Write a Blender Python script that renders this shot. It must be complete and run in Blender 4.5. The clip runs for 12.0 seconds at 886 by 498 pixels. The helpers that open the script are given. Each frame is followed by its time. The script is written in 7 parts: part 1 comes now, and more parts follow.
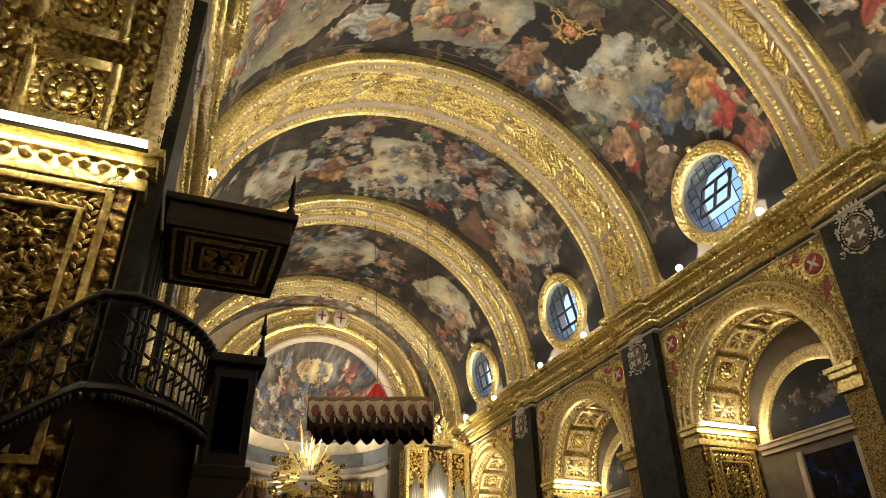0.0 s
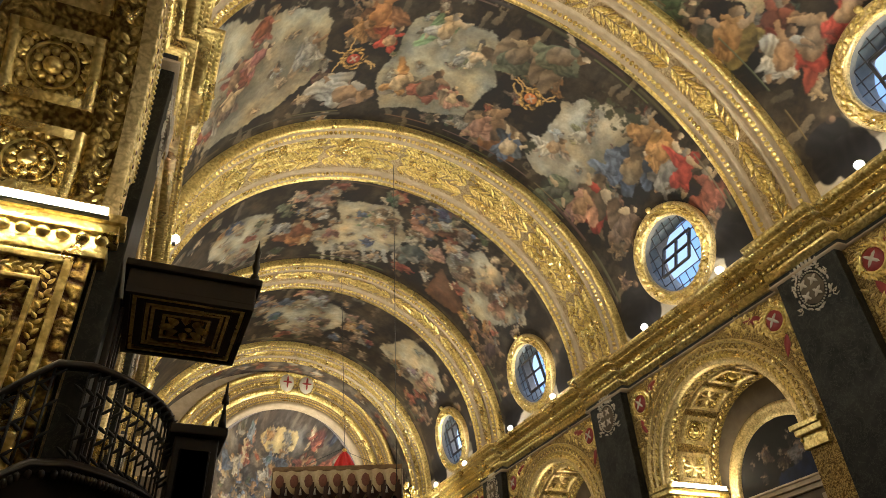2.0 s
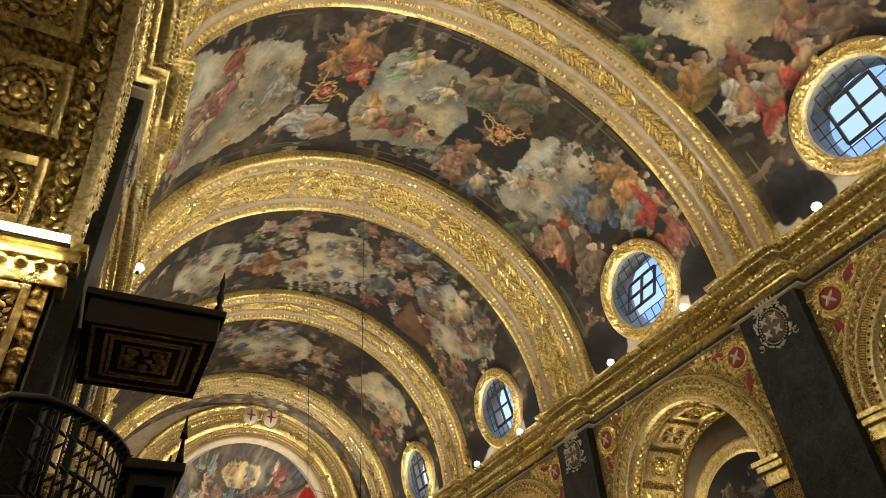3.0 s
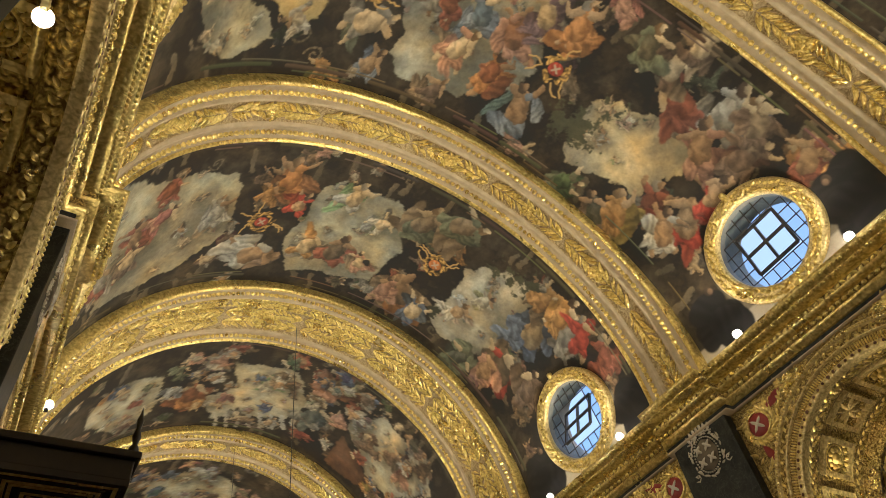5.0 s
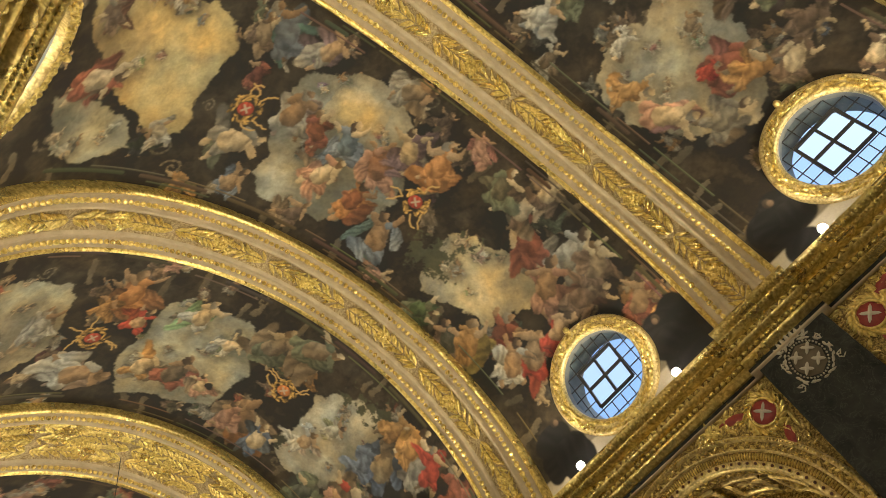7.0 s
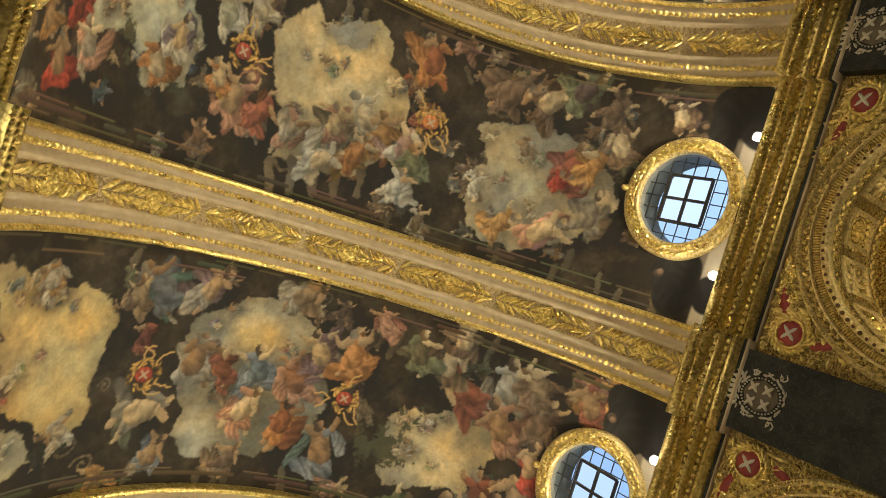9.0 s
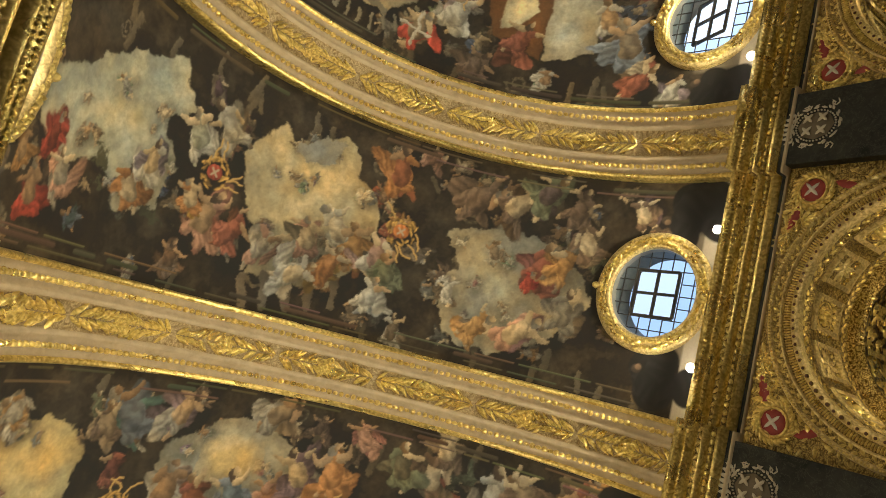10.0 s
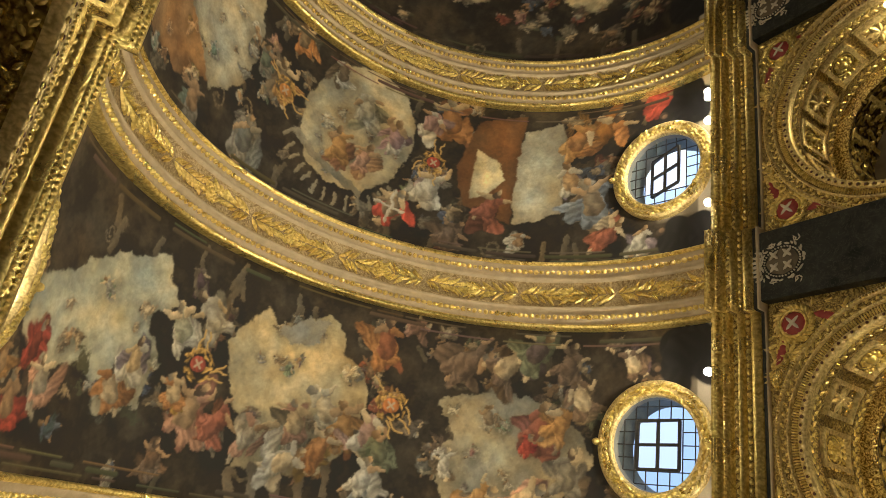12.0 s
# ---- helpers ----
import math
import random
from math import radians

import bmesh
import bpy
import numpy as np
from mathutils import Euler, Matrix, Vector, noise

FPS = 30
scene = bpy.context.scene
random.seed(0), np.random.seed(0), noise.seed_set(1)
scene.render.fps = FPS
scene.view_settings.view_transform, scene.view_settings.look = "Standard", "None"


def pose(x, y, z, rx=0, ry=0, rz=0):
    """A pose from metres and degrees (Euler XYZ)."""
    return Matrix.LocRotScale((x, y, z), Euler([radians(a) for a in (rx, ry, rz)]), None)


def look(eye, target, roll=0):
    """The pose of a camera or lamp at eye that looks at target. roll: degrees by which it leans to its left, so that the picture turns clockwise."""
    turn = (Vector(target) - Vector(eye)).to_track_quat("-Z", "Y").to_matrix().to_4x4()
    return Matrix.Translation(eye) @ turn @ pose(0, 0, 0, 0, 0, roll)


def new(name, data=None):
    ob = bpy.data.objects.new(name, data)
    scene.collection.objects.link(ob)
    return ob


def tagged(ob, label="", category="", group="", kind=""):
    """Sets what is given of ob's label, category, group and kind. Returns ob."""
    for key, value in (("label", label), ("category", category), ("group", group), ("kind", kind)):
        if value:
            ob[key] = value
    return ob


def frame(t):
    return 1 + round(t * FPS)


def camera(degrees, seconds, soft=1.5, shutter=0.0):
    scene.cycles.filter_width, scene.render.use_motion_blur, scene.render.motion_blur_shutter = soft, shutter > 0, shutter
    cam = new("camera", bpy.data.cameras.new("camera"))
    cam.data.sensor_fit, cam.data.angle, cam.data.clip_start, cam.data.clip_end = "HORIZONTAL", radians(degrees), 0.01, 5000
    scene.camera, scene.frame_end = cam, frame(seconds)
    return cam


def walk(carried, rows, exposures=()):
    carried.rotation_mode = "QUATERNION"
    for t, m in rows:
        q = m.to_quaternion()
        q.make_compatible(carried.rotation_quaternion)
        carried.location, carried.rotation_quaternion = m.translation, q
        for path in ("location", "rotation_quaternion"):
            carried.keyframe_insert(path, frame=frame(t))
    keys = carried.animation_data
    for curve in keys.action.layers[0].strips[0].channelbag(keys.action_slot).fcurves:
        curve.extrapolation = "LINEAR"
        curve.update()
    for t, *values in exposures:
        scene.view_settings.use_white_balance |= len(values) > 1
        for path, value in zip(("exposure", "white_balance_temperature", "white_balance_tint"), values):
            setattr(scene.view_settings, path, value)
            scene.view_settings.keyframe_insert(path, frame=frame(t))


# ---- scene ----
cam = camera(66.29, 12.0, soft=0.7)
ROWS = [
    (0.0, -6.388, -0.466, 1.600, 120.218, 0.518, -21.269),
    (0.5, -6.385, -0.469, 1.604, 121.387, 1.561, -21.060),
    (1.0, -6.385, -0.473, 1.606, 122.592, 2.147, -21.305),
    (1.5, -6.380, -0.487, 1.601, 123.845, 2.500, -21.981),
    (2.0, -6.373, -0.506, 1.601, 125.390, 2.667, -23.134),
    (2.5, -6.359, -0.538, 1.597, 126.521, 3.098, -24.239),
    (3.0, -6.351, -0.554, 1.600, 127.983, 3.386, -25.713),
    (5.0, -6.339, -0.569, 1.593, 138.527, 7.281, -29.541),
    (5.5, -6.320, -0.567, 1.594, 141.292, 8.723, -30.343),
    (6.0, -6.323, -0.567, 1.590, 143.569, 10.550, -32.809),
    (6.5, -6.324, -0.568, 1.588, 145.095, 12.805, -36.223),
    (7.0, -6.329, -0.568, 1.582, 147.266, 15.266, -39.093),
    (7.5, -6.331, -0.568, 1.579, 151.301, 20.166, -36.117),
    (9.5, -6.410, -0.576, 1.468, 174.669, 31.626, -17.745),
    (10.0, -6.418, -0.577, 1.458, 179.703, 32.770, -17.095),
    (10.5, -6.420, -0.577, 1.455, -174.595, 33.768, -14.597),
    (11.0, -6.432, -0.577, 1.438, -170.374, 33.446, -12.580),
    (11.5, -6.449, -0.616, 1.428, -166.113, 33.117, -11.144),
    (12.0, -6.476, -0.658, 1.399, -162.783, 33.253, -10.268),
]
walk(cam, [(t, pose(x, y, z, rx, ry, rz)) for t, x, y, z, rx, ry, rz in ROWS], exposures=[(0.0, 1.46, 6050, 12), (3.0, 1.30, 6200, 12), (5.0, 1.24, 6450, 9), (7.0, 1.24, 6800, 6), (10.0, 1.18, 7000, 6), (12.0, 1.18, 7000, 8)])

# ---------------------------------------------------------------- plan (metres; y runs towards the altar)
RIBS = [-15.0, -7.48, 0.42, 8.25, 16.55, 24.85, 32.8]          # centres of the transverse arches
RIB_HALF = [0.95, 1.03, 0.95, 0.97, 1.45, 1.05, 0.95]
VAULT_R, VAULT_Z = 7.35, 11.4                                 # barrel vault: radius and height of its axis
WALL_X = 7.35                                                 # inner face of the nave walls
CORNICE_LIFT = 0.2                                            # of the mouldings above their nominal heights
SPRING_Z, ARCH_R = 6.98, 2.38                                  # side arches
Y_BACK, Y_APSE = -23.0, 32.8

# ---------------------------------------------------------------- light
world = bpy.data.worlds.new("sky")
scene.world = world
world.use_nodes = True
wn = world.node_tree
sky = wn.nodes.new("ShaderNodeTexSky")
sky.sky_type, sky.sun_disc = "NISHITA", False
sky.sun_elevation, sky.sun_rotation = radians(55), radians(200)
sky.dust_density, sky.ozone_density = 4.0, 1.0
wn.links.new(sky.outputs[0], wn.nodes["Background"].inputs[0])
wn.nodes["Background"].inputs[1].default_value = 0.22


# serves the cornice flood lamps and the added fill lights of apse and organ
def lamp(x, y, z, watts, colour=(1.0, 0.89, 0.67), size=0.12, target=None, cone=None):
    d = bpy.data.lights.new("cornice_or_fill_lamp", "SPOT" if cone else "POINT")
    d.energy, d.color, d.shadow_soft_size = 0.33 * watts, colour, size
    if cone:
        d.spot_size, d.spot_blend = radians(cone), 0.6
    ob = new("lamp_or_fill_light", d)
    ob.matrix_world = look((x, y, z), target) if target else pose(x, y, z)
    return ob


# ---------------------------------------------------------------- helpers for meshes
def part(name, bm, material, parent=None, label="", smooth=True):
    """Links a bmesh or a mesh as one object under its thing."""
    if isinstance(bm, bmesh.types.BMesh):
        me = bpy.data.meshes.new(name)
        bm.to_mesh(me)
        bm.free()
    else:
        me = bm
    if smooth:
        me.shade_smooth()
    if material and not me.materials:
        me.materials.append(material)
    ob = new(name, me)
    ob.parent = parent
    if label:
        ob["label"] = label
    return ob


def thing(name, label, category, group="", kind="", at=None):
    ob = new(name)
    ob.empty_display_size = 0.1
    if at is not None:
        ob.matrix_basis = at
    return tagged(ob, label, category, group, kind)


def grid_mesh(name, pts, closed_u=False, closed_v=False, flip=False, keep=None):
    """A mesh from an array of points (nu, nv, 3)."""
    nu, nv = pts.shape[:2]
    idx = np.arange(nu * nv).reshape(nu, nv)
    if closed_u:
        idx = np.vstack([idx, idx[:1]])
    if closed_v:
        idx = np.hstack([idx, idx[:, :1]])
    quads = np.stack([idx[:-1, :-1], idx[1:, :-1], idx[1:, 1:], idx[:-1, 1:]], -1).reshape(-1, 4)
    if keep is not None:
        quads = quads[keep.reshape(-1)]
    if flip:
        quads = quads[:, ::-1]
    return raw_mesh(name, pts.reshape(-1, 3), quads)


def raw_mesh(name, verts, quads):
    verts, quads = np.asarray(verts, np.float32), np.asarray(quads, np.int32)
    k = quads.shape[1]
    me = bpy.data.meshes.new(name)
    me.vertices.add(len(verts))
    me.vertices.foreach_set("co", verts.ravel())
    me.loops.add(quads.size)
    me.loops.foreach_set("vertex_index", quads.ravel())
    me.polygons.add(len(quads))
    me.polygons.foreach_set("loop_start", np.arange(0, quads.size, k, dtype=np.int32))
    me.update(calc_edges=True)
    me.validate()
    return me


def scatter(name, base_v, base_f, mats):
    """Many copies of one small shape joined into a mesh; mats: array (n, 4, 4)."""
    mats = np.asarray(mats)
    n, k = len(mats), len(base_v)
    v = np.einsum("nij,kj->nki", mats[:, :3, :3], base_v) + mats[:, None, :3, 3]
    f = (np.asarray(base_f)[None] + (np.arange(n) * k)[:, None, None]).reshape(-1, np.asarray(base_f).shape[1])
    return raw_mesh(name, v.reshape(-1, 3), f)


def dome_shape(n=8, rings=3):
    """A half ball on the xy plane, unit radius, as triangles fanned into quads."""
    v, f = [], []
    for i in range(rings):
        a = math.pi / 2 * i / rings
        for j in range(n):
            b = 2 * math.pi * j / n
            v.append((math.cos(a) * math.cos(b), math.cos(a) * math.sin(b), math.sin(a)))
    v.append((0, 0, 1))
    for i in range(rings - 1):
        for j in range(n):
            f.append((i * n + j, i * n + (j + 1) % n, (i + 1) * n + (j + 1) % n, (i + 1) * n + j))
    top = len(v) - 1
    for j in range(0, n, 2):
        f.append(((rings - 1) * n + j, (rings - 1) * n + j + 1, (rings - 1) * n + (j + 2) % n, top))
    return np.array(v), np.array(f)


def leaf_shape():
    """A carved leaf along +x with a raised keel, unit length."""
    s = [0.0, 0.15, 0.4, 0.7, 0.9, 1.0]
    w = [0.05, 0.28, 0.42, 0.32, 0.15, 0.0]
    h = [0.05, 0.22, 0.36, 0.38, 0.28, 0.12]
    v, f = [], []
    for a, b, c in zip(s, w, h):
        v += [(a, -b, 0), (a, -b * 0.5, c * 0.6), (a, 0, c), (a, b * 0.5, c * 0.6), (a, b, 0)]
    for i in range(len(s) - 1):
        for j in range(4):
            f.append((i * 5 + j, i * 5 + j + 1, i * 5 + 5 + j + 1, i * 5 + 5 + j))
    return np.array(v), np.array(f)[:, ::-1]


DOME, LEAF = dome_shape(), leaf_shape()


def box(bm, x0, x1, y0, y1, z0, z1, bevel=0.0):
    r = bmesh.ops.create_cube(bm, size=1)["verts"]
    for q in r:
        q.co = (x0 + (q.co.x + 0.5) * (x1 - x0), y0 + (q.co.y + 0.5) * (y1 - y0), z0 + (q.co.z + 0.5) * (z1 - z0))
    if bevel:
        es = list({e for q in r for e in q.link_edges})
        bmesh.ops.bevel(bm, geom=es, offset=bevel, segments=2, affect="EDGES", profile=0.6)
    return r


def frame_at(origin, xa, ya, za, scale=(1, 1, 1)):
    m = np.eye(4)
    m[:3, 0], m[:3, 1], m[:3, 2], m[:3, 3] = np.array(xa) * scale[0], np.array(ya) * scale[1], np.array(za) * scale[2], origin
    return m


# ---------------------------------------------------------------- materials
def material(name):
    m = bpy.data.materials.new(name)
    m.use_nodes = True
    nt = m.node_tree
    return m, nt, nt.nodes["Principled BSDF"]


def node(nt, kind, **values):
    n = nt.nodes.new("ShaderNode" + kind)
    for key, value in values.items():
        n.inputs[key.replace("_", " ")].default_value = value
    return n


def ramp(nt, fac, stops):
    r = nt.nodes.new("ShaderNodeValToRGB")
    while len(r.color_ramp.elements) < len(stops):
        r.color_ramp.elements.new(0.5)
    for e, (p, c) in zip(r.color_ramp.elements, stops):
        e.position, e.color = p, (*c, 1)
    nt.links.new(fac, r.inputs[0])
    return r.outputs[0]


def position(nt):
    return nt.nodes.new("ShaderNodeNewGeometry").outputs["Position"]


def gilt(name, light, dark, metal=0.75, rough=0.38, carve=14.0, depth=0.5, hole=0.35):
    """Gilded carving: worn gold with scrolling relief; shade in its hollows is painted in as brown."""
    m, nt, b = material(name)
    pos = position(nt)
    warp = node(nt, "TexNoise", Scale=3.0, Detail=3.0)
    nt.links.new(pos, warp.inputs["Vector"])
    add = nt.nodes.new("ShaderNodeMixRGB")
    add.blend_type, add.inputs[0].default_value = "ADD", 0.35
    nt.links.new(pos, add.inputs[1])
    nt.links.new(warp.outputs["Color"], add.inputs[2])
    vor = node(nt, "TexVoronoi", Scale=carve)
    vor.feature = "SMOOTH_F1"
    nt.links.new(add.outputs[0], vor.inputs["Vector"])
    wave = node(nt, "TexNoise", Scale=carve * 1.6, Detail=4.0, Roughness=0.6)
    nt.links.new(pos, wave.inputs["Vector"])
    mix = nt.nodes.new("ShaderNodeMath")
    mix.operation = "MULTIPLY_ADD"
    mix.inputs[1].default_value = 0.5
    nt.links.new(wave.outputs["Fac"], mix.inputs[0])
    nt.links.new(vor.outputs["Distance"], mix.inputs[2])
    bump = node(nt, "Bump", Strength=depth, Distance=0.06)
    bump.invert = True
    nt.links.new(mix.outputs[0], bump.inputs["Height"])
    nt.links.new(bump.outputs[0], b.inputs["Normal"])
    # shade of the hollows in the base colour: darker as the relief sinks
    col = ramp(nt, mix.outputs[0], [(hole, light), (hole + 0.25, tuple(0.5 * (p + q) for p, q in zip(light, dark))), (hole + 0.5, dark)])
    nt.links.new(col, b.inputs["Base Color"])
    grime = node(nt, "TexNoise", Scale=1.3, Detail=5.0)
    nt.links.new(pos, grime.inputs["Vector"])
    rg = node(nt, "MapRange")
    rg.inputs["To Min"].default_value, rg.inputs["To Max"].default_value = rough - 0.1, rough + 0.2
    nt.links.new(grime.outputs["Fac"], rg.inputs["Value"])
    nt.links.new(rg.outputs[0], b.inputs["Roughness"])
    b.inputs["Metallic"].default_value = metal
    return m


def stone(name, c1, c2, scale=2.0, rough=0.6, bump_depth=0.15, veins=None):
    m, nt, b = material(name)
    pos = position(nt)
    n = node(nt, "TexNoise", Scale=scale, Detail=8.0, Roughness=0.65, Distortion=0.4)
    nt.links.new(pos, n.inputs["Vector"])
    col = ramp(nt, n.outputs["Fac"], [(0.3, c1), (0.7, c2)])
    if veins:
        w = node(nt, "TexNoise", Scale=scale * 1.7, Detail=10.0, Roughness=0.7, Distortion=1.2)
        nt.links.new(pos, w.inputs["Vector"])
        mask = ramp(nt, w.outputs["Fac"], [(0.485, (0, 0, 0)), (0.5, (1, 1, 1)), (0.515, (0, 0, 0))])
        mx = nt.nodes.new("ShaderNodeMixRGB")
        mx.inputs[2].default_value = (*veins, 1)
        sc = nt.nodes.new("ShaderNodeMath")
        sc.operation = "MULTIPLY"
        sc.inputs[1].default_value = 0.5
        nt.links.new(mask, sc.inputs[0])
        nt.links.new(sc.outputs[0], mx.inputs[0])
        nt.links.new(col, mx.inputs[1])
        col = mx.outputs[0]
    nt.links.new(col, b.inputs["Base Color"])
    f = node(nt, "TexNoise", Scale=scale * 25, Detail=4.0)
    nt.links.new(pos, f.inputs["Vector"])
    bp = node(nt, "Bump", Strength=bump_depth, Distance=0.01)
    nt.links.new(f.outputs["Fac"], bp.inputs["Height"])
    nt.links.new(bp.outputs[0], b.inputs["Normal"])
    b.inputs["Roughness"].default_value = rough
    return m


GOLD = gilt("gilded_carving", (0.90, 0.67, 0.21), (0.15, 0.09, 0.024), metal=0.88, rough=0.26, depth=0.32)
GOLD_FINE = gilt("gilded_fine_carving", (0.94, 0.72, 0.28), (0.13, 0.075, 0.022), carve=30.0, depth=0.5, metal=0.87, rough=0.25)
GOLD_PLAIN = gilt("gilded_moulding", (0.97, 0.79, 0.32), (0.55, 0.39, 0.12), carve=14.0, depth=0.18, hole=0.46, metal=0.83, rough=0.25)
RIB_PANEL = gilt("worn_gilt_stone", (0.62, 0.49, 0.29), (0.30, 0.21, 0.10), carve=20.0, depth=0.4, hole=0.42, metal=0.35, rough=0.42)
# near-black second colour paints deep shade into the carving's recesses
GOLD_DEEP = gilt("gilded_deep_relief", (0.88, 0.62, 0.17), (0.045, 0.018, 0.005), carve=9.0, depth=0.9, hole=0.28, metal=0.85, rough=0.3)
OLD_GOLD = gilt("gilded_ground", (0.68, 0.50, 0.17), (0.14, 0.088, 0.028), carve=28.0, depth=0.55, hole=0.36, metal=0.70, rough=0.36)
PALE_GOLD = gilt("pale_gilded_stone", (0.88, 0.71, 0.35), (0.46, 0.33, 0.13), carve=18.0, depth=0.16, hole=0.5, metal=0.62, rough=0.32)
BOLE = stone("red_brown_bole", (0.07, 0.022, 0.012), (0.13, 0.045, 0.02), 9.0, 0.5)
LIME = stone("limestone", (0.42, 0.33, 0.21), (0.60, 0.49, 0.34), 3.0, 0.6, 0.4)
PALE = stone("pale_plaster", (0.50, 0.44, 0.34), (0.62, 0.56, 0.45), 1.5, 0.75)
MARBLE = stone("dark_green_marble", (0.006, 0.007, 0.006), (0.042, 0.043, 0.036), 1.9, 0.55, 0.05, (0.11, 0.105, 0.085))
MARBLE.node_tree.nodes["Principled BSDF"].inputs["Specular IOR Level"].default_value = 0.22
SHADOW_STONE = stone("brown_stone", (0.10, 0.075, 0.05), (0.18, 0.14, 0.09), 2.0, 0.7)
WOOD = stone("dark_walnut", (0.007, 0.004, 0.0025), (0.020, 0.011, 0.006), 6.0, 0.42)
FLOOR_MARBLE = stone("inlaid_marble_floor", (0.10, 0.08, 0.06), (0.35, 0.30, 0.24), 1.2, 0.3)

# ---------------------------------------------------------------- the vault
def on_vault(angle, y, r=VAULT_R):
    a = np.radians(angle)
    return np.stack(np.broadcast_arrays(r * np.cos(a), y, VAULT_Z + r * np.sin(a)), -1)


WINDOW_Y = [-11.24, -3.48, 4.22, 11.97, 20.75, 28.5]
WINDOW_Z, GLASS_R = 13.0, 1.2


def vault_bay(i, paint):
    y0, y1 = RIBS[i] + RIB_HALF[i] - 0.15, RIBS[i + 1] - RIB_HALF[i + 1] + 0.15
    nu, nv = (820, 235) if i < 4 else ((420, 120) if i == 4 else (260, 80))
    ang = np.linspace(-3.6, 183.6, nu)
    ys = np.linspace(y0, y1, nv)
    A, Y = np.meshgrid(ang, ys, indexing="ij")
    pts = on_vault(A, Y)
    mid = 0.25 * (pts[:-1, :-1] + pts[1:, :-1] + pts[1:, 1:] + pts[:-1, 1:])
    keep = np.hypot(mid[..., 1] - WINDOW_Y[i], mid[..., 2] - WINDOW_Z) > GLASS_R + 0.12
    me = grid_mesh("vault_bay", pts, keep=keep)
    if paint is not None:
        col = paint(A, Y, y0, y1)
        lay = me.color_attributes.new("fresco", "FLOAT_COLOR", "POINT")
        lay.data.foreach_set("color", np.concatenate([col, np.ones(col.shape[:2] + (1,))], -1).astype(np.float32).ravel())
    ob = part("ceiling_%d" % (i + 1), me, FRESCO)
    tagged(ob, "frescoed barrel vault bay with painted openings to the sky", "ceiling", kind="structure")
    return ob


def rib_strip(name, profile, y, a0=-3.4, a1=183.4, n=120, material=None, parent=None):
    """A moulding that runs round the vault: profile of (offset along y, radius)."""
    ang = np.linspace(a0, a1, n)
    pr = np.array(profile)
    pts = on_vault(ang[:, None], y + pr[None, :, 0], pr[None, :, 1])
    return part(name, grid_mesh(name, pts, flip=True), material, parent)


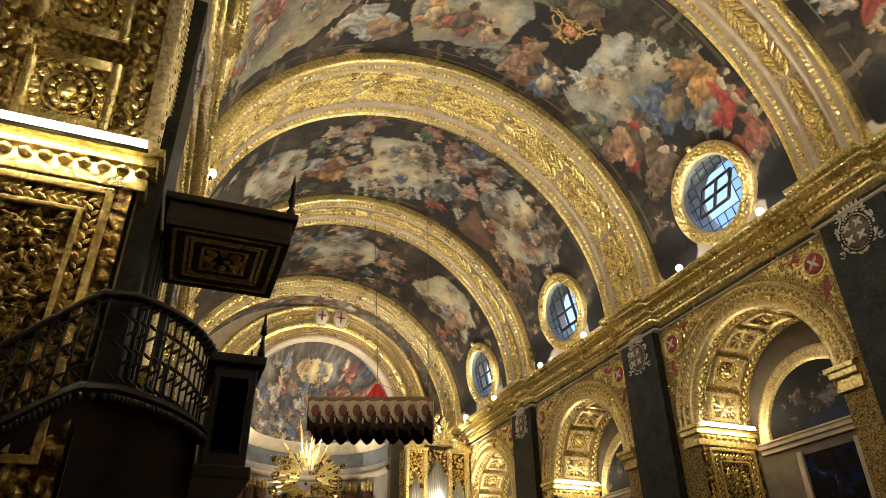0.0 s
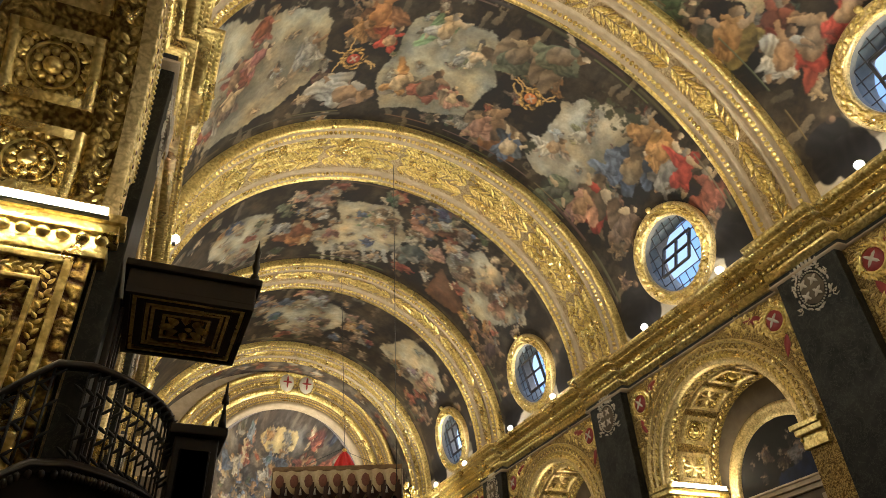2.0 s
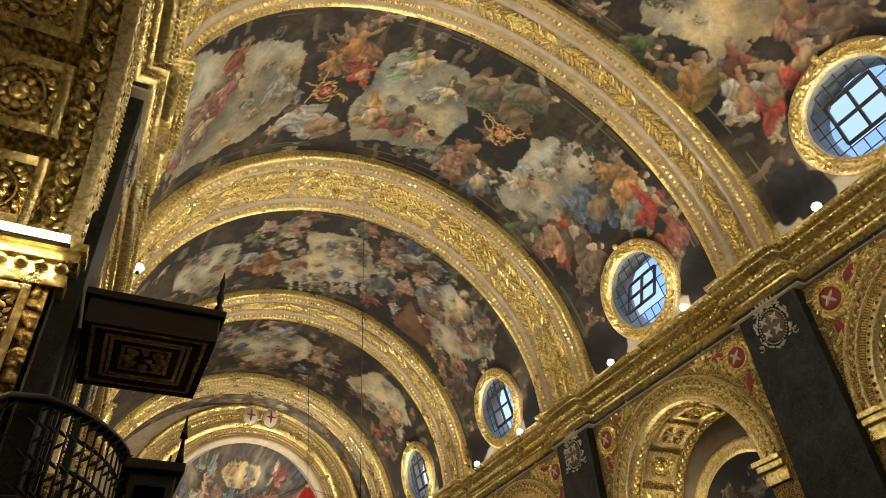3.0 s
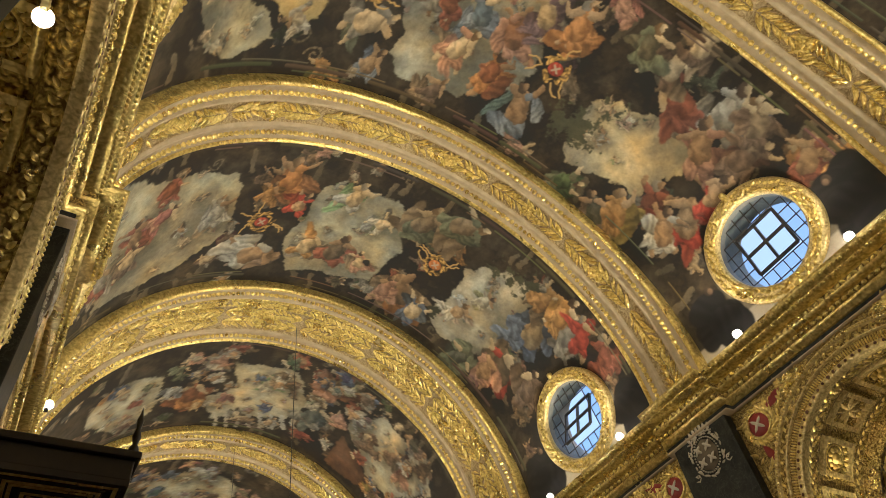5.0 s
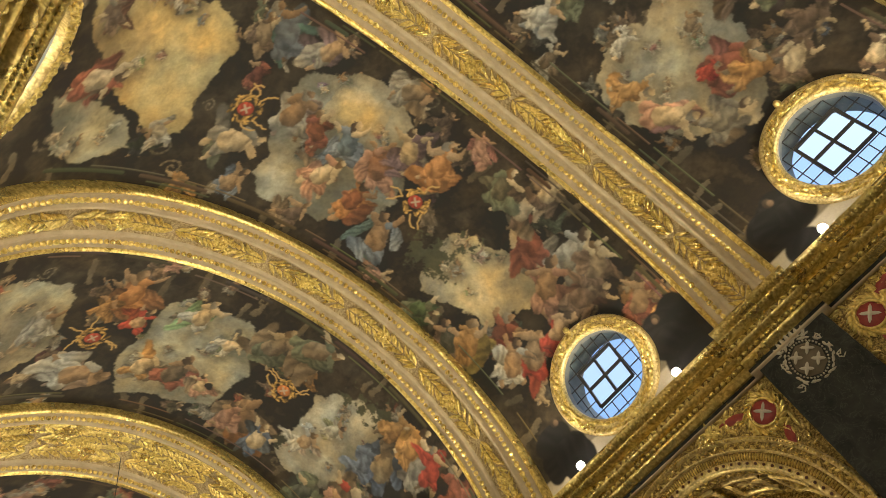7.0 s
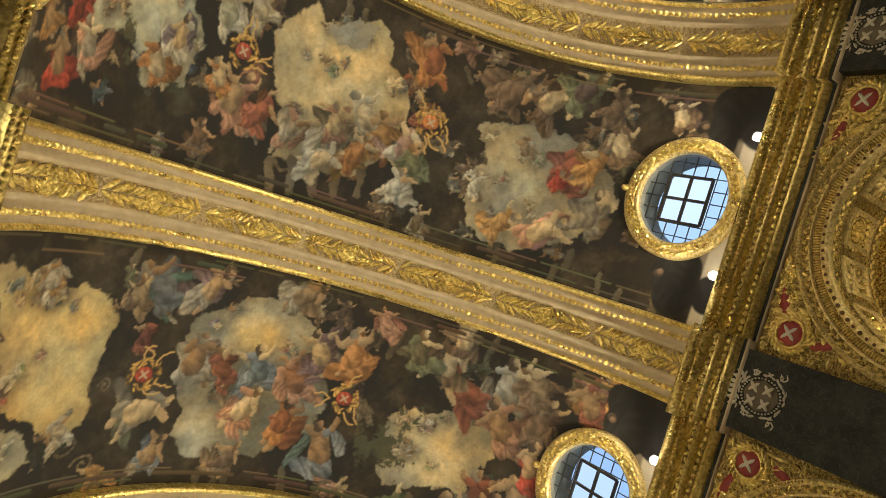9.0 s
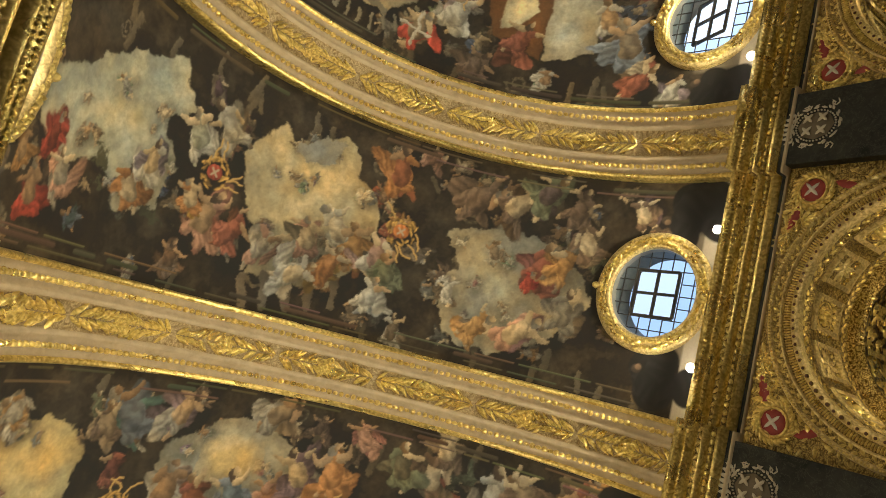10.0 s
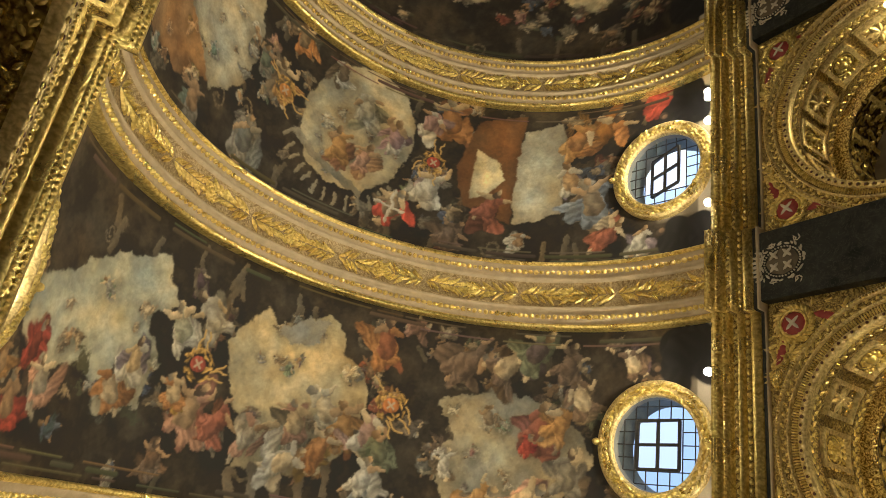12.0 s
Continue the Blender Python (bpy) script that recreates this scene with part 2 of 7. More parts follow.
def rib(i):
    y, h = RIBS[i], RIB_HALF[i]
    wide = h > 1.3
    r = 7.06
    th = thing("transverse_arch", "gilded limestone transverse arch with carved garland and bead rows", "arch", "transverse arches", "structure")
    for s in (-1, 1):
        p = [(s * h, VAULT_R + 0.1), (s * h, r + 0.06), (s * (h - 0.02), r), (s * (h - 0.06), r - 0.035), (s * (h - 0.11), r - 0.02), (s * (h - 0.14), r + 0.03)]
        if s > 0:
            p = p[::-1]
        rib_strip("edge_moulding", p, y, material=GOLD_PLAIN, parent=th)
        q = [(s * (h - 0.14), r + 0.03), (s * (h - 0.18), r + 0.06), (s * (h - 0.28), r + 0.06), (s * (h - 0.30), r + 0.03), (s * (h - 0.40), r + 0.03), (s * (h - 0.42), r + 0.06), (s * (h - 0.52), r + 0.06), (s * (h - 0.54), r + 0.01), (s * (h - 0.60), r + 0.0), (s * (h - 0.66), r + 0.06)]
        rib_strip("stone_band", q if s < 0 else q[::-1], y, material=LIME, parent=th)
        # a row of gilded leaf tips
        mats = []
        for a in np.arange(1.0, 179.0, 1.35):
            e = radians(a)
            out = np.array([-math.cos(e), 0, -math.sin(e)])
            along = np.array([-math.sin(e), 0, math.cos(e)])
            o = on_vault(a, y + s * (h - 0.35), r + 0.035)
            mats.append(frame_at(o, along, (0, 1, 0), out, (0.080 + 0.014 * math.sin(a * 5), 0.068 + 0.012 * math.sin(a * 7), 0.10)))
        part("bead_row", scatter("bead_row", *DOME, mats), GOLD_PLAIN, th)["kind"] = "stuff"
    c = h - 0.66
    if wide:
        for off in (-0.75, -0.42):
            mats = []
            for a in np.arange(1.0, 179.0, 1.1):
                e = radians(a)
                mats.append(frame_at(on_vault(a, y + off, r + 0.08), (-math.sin(e), 0, math.cos(e)), (0, 1, 0), (-math.cos(e), 0, -math.sin(e)), (0.07, 0.05, 0.05)))
            part("bead_row", scatter("bead_row", *DOME, mats), GOLD_PLAIN, th)["kind"] = "stuff"
    rib_strip("middle_panel", [(-c, r + 0.06), (-c + 0.03, r + 0.10), (c - 0.03, r + 0.10), (c, r + 0.06)], y, material=RIB_PANEL, parent=th)
    rng = random.Random(10 + i)
    mats = []
    for a in np.arange(-2.0, 182.0, 0.95):
        e = radians(a)
        out = np.array([-math.cos(e), 0, -math.sin(e)])
        sign = 1 if (a % 22.5) < 11.25 else -1
        along = np.array([-math.sin(e), 0, math.cos(e)]) * sign
        for s in (-1, 1):
            for lane in (0.015,) if not wide else (-0.62, -0.1, 0.42):
                o = on_vault(a + rng.uniform(-0.25, 0.25), y + s * lane if not wide else y + lane + s * 0.01, r + 0.08)
                t = radians(rng.uniform(20, 52)) * s
                xa = along * math.cos(t) + np.array([0, 1, 0]) * math.sin(t)
                ya = np.cross(out, xa)
                k = rng.uniform(0.85, 1.2)
                mats.append(frame_at(o, xa, ya, out, (0.36 * k, 0.13 * k, 0.20 * k)))
    part("leaf_garland", scatter("leaf_garland", *LEAF, mats), GOLD_PLAIN, th)["kind"] = "stuff"
    for a in np.arange(11.25, 180, 22.5):
        e = radians(a)
        out = np.array([-math.cos(e), 0, -math.sin(e)])
        along = np.array([-math.sin(e), 0, math.cos(e)])
        o = on_vault(a, y, r + 0.09)
        mats = [frame_at(o + out * 0.04, along, (0, 1, 0), out, (0.07, 0.07, 0.08))]
        for ring, cnt in ((0.10, 6), (0.17, 9)):
            for j in range(cnt):
                b = 2 * math.pi * j / cnt + ring
                d = along * math.cos(b) + np.array([0, 1, 0]) * math.sin(b)
                mats.append(frame_at(o + d * ring, along, (0, 1, 0), out, (0.055, 0.055, 0.06)))
        part("rosette", scatter("rosette", *DOME, mats), GOLD_PLAIN, th)
    return th


FRESCO, nt, b = material("fresco")
att = nt.nodes.new("ShaderNodeAttribute")
att.attribute_name = "fresco"
pos = position(nt)
fine = node(nt, "TexNoise", Scale=14.0, Detail=8.0, Roughness=0.78, Distortion=0.9)
nt.links.new(pos, fine.inputs["Vector"])
mott = nt.nodes.new("ShaderNodeMixRGB")
mott.blend_type, mott.inputs[0].default_value = "OVERLAY", 0.32
nt.links.new(att.outputs["Color"], mott.inputs[1])
nt.links.new(ramp(nt, fine.outputs["Fac"], [(0.25, (0.25, 0.25, 0.25)), (0.75, (0.75, 0.75, 0.75))]), mott.inputs[2])
nt.links.new(mott.outputs[0], b.inputs["Base Color"])
b.inputs["Roughness"].default_value = 0.75
fb = node(nt, "Bump", Strength=0.05, Distance=0.02)
nt.links.new(fine.outputs["Fac"], fb.inputs["Height"])
nt.links.new(fb.outputs[0], b.inputs["Normal"])


class Canvas:
    """Colours laid on a bay of the vault: s is the arc from the right-hand springing, y runs along the nave."""

    def __init__(self, A, Y, seed):
        self.s, self.y = np.radians(A[:, 0]) * VAULT_R, Y[0]
        self.S, self.Y = np.radians(A) * VAULT_R, Y
        self.c = np.zeros(A.shape + (3,))
        self.rng = np.random.RandomState(seed)
        self.r = random.Random(seed)

    def noise(self, size, seed, octaves=4, rough=0.55):
        out, amp, tot = 0.0, 1.0, 0.0
        rng = np.random.RandomState(seed)
        for _ in range(octaves):
            u, v = (self.s - self.s[0]) / size, (self.y - self.y[0]) / size
            g = rng.rand(int(u.max()) + 3, int(v.max()) + 3)
            i, j = u.astype(int), v.astype(int)
            fu, fv = u - i, v - j
            fu, fv = (fu * fu * (3 - 2 * fu))[:, None], (fv * fv * (3 - 2 * fv))[None]
            n = (g[np.ix_(i, j)] * (1 - fu) * (1 - fv) + g[np.ix_(i + 1, j)] * fu * (1 - fv) + g[np.ix_(i, j + 1)] * (1 - fu) * fv + g[np.ix_(i + 1, j + 1)] * fu * fv)
            out, tot = out + amp * n, tot + amp
            amp, size = amp * rough, size * 0.5
        return out / tot

    def window(self, s, y, r):
        i0, i1 = np.searchsorted(self.s, (s - r, s + r))
        j0, j1 = np.searchsorted(self.y, (y - r, y + r))
        return slice(max(i0, 0), i1), slice(max(j0, 0), j1)

    def blend(self, sl, mask, colour):
        self.c[sl] += (np.asarray(colour) - self.c[sl]) * mask[..., None]

    def ground(self, dark=(0.016, 0.011, 0.007), mid=(0.070, 0.052, 0.033)):
        n = self.noise(0.9, self.r.randrange(9999), 5, 0.7)
        m = np.clip((n - 0.42) * 3.2, 0, 1)[..., None]
        self.c[:] = np.array(dark) * (1 - m) + np.array(mid) * m

    def ellipse(self, s, y, a, b, rot, colour, soft=0.03, lit=0.0, fold=0.0):
        """An oval touch of paint, lighter on its upper side, with folds across it."""
        sl = self.window(s, y, max(a, b) + 0.1)
        S, Y = self.S[sl] - s, self.Y[sl] - y
        if S.size == 0:
            return
        c, d = math.cos(rot), math.sin(rot)
        u, v = (S * c + Y * d) / a, (-S * d + Y * c) / b
        q = np.hypot(u, v)
        m = np.clip((1 - q) * min(a, b) / soft + 0.5, 0, 1)
        k = 1 + lit * (0.6 * u - 0.8 * v)
        if fold:
            k = k * (1 + 0.30 * np.sin(u * 6 + v * fold + 2 * np.sin(u * 3)))
        self.c[sl] += (np.asarray(colour) * np.clip(k, 0.15, 1.9)[..., None] - self.c[sl]) * m[..., None]

    def stroke(self, s0, y0, s1, y1, w0, w1, colour, soft=0.02, lit=0.3, fold=0.0):
        """A tapering limb, rail or beam of paint, lit from one side; fold: pleats along it."""
        ds, dy = s1 - s0, y1 - y0
        n = math.hypot(ds, dy) + 1e-6
        sl = self.window((s0 + s1) / 2, (y0 + y1) / 2, n / 2 + max(w0, w1) + 0.1)
        S, Y = self.S[sl] - s0, self.Y[sl] - y0
        if S.size == 0:
            return
        t = np.clip((S * ds + Y * dy) / n / n, 0, 1)
        w = w0 + (w1 - w0) * t
        e = (S * dy - Y * ds) / n / np.maximum(w, 0.01)
        p, q = S - t * ds, Y - t * dy
        m = np.clip((w - np.hypot(p, q)) / soft + 0.5, 0, 1)
        k = 1 + lit * (0.5 * p - 0.86 * q) / np.maximum(w, 0.01)
        if fold:
            k = k * (1 + 0.30 * np.sin(e * fold + 5 * t + 1.5 * np.sin(7 * t + e)))
        self.c[sl] += (np.asarray(colour) * np.clip(k, 0.3, 1.7)[..., None] - self.c[sl]) * m[..., None]

    def dim(self, s, y, r, amount):
        """Soft shade behind a painted group."""
        sl = self.window(s, y, r)
        q = np.hypot(self.S[sl] - s, self.Y[sl] - y) / r
        self.c[sl] *= (1 - amount * np.clip(1 - q, 0, 1))[..., None]

    def form(self, s, y, size, colour, up=None):
        """A draped shape: shade, billowing pleated cloth, pale tapering touches and a small round one."""
        r = self.r
        up = r.uniform(0, 6.28) if up is None else up + r.uniform(-0.35, 0.35)
        f = r.uniform(0.62, 1.0)
        flesh = [f * e for e in [(0.46, 0.34, 0.20), (0.38, 0.25, 0.14), (0.50, 0.39, 0.25), (0.32, 0.20, 0.11)][r.randrange(4)]]
        cloth = [f * 0.85 * e + 0.015 for e in colour]
        second = [e * r.uniform(0.45, 0.8) for e in cloth] if r.random() < 0.6 else r.choice([(0.27, 0.23, 0.17), (0.11, 0.08, 0.05), (0.18, 0.13, 0.08)])

        def at(p, q, n, a):
            return p + n * size * math.cos(a), q + n * size * math.sin(a)

        self.dim(s - 0.05 * size, y + 0.1 * size, 0.7 * size, 0.55)
        neck = at(s, y, 0.24, up)
        for k in range(r.randrange(3, 6)):
            a, n = r.uniform(0, 6.28), r.uniform(0.05, 0.28)
            p = at(s, y, n, a)
            g = r.uniform(0.6, 1.2)
            self.ellipse(*p, size * r.uniform(0.16, 0.34), size * r.uniform(0.06, 0.14), r.uniform(0, 3.14), [g * e for e in r.choice((cloth, second))], 0.03, 0.5, r.uniform(3, 8))
        for k in (-1, 1):
            a = up + math.pi + k * r.uniform(0.1, 1.0)
            knee = at(s, y, r.uniform(0.17, 0.25), a)
            foot = at(*knee, r.uniform(0.08, 0.18), a - k * r.uniform(-0.3, 1.5))
            self.stroke(*knee, *foot, size * 0.058, size * 0.03, flesh if r.random() < 0.5 else second, 0.02, 0.45)
            self.stroke(s, y, *knee, size * r.uniform(0.11, 0.16), size * r.uniform(0.07, 0.11), cloth, 0.03, 0.55, r.uniform(3, 6))
        self.stroke(s, y, *neck, size * 0.14, size * 0.10, r.choice((cloth, second, flesh)), 0.03, 0.55, r.uniform(3, 5))
        for k in (-1, 1):
            p = at(*neck, 0.07, up + k * 1.4)
            a = up + k * r.uniform(0.7, 2.6)
            q = at(*p, 0.12, a)
            self.stroke(*p, *q, size * 0.058, size * 0.042, flesh if r.random() < 0.5 else cloth, 0.02, 0.45)
            if r.random() < 0.6:
                self.stroke(*q, *at(*q, 0.12, a - k * r.uniform(-0.2, 1.4)), size * 0.040, size * 0.024, flesh, 0.02, 0.45)
        if r.random() < 0.8:
            head = at(*neck, 0.12, up + r.uniform(-0.4, 0.4))
            self.ellipse(head[0] + 0.02 * size, head[1] + 0.02 * size, size * 0.078, size * 0.066, up, r.choice([(0.07, 0.045, 0.03), (0.16, 0.10, 0.05), (0.20, 0.17, 0.13)]), 0.02, 0.4)
            self.ellipse(head[0] - 0.015 * size, head[1] - 0.025 * size, size * 0.052, size * 0.044, up, flesh, 0.02, 0.5)

    def opening(self, points, light, dark, edge=0.1):
        """A painted opening to a clouded sky, bounded by straight and broken edges."""
        rn = self.r.randrange
        S = self.S + (self.noise(0.6, rn(9999), 4, 0.6) - 0.5) * 4 * edge
        Y = self.Y + (self.noise(0.6, rn(9999), 4, 0.6) - 0.5) * 4 * edge
        inside, far = np.zeros(S.shape, bool), np.full(S.shape, 9.0)
        for (p0, q0), (p1, q1) in zip(points, points[1:] + points[:1]):
            ds, dy = p1 - p0, q1 - q0
            t = np.clip(((S - p0) * ds + (Y - q0) * dy) / (ds * ds + dy * dy), 0, 1)
            far = np.minimum(far, np.hypot(S - p0 - t * ds, Y - q0 - t * dy))
            inside ^= ((q0 > Y) != (q1 > Y)) & (S < p0 + ds * (Y - q0) / (dy if abs(dy) > 1e-9 else 1e-9))
        d = np.where(inside, far, -far)
        shade = np.clip(1 + d / 0.35, 0, 1) * 0.35 * (d < 0)
        self.c *= (1 - shade)[..., None]
        n = 0.62 * self.noise(1.5, rn(9999), 3, 0.55) + 0.38 * self.noise(0.5, rn(9999), 4, 0.65)
        k = np.clip((n - 0.36) * 4.0, 0, 1)[..., None]
        col = np.array(dark) * 0.82 * (1 - k) + np.array(light) * 1.06 * k
        drift = (self.noise(0.9, rn(9999), 3) - 0.5)[..., None]
        col = col * (1 + drift * np.array((0.30, 0.0, -0.36))) * np.array((1.03, 0.99, 0.88))
        rim = np.clip(d / 0.5, 0, 1)[..., None]
        self.c += (col * (0.80 + 0.20 * rim) - self.c) * np.clip(d / 0.05 + 0.5, 0, 1)[..., None]
        ps, qs = [p for p, q in points], [q for p, q in points]
        cs, cy = sum(ps) / len(ps), sum(qs) / len(qs)
        a, b = (max(ps) - min(ps)) / 2, (max(qs) - min(qs)) / 2
        if a * b > 0.8 and edge > 0.045:
            tones = [light, dark, [0.6 * (p + q) for p, q in zip(light, dark)], (0.36, 0.27, 0.17), (0.30, 0.29, 0.25)]
            for _ in range(int(4 + 2.0 * a * b)):
                e, n = self.r.uniform(0, 6.283), self.r.uniform(0.25, 0.85)
                self.form(cs + n * a * math.cos(e), cy + n * b * math.sin(e), self.r.uniform(0.35, 0.75), self.r.choice(tones))

    def sky(self, s, y, a, b, rot, light, dark, ragged=0.35, power=2.5):
        """A painted opening to a clouded sky with a broken edge."""
        c, d = math.cos(rot), math.sin(rot)
        S, Y = self.S - s, self.Y - y
        n1 = self.noise(0.8, self.r.randrange(9999), 4, 0.6) - 0.5
        n2 = self.noise(1.3, self.r.randrange(9999), 4, 0.6)
        u, v = np.abs((S * c + Y * d) / a), np.abs((-S * d + Y * c) / b)
        q = (u ** power + v ** power) ** (1 / power) + n1 * ragged * 2
        m = np.clip((1 - q) * 14, 0, 1)
        n3 = self.noise(0.45, self.r.randrange(9999), 4, 0.7)
        k = np.clip((n2 + 0.5 * n3 - 0.62) * 4.0, 0, 1)[..., None]
        col = np.array(dark) * 0.85 * (1 - k) + np.array(light) * k
        col = col * (0.93 + 0.14 * self.noise(0.2, self.r.randrange(9999), 3))[..., None]
        col = col * np.array((1.05, 0.99, 0.84))
        self.c += (col - self.c) * m[..., None]
        pale = [(0.44, 0.40, 0.31), (0.50, 0.40, 0.27), (0.40, 0.24, 0.16), (0.27, 0.26, 0.22), (0.36, 0.27, 0.15)]
        for _ in range(int(4 + 2.2 * a * b)):
            e, q = self.r.uniform(0, 6.283), self.r.choice((0.95, 0.8, 0.6, 0.35))
            p, o = q * a * math.cos(e), q * b * math.sin(e)
            self.form(s + p * c - o * d, y + p * d + o * c, self.r.uniform(0.3, 0.6), self.r.choice(pale))
        return m

    def crowd(self, s, y, ds, dy, n, size, colours, up=None):
        for _ in range(n):
            a, b = self.r.uniform(-1, 1), self.r.uniform(-1, 1)
            self.form(s + a * ds, y + b * dy, size * self.r.uniform(0.7, 1.25), self.r.choice(colours), up)

    def crest(self, s, y, r, cloth=(0.32, 0.05, 0.03)):
        """A gilt painted wreath round a cloth with a pale cross, with ribbons."""
        for k in range(46):
            a, n = self.r.uniform(0, 6.283), r * self.r.uniform(0.72, 1.22)
            g = self.r.uniform(0.25, 1.2)
            self.ellipse(s + n * math.cos(a), y + n * math.sin(a), r * self.r.uniform(0.12, 0.30), r * self.r.uniform(0.06, 0.13), a + self.r.uniform(0.3, 2.4), (0.48 * g, 0.29 * g, 0.085 * g), 0.02, 0.6)
        for k in range(5):
            a = self.r.uniform(0, 6.28)
            p, q = s + r * 1.2 * math.cos(a), y + r * 1.2 * math.sin(a)
            for _ in range(5):
                a += self.r.uniform(-0.9, 0.9)
                p2, q2 = p + r * 0.28 * math.cos(a), q + r * 0.28 * math.sin(a)
                self.stroke(p, q, p2, q2, r * 0.07, r * 0.06, (0.50, 0.32, 0.12))
                p, q = p2, q2
        self.ellipse(s, y, r * 0.64, r * 0.56, 0, cloth, 0.02, 0.45, 3)
        for a in (0.785, 2.356):
            e = r * 0.34
            self.stroke(s - e * math.cos(a), y - e * math.sin(a), s + e * math.cos(a), y + e * math.sin(a), r * 0.075, r * 0.075, (0.42, 0.34, 0.25), lit=0)

    def foliage(self, s, y, a, b, colour=(0.06, 0.06, 0.035)):
        sl = self.window(s, y, max(a, b))
        n = self.noise(0.28, self.r.randrange(9999), 4, 0.7)[sl]
        q = np.hypot((self.S[sl] - s) / a, (self.Y[sl] - y) / b)
        self.blend(sl, np.clip((n - 0.34 - 0.3 * q) * 12, 0, 1), colour)

    def volute(self, s, y, r, turn=1, colour=(0.16, 0.125, 0.08)):
        """A painted scroll bracket with a beaded back."""
        p = None
        for k in range(26):
            a = turn * (k * 0.33) + self.r.uniform(0, 0.05)
            q = (s + r * (1 - k / 30) * math.cos(a), y + r * (1 - k / 30) * math.sin(a))
            if p:
                self.stroke(*p, *q, r * 0.12, r * 0.11, colour if k % 2 else [0.6 * e for e in colour])
            p = q

    def brush(self):
        """Breaks the touches up along wandering strokes, as a loaded brush does."""
        k = self.r.randrange(9999)
        hs, hy = self.s[1] - self.s[0], self.y[1] - self.y[0]
        du, dv = 0.0, 0.0
        for size, amp in ((0.50, 0.08), (0.18, 0.05), (0.09, 0.018)):
            du = du + (self.noise(size, k + 1, 2) - 0.5) * 2 * amp / hs
            dv = dv + (self.noise(size, k + 2, 2) - 0.5) * 2 * amp / hy
            k += 7
        I, J = np.meshgrid(np.arange(len(self.s)), np.arange(len(self.y)), indexing="ij")
        I = np.clip(np.rint(I + du).astype(int), 0, len(self.s) - 1)
        J = np.clip(np.rint(J + dv).astype(int), 0, len(self.y) - 1)
        self.c = self.c[I, J]
        tone = self.noise(0.24, k + 3, 4, 0.9)
        self.c *= (0.58 + 0.84 * tone)[..., None]
        warm = (self.noise(0.7, k + 4, 3) - 0.5)[..., None]
        self.c *= 1 + warm * np.array((0.35, 0.05, -0.45))

    def soften(self):
        c = self.c
        c[1:-1, 1:-1] = 0.84 * c[1:-1, 1:-1] + 0.04 * (c[:-2, 1:-1] + c[2:, 1:-1] + c[1:-1, :-2] + c[1:-1, 2:])
        return np.clip(c, 0.008, 0.8)


RED, BLUE, OCHRE, WHITE, GREEN, BROWN, PINK = (0.31, 0.095, 0.052), (0.10, 0.13, 0.19), (0.42, 0.22, 0.07), (0.46, 0.42, 0.34), (0.13, 0.14, 0.08), (0.16, 0.10, 0.06), (0.43, 0.23, 0.15)
ORANGE, SCARLET, SLATE, VIOLET, INK = (0.46, 0.20, 0.06), (0.44, 0.055, 0.03), (0.19, 0.22, 0.26), (0.20, 0.12, 0.12), (0.02, 0.02, 0.022)
WARM, GREY, ALL = [RED, OCHRE, PINK, BROWN, WHITE], [WHITE, BROWN, GREEN, BLUE, (0.25, 0.22, 0.17)], [RED, BLUE, OCHRE, WHITE, GREEN, BROWN, PINK, BROWN]
CREAM, HAZE, GLOOM, GLOW = (0.74, 0.65, 0.46), (0.43, 0.385, 0.285), (0.21, 0.20, 0.16), (0.60, 0.42, 0.18)


def begin(A, Y, y0, y1, seed):
    """The painted architecture that every bay shares: dark ground, arched borders, scrolls and small draped shapes."""
    c = Canvas(A, Y, seed)
    c.ground()
    L = math.pi * VAULT_R
    for k in range(12):
        c.volute(c.r.uniform(1.5, L - 1.5), c.r.uniform(y0 + 0.5, y1 - 0.5), c.r.uniform(0.16, 0.38), c.r.choice((-1, 1)))
    for k in range(30):
        p, q, n = c.r.uniform(1.5, L - 1.5), c.r.choice((y0 + 0.7, y1 - 0.7)) + c.r.uniform(-0.4, 0.4), c.r.uniform(0.3, 0.9)
        c.stroke(p, q, p + c.r.uniform(-0.2, 0.2), q + n, 0.09, 0.09, (0.12, 0.095, 0.062))
    c.crowd(L / 2, (y0 + y1) / 2, L / 2 - 1.6, (y1 - y0) / 2 - 0.4, 30, 0.9, [BROWN, (0.12, 0.09, 0.06), (0.09, 0.085, 0.07), (0.17, 0.13, 0.085), (0.20, 0.17, 0.12)])
    return c


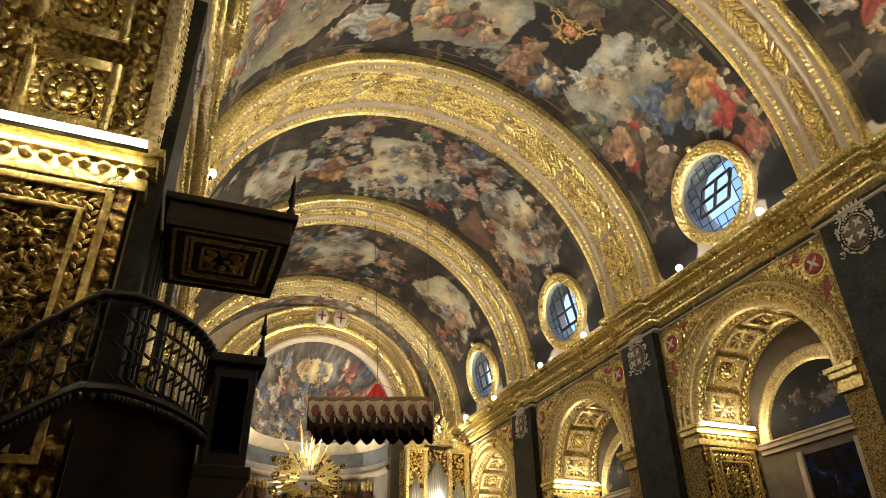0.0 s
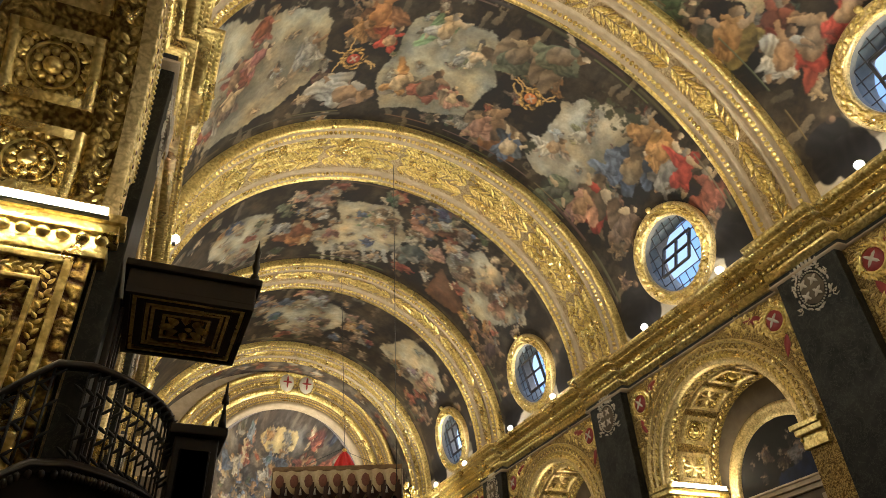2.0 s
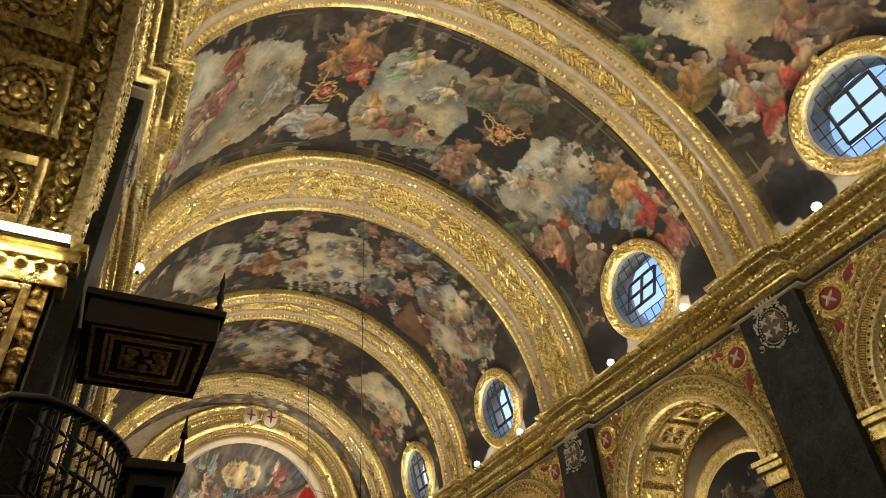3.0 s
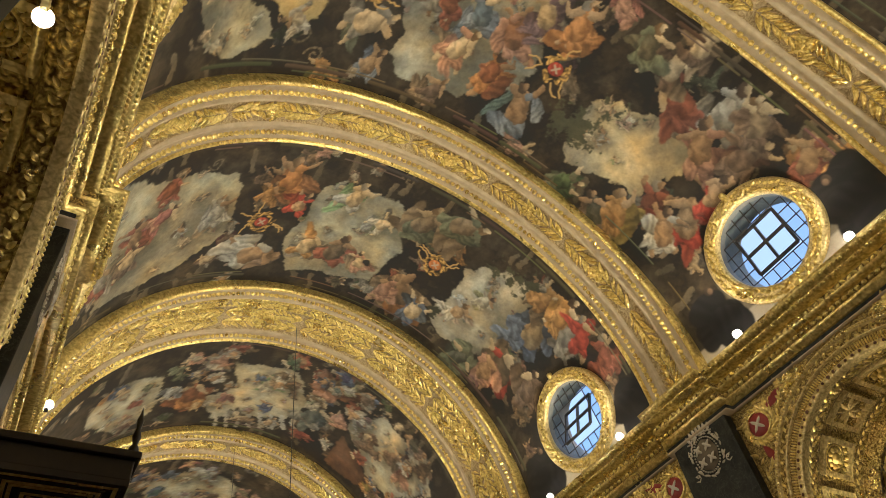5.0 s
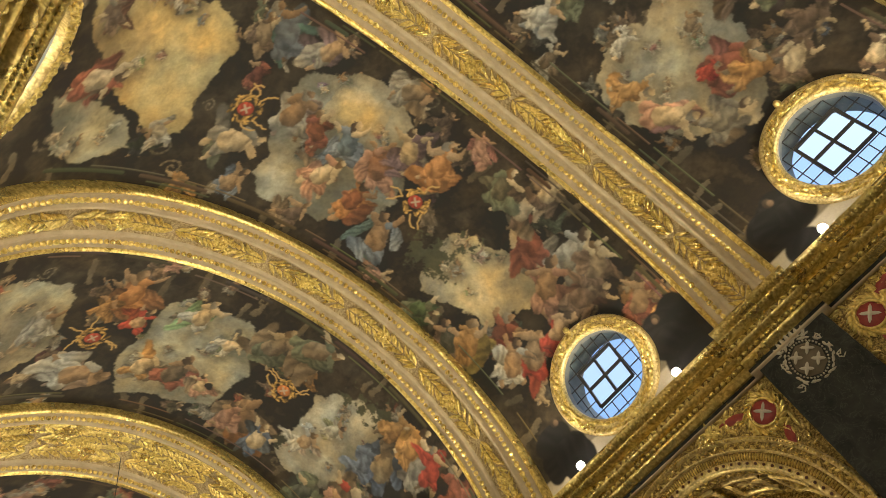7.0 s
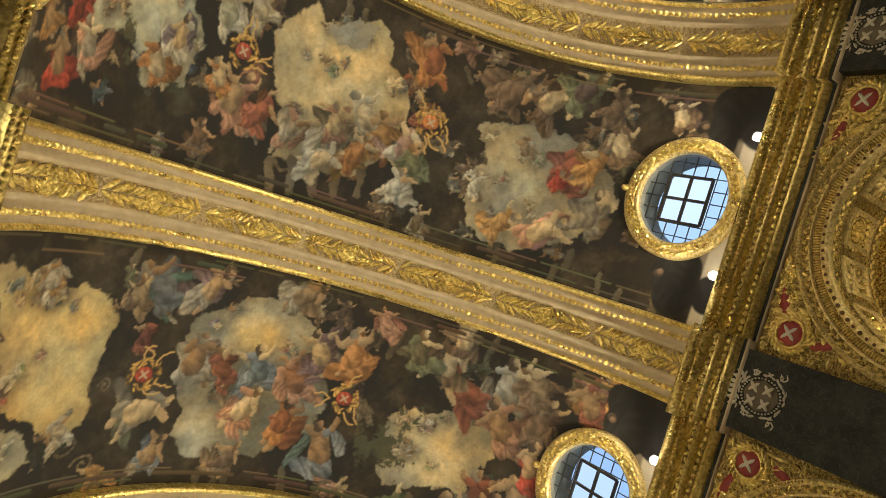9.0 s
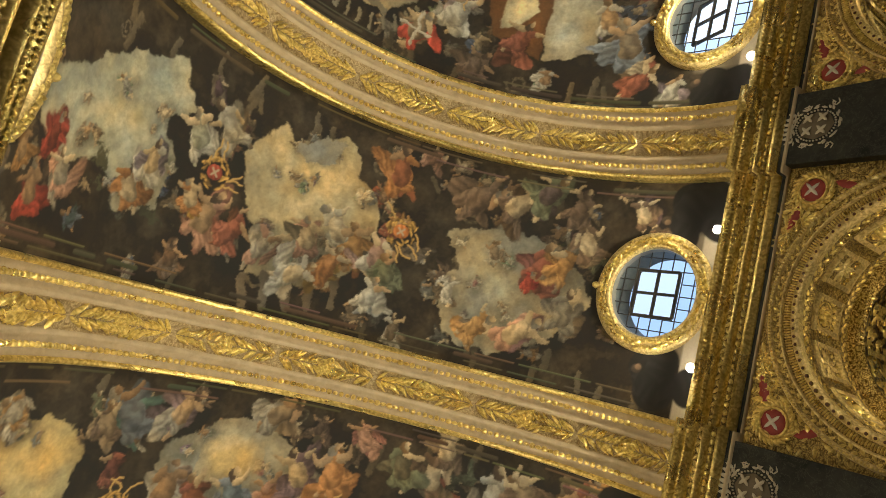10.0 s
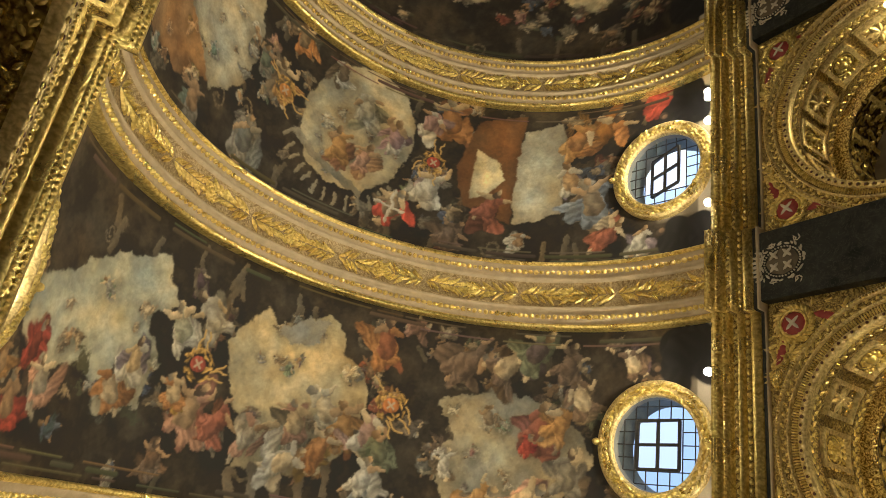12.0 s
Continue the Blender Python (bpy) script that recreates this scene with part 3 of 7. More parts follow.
def finish(c, y0, y1, wy):
    """Pale plaster at the foot of the vault, robed dark shapes beside the window, grey painted stone round it."""
    L = math.pi * VAULT_R
    for e, s in ((y0 + 0.42, 1), (y1 - 0.42, -1)):
        for off, w, f in ((0.0, 0.055, 1.1), (0.13, 0.022, 1.9), (-0.14, 0.02, 1.5)):
            k = 1.6
            while k < L - 1.8:
                n = c.r.uniform(0.5, 2.2)
                if c.r.random() < 0.55:
                    c.stroke(k, e + s * off, k + n, e + s * off, w, w, [f * q * c.r.uniform(0.6, 1.1) for q in (0.075, 0.058, 0.038)], lit=0.4)
                k += n + c.r.uniform(0.1, 0.8)
    for side in (0, 1):
        foot = c.S if side == 0 else L - c.S
        n = c.noise(0.5, 77 + side, 3)
        m = np.clip((1.75 - foot + (n - 0.5) * 0.5) * 5, 0, 1) * np.clip((1.7 - np.abs(c.Y - wy)) * 6, 0, 1)
        c.c += (np.array((0.24, 0.205, 0.15)) * (0.7 + 0.6 * n)[..., None] - c.c) * m[..., None]
        m = np.clip((0.62 - foot) * 20, 0, 1)
        c.c += (np.array((0.55, 0.49, 0.38)) - c.c) * m[..., None]
        for e in (-1, 1):
            at = lambda q: q if side == 0 else L - q
            for k in range(11):
                c.ellipse(at(c.r.uniform(0.3, 1.5)), wy + e * (2.15 + c.r.uniform(-0.45, 0.5)), c.r.uniform(0.4, 0.65), c.r.uniform(0.30, 0.5), c.r.uniform(0, 3), (0.010, 0.009, 0.010), 0.04, 0.4, 4)
            c.ellipse(at(1.72), wy + e * 1.95, 0.13, 0.11, 0, (0.05, 0.035, 0.025), 0.03, 0.4)
            c.ellipse(at(1.68), wy + e * 1.90, 0.085, 0.075, 0, (0.17, 0.11, 0.07), 0.03, 0.4)
    return c.soften()


def bay_entrance(A, Y, y0, y1):
    c = begin(A, Y, y0, y1, 5)
    c.crowd(15.55, -10.33, 1.07, 0.74, 4, 0.86, GREY, -1.57)
    c.crowd(14.52, -11.83, 0.91, 1.11, 5, 0.86, [(0.48, 0.15, 0.05), OCHRE, PINK, WHITE])
    c.crowd(11.51, -11.60, 1.09, 1.29, 7, 0.79, [PINK, OCHRE, RED, WHITE, HAZE], -1.57)
    c.crowd(8.69, -13.35, 1.03, 0.85, 4, 0.94, [OCHRE, WHITE, BLUE, PINK])
    c.crowd(8.85, -10.73, 0.89, 0.97, 4, 0.94, [WHITE, BLUE, GREY[4], PINK], -1.57)
    c.crowd(3.96, -12.80, 1.09, 1.05, 6, 0.94, [RED, OCHRE, BROWN, PINK], 0.00)
    c.crowd(4.01, -10.96, 1.06, 0.98, 5, 0.94, [BLUE, BROWN, GREEN], 0.00)
    c.crowd(1.63, -13.68, 1.10, 0.52, 2, 1.01, [RED, RED, BROWN], 0.00)
    c.crowd(7.05, -15.80, 1.55, 0.94, 3, 0.72, GREY)
    c.opening([(18.73, -11.16), (16.00, -13.82), (15.52, -12.64), (15.72, -10.76), (16.74, -9.82), (17.67, -10.10)], (0.50, 0.46, 0.36), (0.36, 0.33, 0.27), 0.1)
    c.opening([(20.44, -9.54), (18.53, -11.36), (17.43, -10.64), (16.80, -9.94), (17.84, -9.47), (19.03, -9.44)], (0.34, 0.20, 0.10), (0.22, 0.12, 0.06), 0.1)
    c.opening([(9.79, -12.59), (9.85, -11.37), (10.39, -10.34), (11.25, -9.71), (12.23, -9.58), (13.08, -9.94), (13.59, -10.72), (13.61, -11.81), (13.11, -12.99), (12.20, -13.90), (11.15, -14.16), (10.26, -13.65)], (0.62, 0.53, 0.37), (0.44, 0.40, 0.31), 0.05)
    c.opening([(7.74, -13.46), (6.16, -13.82), (6.38, -9.86), (7.86, -10.24), (8.26, -11.50)], (0.20, 0.095, 0.04), (0.13, 0.06, 0.028), 0.03)
    c.opening([(7.69, -12.37), (6.89, -11.95), (6.73, -11.34), (7.21, -10.76), (7.73, -10.57)], CREAM, HAZE, 0.03)
    c.opening([(6.16, -13.22), (4.92, -13.54), (4.57, -11.82), (4.83, -10.22), (6.29, -9.87), (6.32, -11.80)], (0.60, 0.53, 0.40), (0.46, 0.41, 0.32), 0.04)
    c.stroke(13.61, -10.67, 13.17, -10.42, 0.12, 0.12, (0.26, 0.23, 0.17))
    c.stroke(13.18, -10.45, 12.75, -10.21, 0.12, 0.12, (0.26, 0.23, 0.17))
    c.stroke(12.76, -10.25, 12.35, -10.03, 0.12, 0.12, (0.26, 0.23, 0.17))
    c.stroke(12.36, -10.08, 11.96, -9.88, 0.12, 0.12, (0.26, 0.23, 0.17))
    c.stroke(11.98, -9.95, 11.59, -9.77, 0.12, 0.12, (0.26, 0.23, 0.17))
    c.stroke(11.61, -9.86, 11.23, -9.70, 0.12, 0.12, (0.26, 0.23, 0.17))
    c.stroke(10.29, -10.19, 10.08, -9.88, 0.05, 0.05, (0.24, 0.21, 0.15))
    c.stroke(10.57, -9.92, 10.40, -9.57, 0.05, 0.05, (0.24, 0.21, 0.15))
    c.stroke(10.88, -9.70, 10.75, -9.33, 0.05, 0.05, (0.24, 0.21, 0.15))
    c.stroke(11.21, -9.54, 11.13, -9.15, 0.05, 0.05, (0.24, 0.21, 0.15))
    c.stroke(11.56, -9.43, 11.52, -9.03, 0.05, 0.05, (0.24, 0.21, 0.15))
    c.stroke(11.91, -9.38, 11.91, -8.99, 0.05, 0.05, (0.24, 0.21, 0.15))
    c.stroke(12.25, -9.40, 12.30, -9.00, 0.05, 0.05, (0.24, 0.21, 0.15))
    c.stroke(12.57, -9.46, 12.67, -9.09, 0.05, 0.05, (0.24, 0.21, 0.15))
    c.stroke(12.88, -9.59, 13.02, -9.23, 0.05, 0.05, (0.24, 0.21, 0.15))
    c.stroke(13.15, -9.77, 13.33, -9.43, 0.05, 0.05, (0.24, 0.21, 0.15))
    c.stroke(13.38, -9.99, 13.59, -9.69, 0.05, 0.05, (0.24, 0.21, 0.15))
    c.stroke(13.56, -10.27, 13.80, -9.99, 0.05, 0.05, (0.24, 0.21, 0.15))
    c.stroke(13.69, -10.58, 13.95, -10.35, 0.05, 0.05, (0.24, 0.21, 0.15))
    c.form(14.13, -13.45, 1.62, ORANGE, -1.27)
    c.form(14.47, -11.67, 1.87, OCHRE, -1.79)
    c.form(12.53, -13.28, 1.47, WHITE, -1.80)
    c.form(11.50, -12.45, 2.01, HAZE, -1.52)
    c.form(12.12, -10.80, 1.92, OCHRE, -1.82)
    c.form(11.33, -10.77, 1.76, PINK, -2.27)
    c.form(10.39, -11.89, 1.83, WHITE, -1.54)
    c.form(8.65, -13.13, 2.48, ORANGE, -1.42)
    c.form(9.09, -10.46, 2.33, WHITE, -1.57)
    c.form(8.24, -9.08, 1.75, BROWN, -1.90)
    c.form(10.13, -9.54, 1.92, SCARLET, -1.86)
    c.form(7.13, -10.17, 1.97, RED, -1.92)
    c.form(3.78, -12.88, 2.61, ORANGE, -2.01)
    c.form(4.57, -11.30, 1.99, WHITE, -1.65)
    c.form(3.80, -10.46, 2.47, SLATE, -1.51)
    c.form(4.50, -12.75, 2.06, OCHRE, -1.98)
    c.form(3.39, -9.38, 1.88, RED, -2.04)
    c.form(6.05, -9.21, 1.05, WHITE, -1.62)
    c.form(17.15, -9.18, 1.61, GREY[4], -1.35)
    c.form(15.17, -9.34, 2.04, GREY[4], -1.79)
    c.form(1.63, -13.47, 2.39, SCARLET, 2.96)
    c.form(9.40, -12.91, 1.70, WHITE, -1.86)
    c.form(15.23, -11.89, 1.34, GREY[4], -1.78)
    c.form(2.36, -9.07, 1.34, WHITE, -2.08)
    c.stroke(10.64, -9.65, 9.66, -9.60, 0.05, 0.05, WHITE)
    c.stroke(10.07, -10.18, 10.22, -9.10, 0.05, 0.05, WHITE)
    c.brush()
    c.crest(14.32, -11.58, 0.34, (0.42, 0.18, 0.05))
    c.crest(9.04, -11.55, 0.34)
    return finish(c, y0, y1, WINDOW_Y[0])


def bay_second(A, Y, y0, y1):
    c = begin(A, Y, y0, y1, 7)
    c.crowd(20.00, -3.66, 0.59, 0.39, 2, 0.86, [BLUE, GREY[0], BROWN, BLUE])
    c.crowd(19.32, -2.46, 0.63, 0.53, 3, 1.08, [RED, BROWN, PINK, WHITE], -1.57)
    c.crowd(16.53, -2.57, 0.74, 0.56, 3, 0.86, [OCHRE, WHITE, BLUE, BROWN], -1.57)
    c.crowd(16.96, -0.97, 1.74, 0.43, 3, 0.72, GREY)
    c.crowd(14.79, -4.63, 0.60, 0.88, 3, 0.86, [WHITE, PINK, GREY[4]])
    c.crowd(14.35, -2.34, 0.74, 0.64, 4, 0.94, [PINK, WHITE, OCHRE, RED], -1.57)
    c.crowd(11.76, -2.24, 1.37, 0.65, 8, 0.72, [PINK, RED, WHITE, OCHRE, HAZE], -1.57)
    c.crowd(9.97, -2.95, 0.78, 0.76, 5, 0.79, [WHITE, RED, BROWN, BLUE], -1.57)
    c.crowd(9.51, -4.94, 0.79, 0.94, 3, 0.86, [(0.45, 0.13, 0.05), PINK, BROWN], -1.57)
    c.crowd(8.89, -3.93, 0.63, 0.63, 2, 0.72, WARM)
    c.crowd(6.59, -5.50, 1.27, 0.41, 5, 0.79, [GREEN, BROWN, OCHRE, GREY[4]], 0.00)
    c.crowd(3.91, -4.58, 0.62, 0.94, 5, 0.86, [BROWN, WHITE, RED, GREEN, BLUE], 0.00)
    c.crowd(4.82, -3.59, 0.93, 0.55, 3, 0.86, [RED, PINK, BROWN], 0.00)
    c.crowd(5.81, -1.58, 1.23, 0.38, 3, 0.72, [PINK, OCHRE, WHITE], 0.00)
    c.crowd(7.39, -2.67, 0.39, 0.93, 3, 0.79, [WHITE, BROWN, HAZE])
    c.opening([(20.16, -3.38), (18.84, -4.27), (16.26, -5.60), (15.66, -4.56), (16.16, -4.07), (15.70, -3.34), (15.74, -2.13), (16.81, -1.93), (17.62, -2.62), (18.68, -2.27), (19.67, -2.68)], (0.56, 0.53, 0.42), (0.38, 0.40, 0.36), 0.1)
    c.opening([(13.91, -4.28), (12.93, -5.50), (12.53, -5.16), (11.20, -5.79), (10.66, -5.43), (10.61, -4.95), (9.83, -4.31), (9.69, -3.53), (10.12, -2.08), (10.64, -1.61), (12.87, -1.36), (12.89, -2.48), (13.37, -2.92)], (0.60, 0.52, 0.36), (0.46, 0.40, 0.28), 0.06)
    c.opening([(12.54, -5.08), (11.82, -5.54), (10.96, -5.56), (11.44, -4.88), (12.23, -4.65)], (0.26, 0.27, 0.27), (0.36, 0.34, 0.29), 0.12)
    c.opening([(7.69, -3.87), (6.93, -4.50), (5.65, -4.64), (4.75, -4.32), (3.60, -3.57), (3.41, -2.81), (4.12, -1.87), (5.86, -1.03), (7.23, -1.24), (7.72, -2.44), (7.22, -3.07)], (0.54, 0.47, 0.34), (0.37, 0.34, 0.28), 0.15)
    c.stroke(12.93, -1.30, 12.76, -0.53, 0.12, 0.12, (0.15, 0.12, 0.085))
    c.stroke(12.34, -1.46, 12.17, -0.67, 0.12, 0.12, (0.15, 0.12, 0.085))
    c.stroke(11.73, -1.63, 11.57, -0.82, 0.12, 0.12, (0.15, 0.12, 0.085))
    c.stroke(11.13, -1.80, 10.97, -0.98, 0.12, 0.12, (0.15, 0.12, 0.085))
    c.stroke(10.52, -1.97, 10.36, -1.14, 0.12, 0.12, (0.15, 0.12, 0.085))
    c.foliage(17.52, -2.49, 0.5, 0.5)
    c.foliage(15.94, -1.99, 0.8, 0.25)
    c.foliage(6.73, -5.38, 1.0, 0.5)
    c.form(19.12, -2.56, 1.39, SCARLET, -1.91)
    c.form(19.27, -1.53, 1.47, SCARLET, -1.34)
    c.form(18.54, -1.99, 1.43, PINK, -1.10)
    c.form(19.90, -2.11, 1.09, OCHRE, -1.31)
    c.form(20.77, -2.42, 1.03, BLUE, -1.25)
    c.form(16.63, -2.29, 1.58, ORANGE, -1.64)
    c.form(16.24, -3.00, 1.48, WHITE, -1.42)
    c.form(15.21, -4.08, 1.70, WHITE, -1.43)
    c.form(14.41, -4.57, 1.90, WHITE, -1.01)
    c.form(14.47, -2.26, 2.14, PINK, -1.83)
    c.form(13.64, -2.24, 1.61, RED, -2.01)
    c.form(14.94, -2.66, 1.27, ORANGE, -1.23)
    c.form(12.76, -2.07, 1.65, PINK, -1.83)
    c.form(11.99, -2.24, 1.68, WHITE, -1.46)
    c.form(11.54, -2.69, 1.70, PINK, -1.28)
    c.form(10.77, -3.18, 1.88, HAZE, -1.29)
    c.form(10.16, -2.81, 1.90, OCHRE, -1.65)
    c.form(10.79, -2.13, 1.72, ORANGE, -1.82)
    c.form(11.66, -1.71, 1.69, WHITE, -2.52)
    c.form(9.48, -2.77, 1.91, WHITE, -1.47)
    c.form(9.42, -5.29, 2.12, ORANGE, -1.82)
    c.form(8.69, -6.04, 1.16, PINK, -2.32)
    c.form(9.12, -2.38, 1.59, GREEN, -1.30)
    c.form(9.49, -1.61, 1.58, WHITE, -1.65)
    c.form(8.54, -0.89, 1.27, WHITE, -1.83)
    c.form(15.05, -1.13, 1.26, BROWN, -1.64)
    c.form(7.12, -5.21, 2.30, BROWN, -2.36)
    c.form(5.96, -5.24, 2.13, BROWN, -2.56)
    c.form(5.11, -5.75, 1.96, GREEN, -2.40)
    c.form(4.88, -3.56, 2.07, RED, -1.85)
    c.form(5.11, -3.18, 0.96, SCARLET, -1.84)
    c.form(4.29, -3.76, 1.75, OCHRE, -1.85)
    c.form(3.68, -4.51, 1.74, BROWN, -1.50)
    c.form(6.35, -1.64, 1.60, OCHRE, -2.54)
    c.form(5.21, -1.69, 2.06, PINK, -2.55)
    c.form(4.03, -2.45, 1.88, GREY[4], -1.85)
    c.form(4.22, -5.40, 1.78, BROWN, -1.85)
    c.form(7.29, -2.39, 1.12, WHITE, -1.83)
    c.form(6.24, -3.75, 0.97, HAZE, -1.49)
    c.form(2.35, -5.46, 1.41, BROWN, -1.50)
    c.brush()
    c.crest(14.53, -3.50, 0.34, (0.30, 0.06, 0.04))
    c.crest(9.01, -3.73, 0.36, (0.45, 0.16, 0.05))
    return finish(c, y0, y1, WINDOW_Y[1])


def bay_third(A, Y, y0, y1):
    c = begin(A, Y, y0, y1, 11)
    c.crowd(17.44, 6.06, 1.55, 0.75, 5, 0.86, ALL, -1.57)
    c.crowd(18.66, 4.59, 1.15, 0.65, 2, 1.15, [RED, RED, BROWN, PINK], -1.57)
    c.crowd(15.02, 2.54, 0.77, 0.60, 4, 0.79, GREY, -1.57)
    c.crowd(11.15, 4.50, 1.17, 0.85, 7, 0.79, [RED, PINK, BLUE, WHITE, OCHRE, (0.30, 0.29, 0.26)], -1.57)
    c.crowd(11.25, 2.24, 0.75, 0.53, 2, 0.86, GREY, -1.57)
    c.crowd(9.29, 2.78, 0.63, 0.78, 3, 0.94, [OCHRE, (0.38, 0.14, 0.05), PINK, BROWN], -1.57)
    c.crowd(4.99, 2.95, 1.05, 0.95, 5, 1.01, [BROWN, PINK, BROWN, OCHRE, GREEN], 0.00)
    c.crowd(4.24, 5.99, 1.08, 1.13, 7, 0.86, WARM + ALL, 0.00)
    c.crowd(2.09, 2.32, 0.55, 0.51, 3, 0.94, [BROWN, OCHRE, RED, GREEN], 0.00)
    c.crowd(3.58, 3.98, 0.47, 0.46, 2, 0.79, WARM, 0.00)
    c.opening([(19.91, 2.29), (19.13, 2.03), (18.27, 2.22), (17.63, 2.70), (16.79, 2.42), (15.99, 2.66), (15.58, 3.33), (15.69, 3.97), (15.64, 5.60), (16.51, 5.81), (17.78, 5.11), (19.04, 3.99), (19.72, 3.09)], (0.52, 0.40, 0.20), (0.40, 0.31, 0.19), 0.1)
    c.opening([(19.49, 5.17), (17.95, 5.32), (17.05, 5.64), (16.81, 6.37), (17.73, 6.81), (18.71, 6.56)], HAZE, GLOOM, 0.1)
    c.opening([(13.70, 4.19), (13.68, 3.50), (13.42, 2.80), (12.35, 2.27), (11.08, 2.01), (9.98, 3.02), (9.44, 4.65), (9.63, 5.57), (10.98, 6.42), (12.89, 6.57), (13.29, 5.98), (13.34, 5.27)], (0.47, 0.46, 0.40), (0.31, 0.31, 0.27), 0.1)
    c.ellipse(11.85, 3.24, 0.75, 0.5, 0.3, GLOW, 0.4, 0.1, 0)
    c.opening([(7.71, 4.94), (7.36, 4.28), (6.63, 4.17), (5.79, 3.64), (5.12, 3.43), (4.42, 4.09), (4.69, 5.13), (5.17, 5.95), (6.03, 6.22), (7.28, 6.53), (7.61, 5.70)], (0.54, 0.45, 0.29), (0.34, 0.31, 0.25), 0.2)
    c.foliage(7.59, 5.25, 1.0, 0.8)
    c.foliage(7.38, 5.52, 0.7, 0.9)
    c.foliage(7.04, 4.34, 0.6, 0.4)
    c.form(18.58, 4.73, 1.88, RED, -2.76)
    c.form(18.97, 3.39, 1.31, BROWN, -1.17)
    c.form(17.57, 2.43, 1.14, OCHRE, -0.99)
    c.form(20.37, 3.19, 1.20, BROWN, -1.37)
    c.form(16.53, 6.20, 1.14, INK, -1.60)
    c.form(16.16, 5.77, 1.28, WHITE, -1.08)
    c.form(13.28, 4.19, 2.12, WHITE, -1.38)
    c.form(12.40, 4.24, 1.55, RED, -0.89)
    c.form(11.48, 4.16, 1.89, SLATE, -1.37)
    c.form(11.63, 5.27, 1.92, PINK, -2.29)
    c.form(10.52, 5.48, 1.96, ORANGE, -1.88)
    c.form(10.36, 4.21, 2.09, PINK, -0.86)
    c.form(9.94, 3.38, 1.92, VIOLET, -1.35)
    c.form(9.09, 3.24, 2.09, ORANGE, -1.34)
    c.form(14.58, 2.42, 2.14, SLATE, -0.85)
    c.form(13.43, 2.22, 1.77, GREY[4], -2.32)
    c.form(14.39, 5.45, 2.25, GREY[4], -2.64)
    c.form(13.78, 6.59, 1.56, SLATE, -2.41)
    c.form(11.72, 6.67, 1.47, BROWN, -2.10)
    c.form(9.18, 6.01, 2.17, SLATE, -1.19)
    c.form(8.45, 2.05, 1.28, PINK, -1.16)
    c.form(14.96, 7.05, 1.22, OCHRE, -1.58)
    c.form(8.63, 6.92, 1.19, PINK, -2.56)
    c.form(10.95, 1.93, 1.87, GREY[4], -2.25)
    c.form(15.18, 2.66, 1.40, BROWN, -1.20)
    c.form(14.78, 3.60, 1.15, RED, -1.21)
    c.form(5.71, 3.18, 2.41, RED, -0.77)
    c.form(4.62, 2.75, 2.38, WHITE, -1.46)
    c.form(4.50, 3.85, 2.24, PINK, -1.10)
    c.form(3.57, 3.30, 2.04, BROWN, -1.45)
    c.form(3.84, 2.44, 1.88, BROWN, -0.91)
    c.form(4.52, 5.93, 2.14, RED, -1.11)
    c.form(3.42, 5.49, 2.42, SCARLET, -1.27)
    c.form(5.05, 6.70, 2.02, OCHRE, -0.94)
    c.form(3.69, 6.14, 1.97, WHITE, -1.09)
    c.form(5.59, 7.16, 1.87, BROWN, -0.95)
    c.form(3.39, 4.45, 1.75, SCARLET, -1.08)
    c.form(2.32, 2.30, 1.97, RED, -1.06)
    c.form(1.71, 1.83, 1.64, OCHRE, -0.68)
    c.form(6.49, 2.65, 1.93, BROWN, -1.48)
    c.form(7.29, 2.62, 1.77, GREEN, -1.49)
    c.form(6.24, 1.88, 1.75, BROWN, -1.83)
    c.form(6.99, 6.96, 1.70, GREEN, -2.15)
    c.brush()
    c.crest(14.48, 4.49, 0.34)
    c.crest(8.99, 4.37, 0.34)
    return finish(c, y0, y1, WINDOW_Y[2])


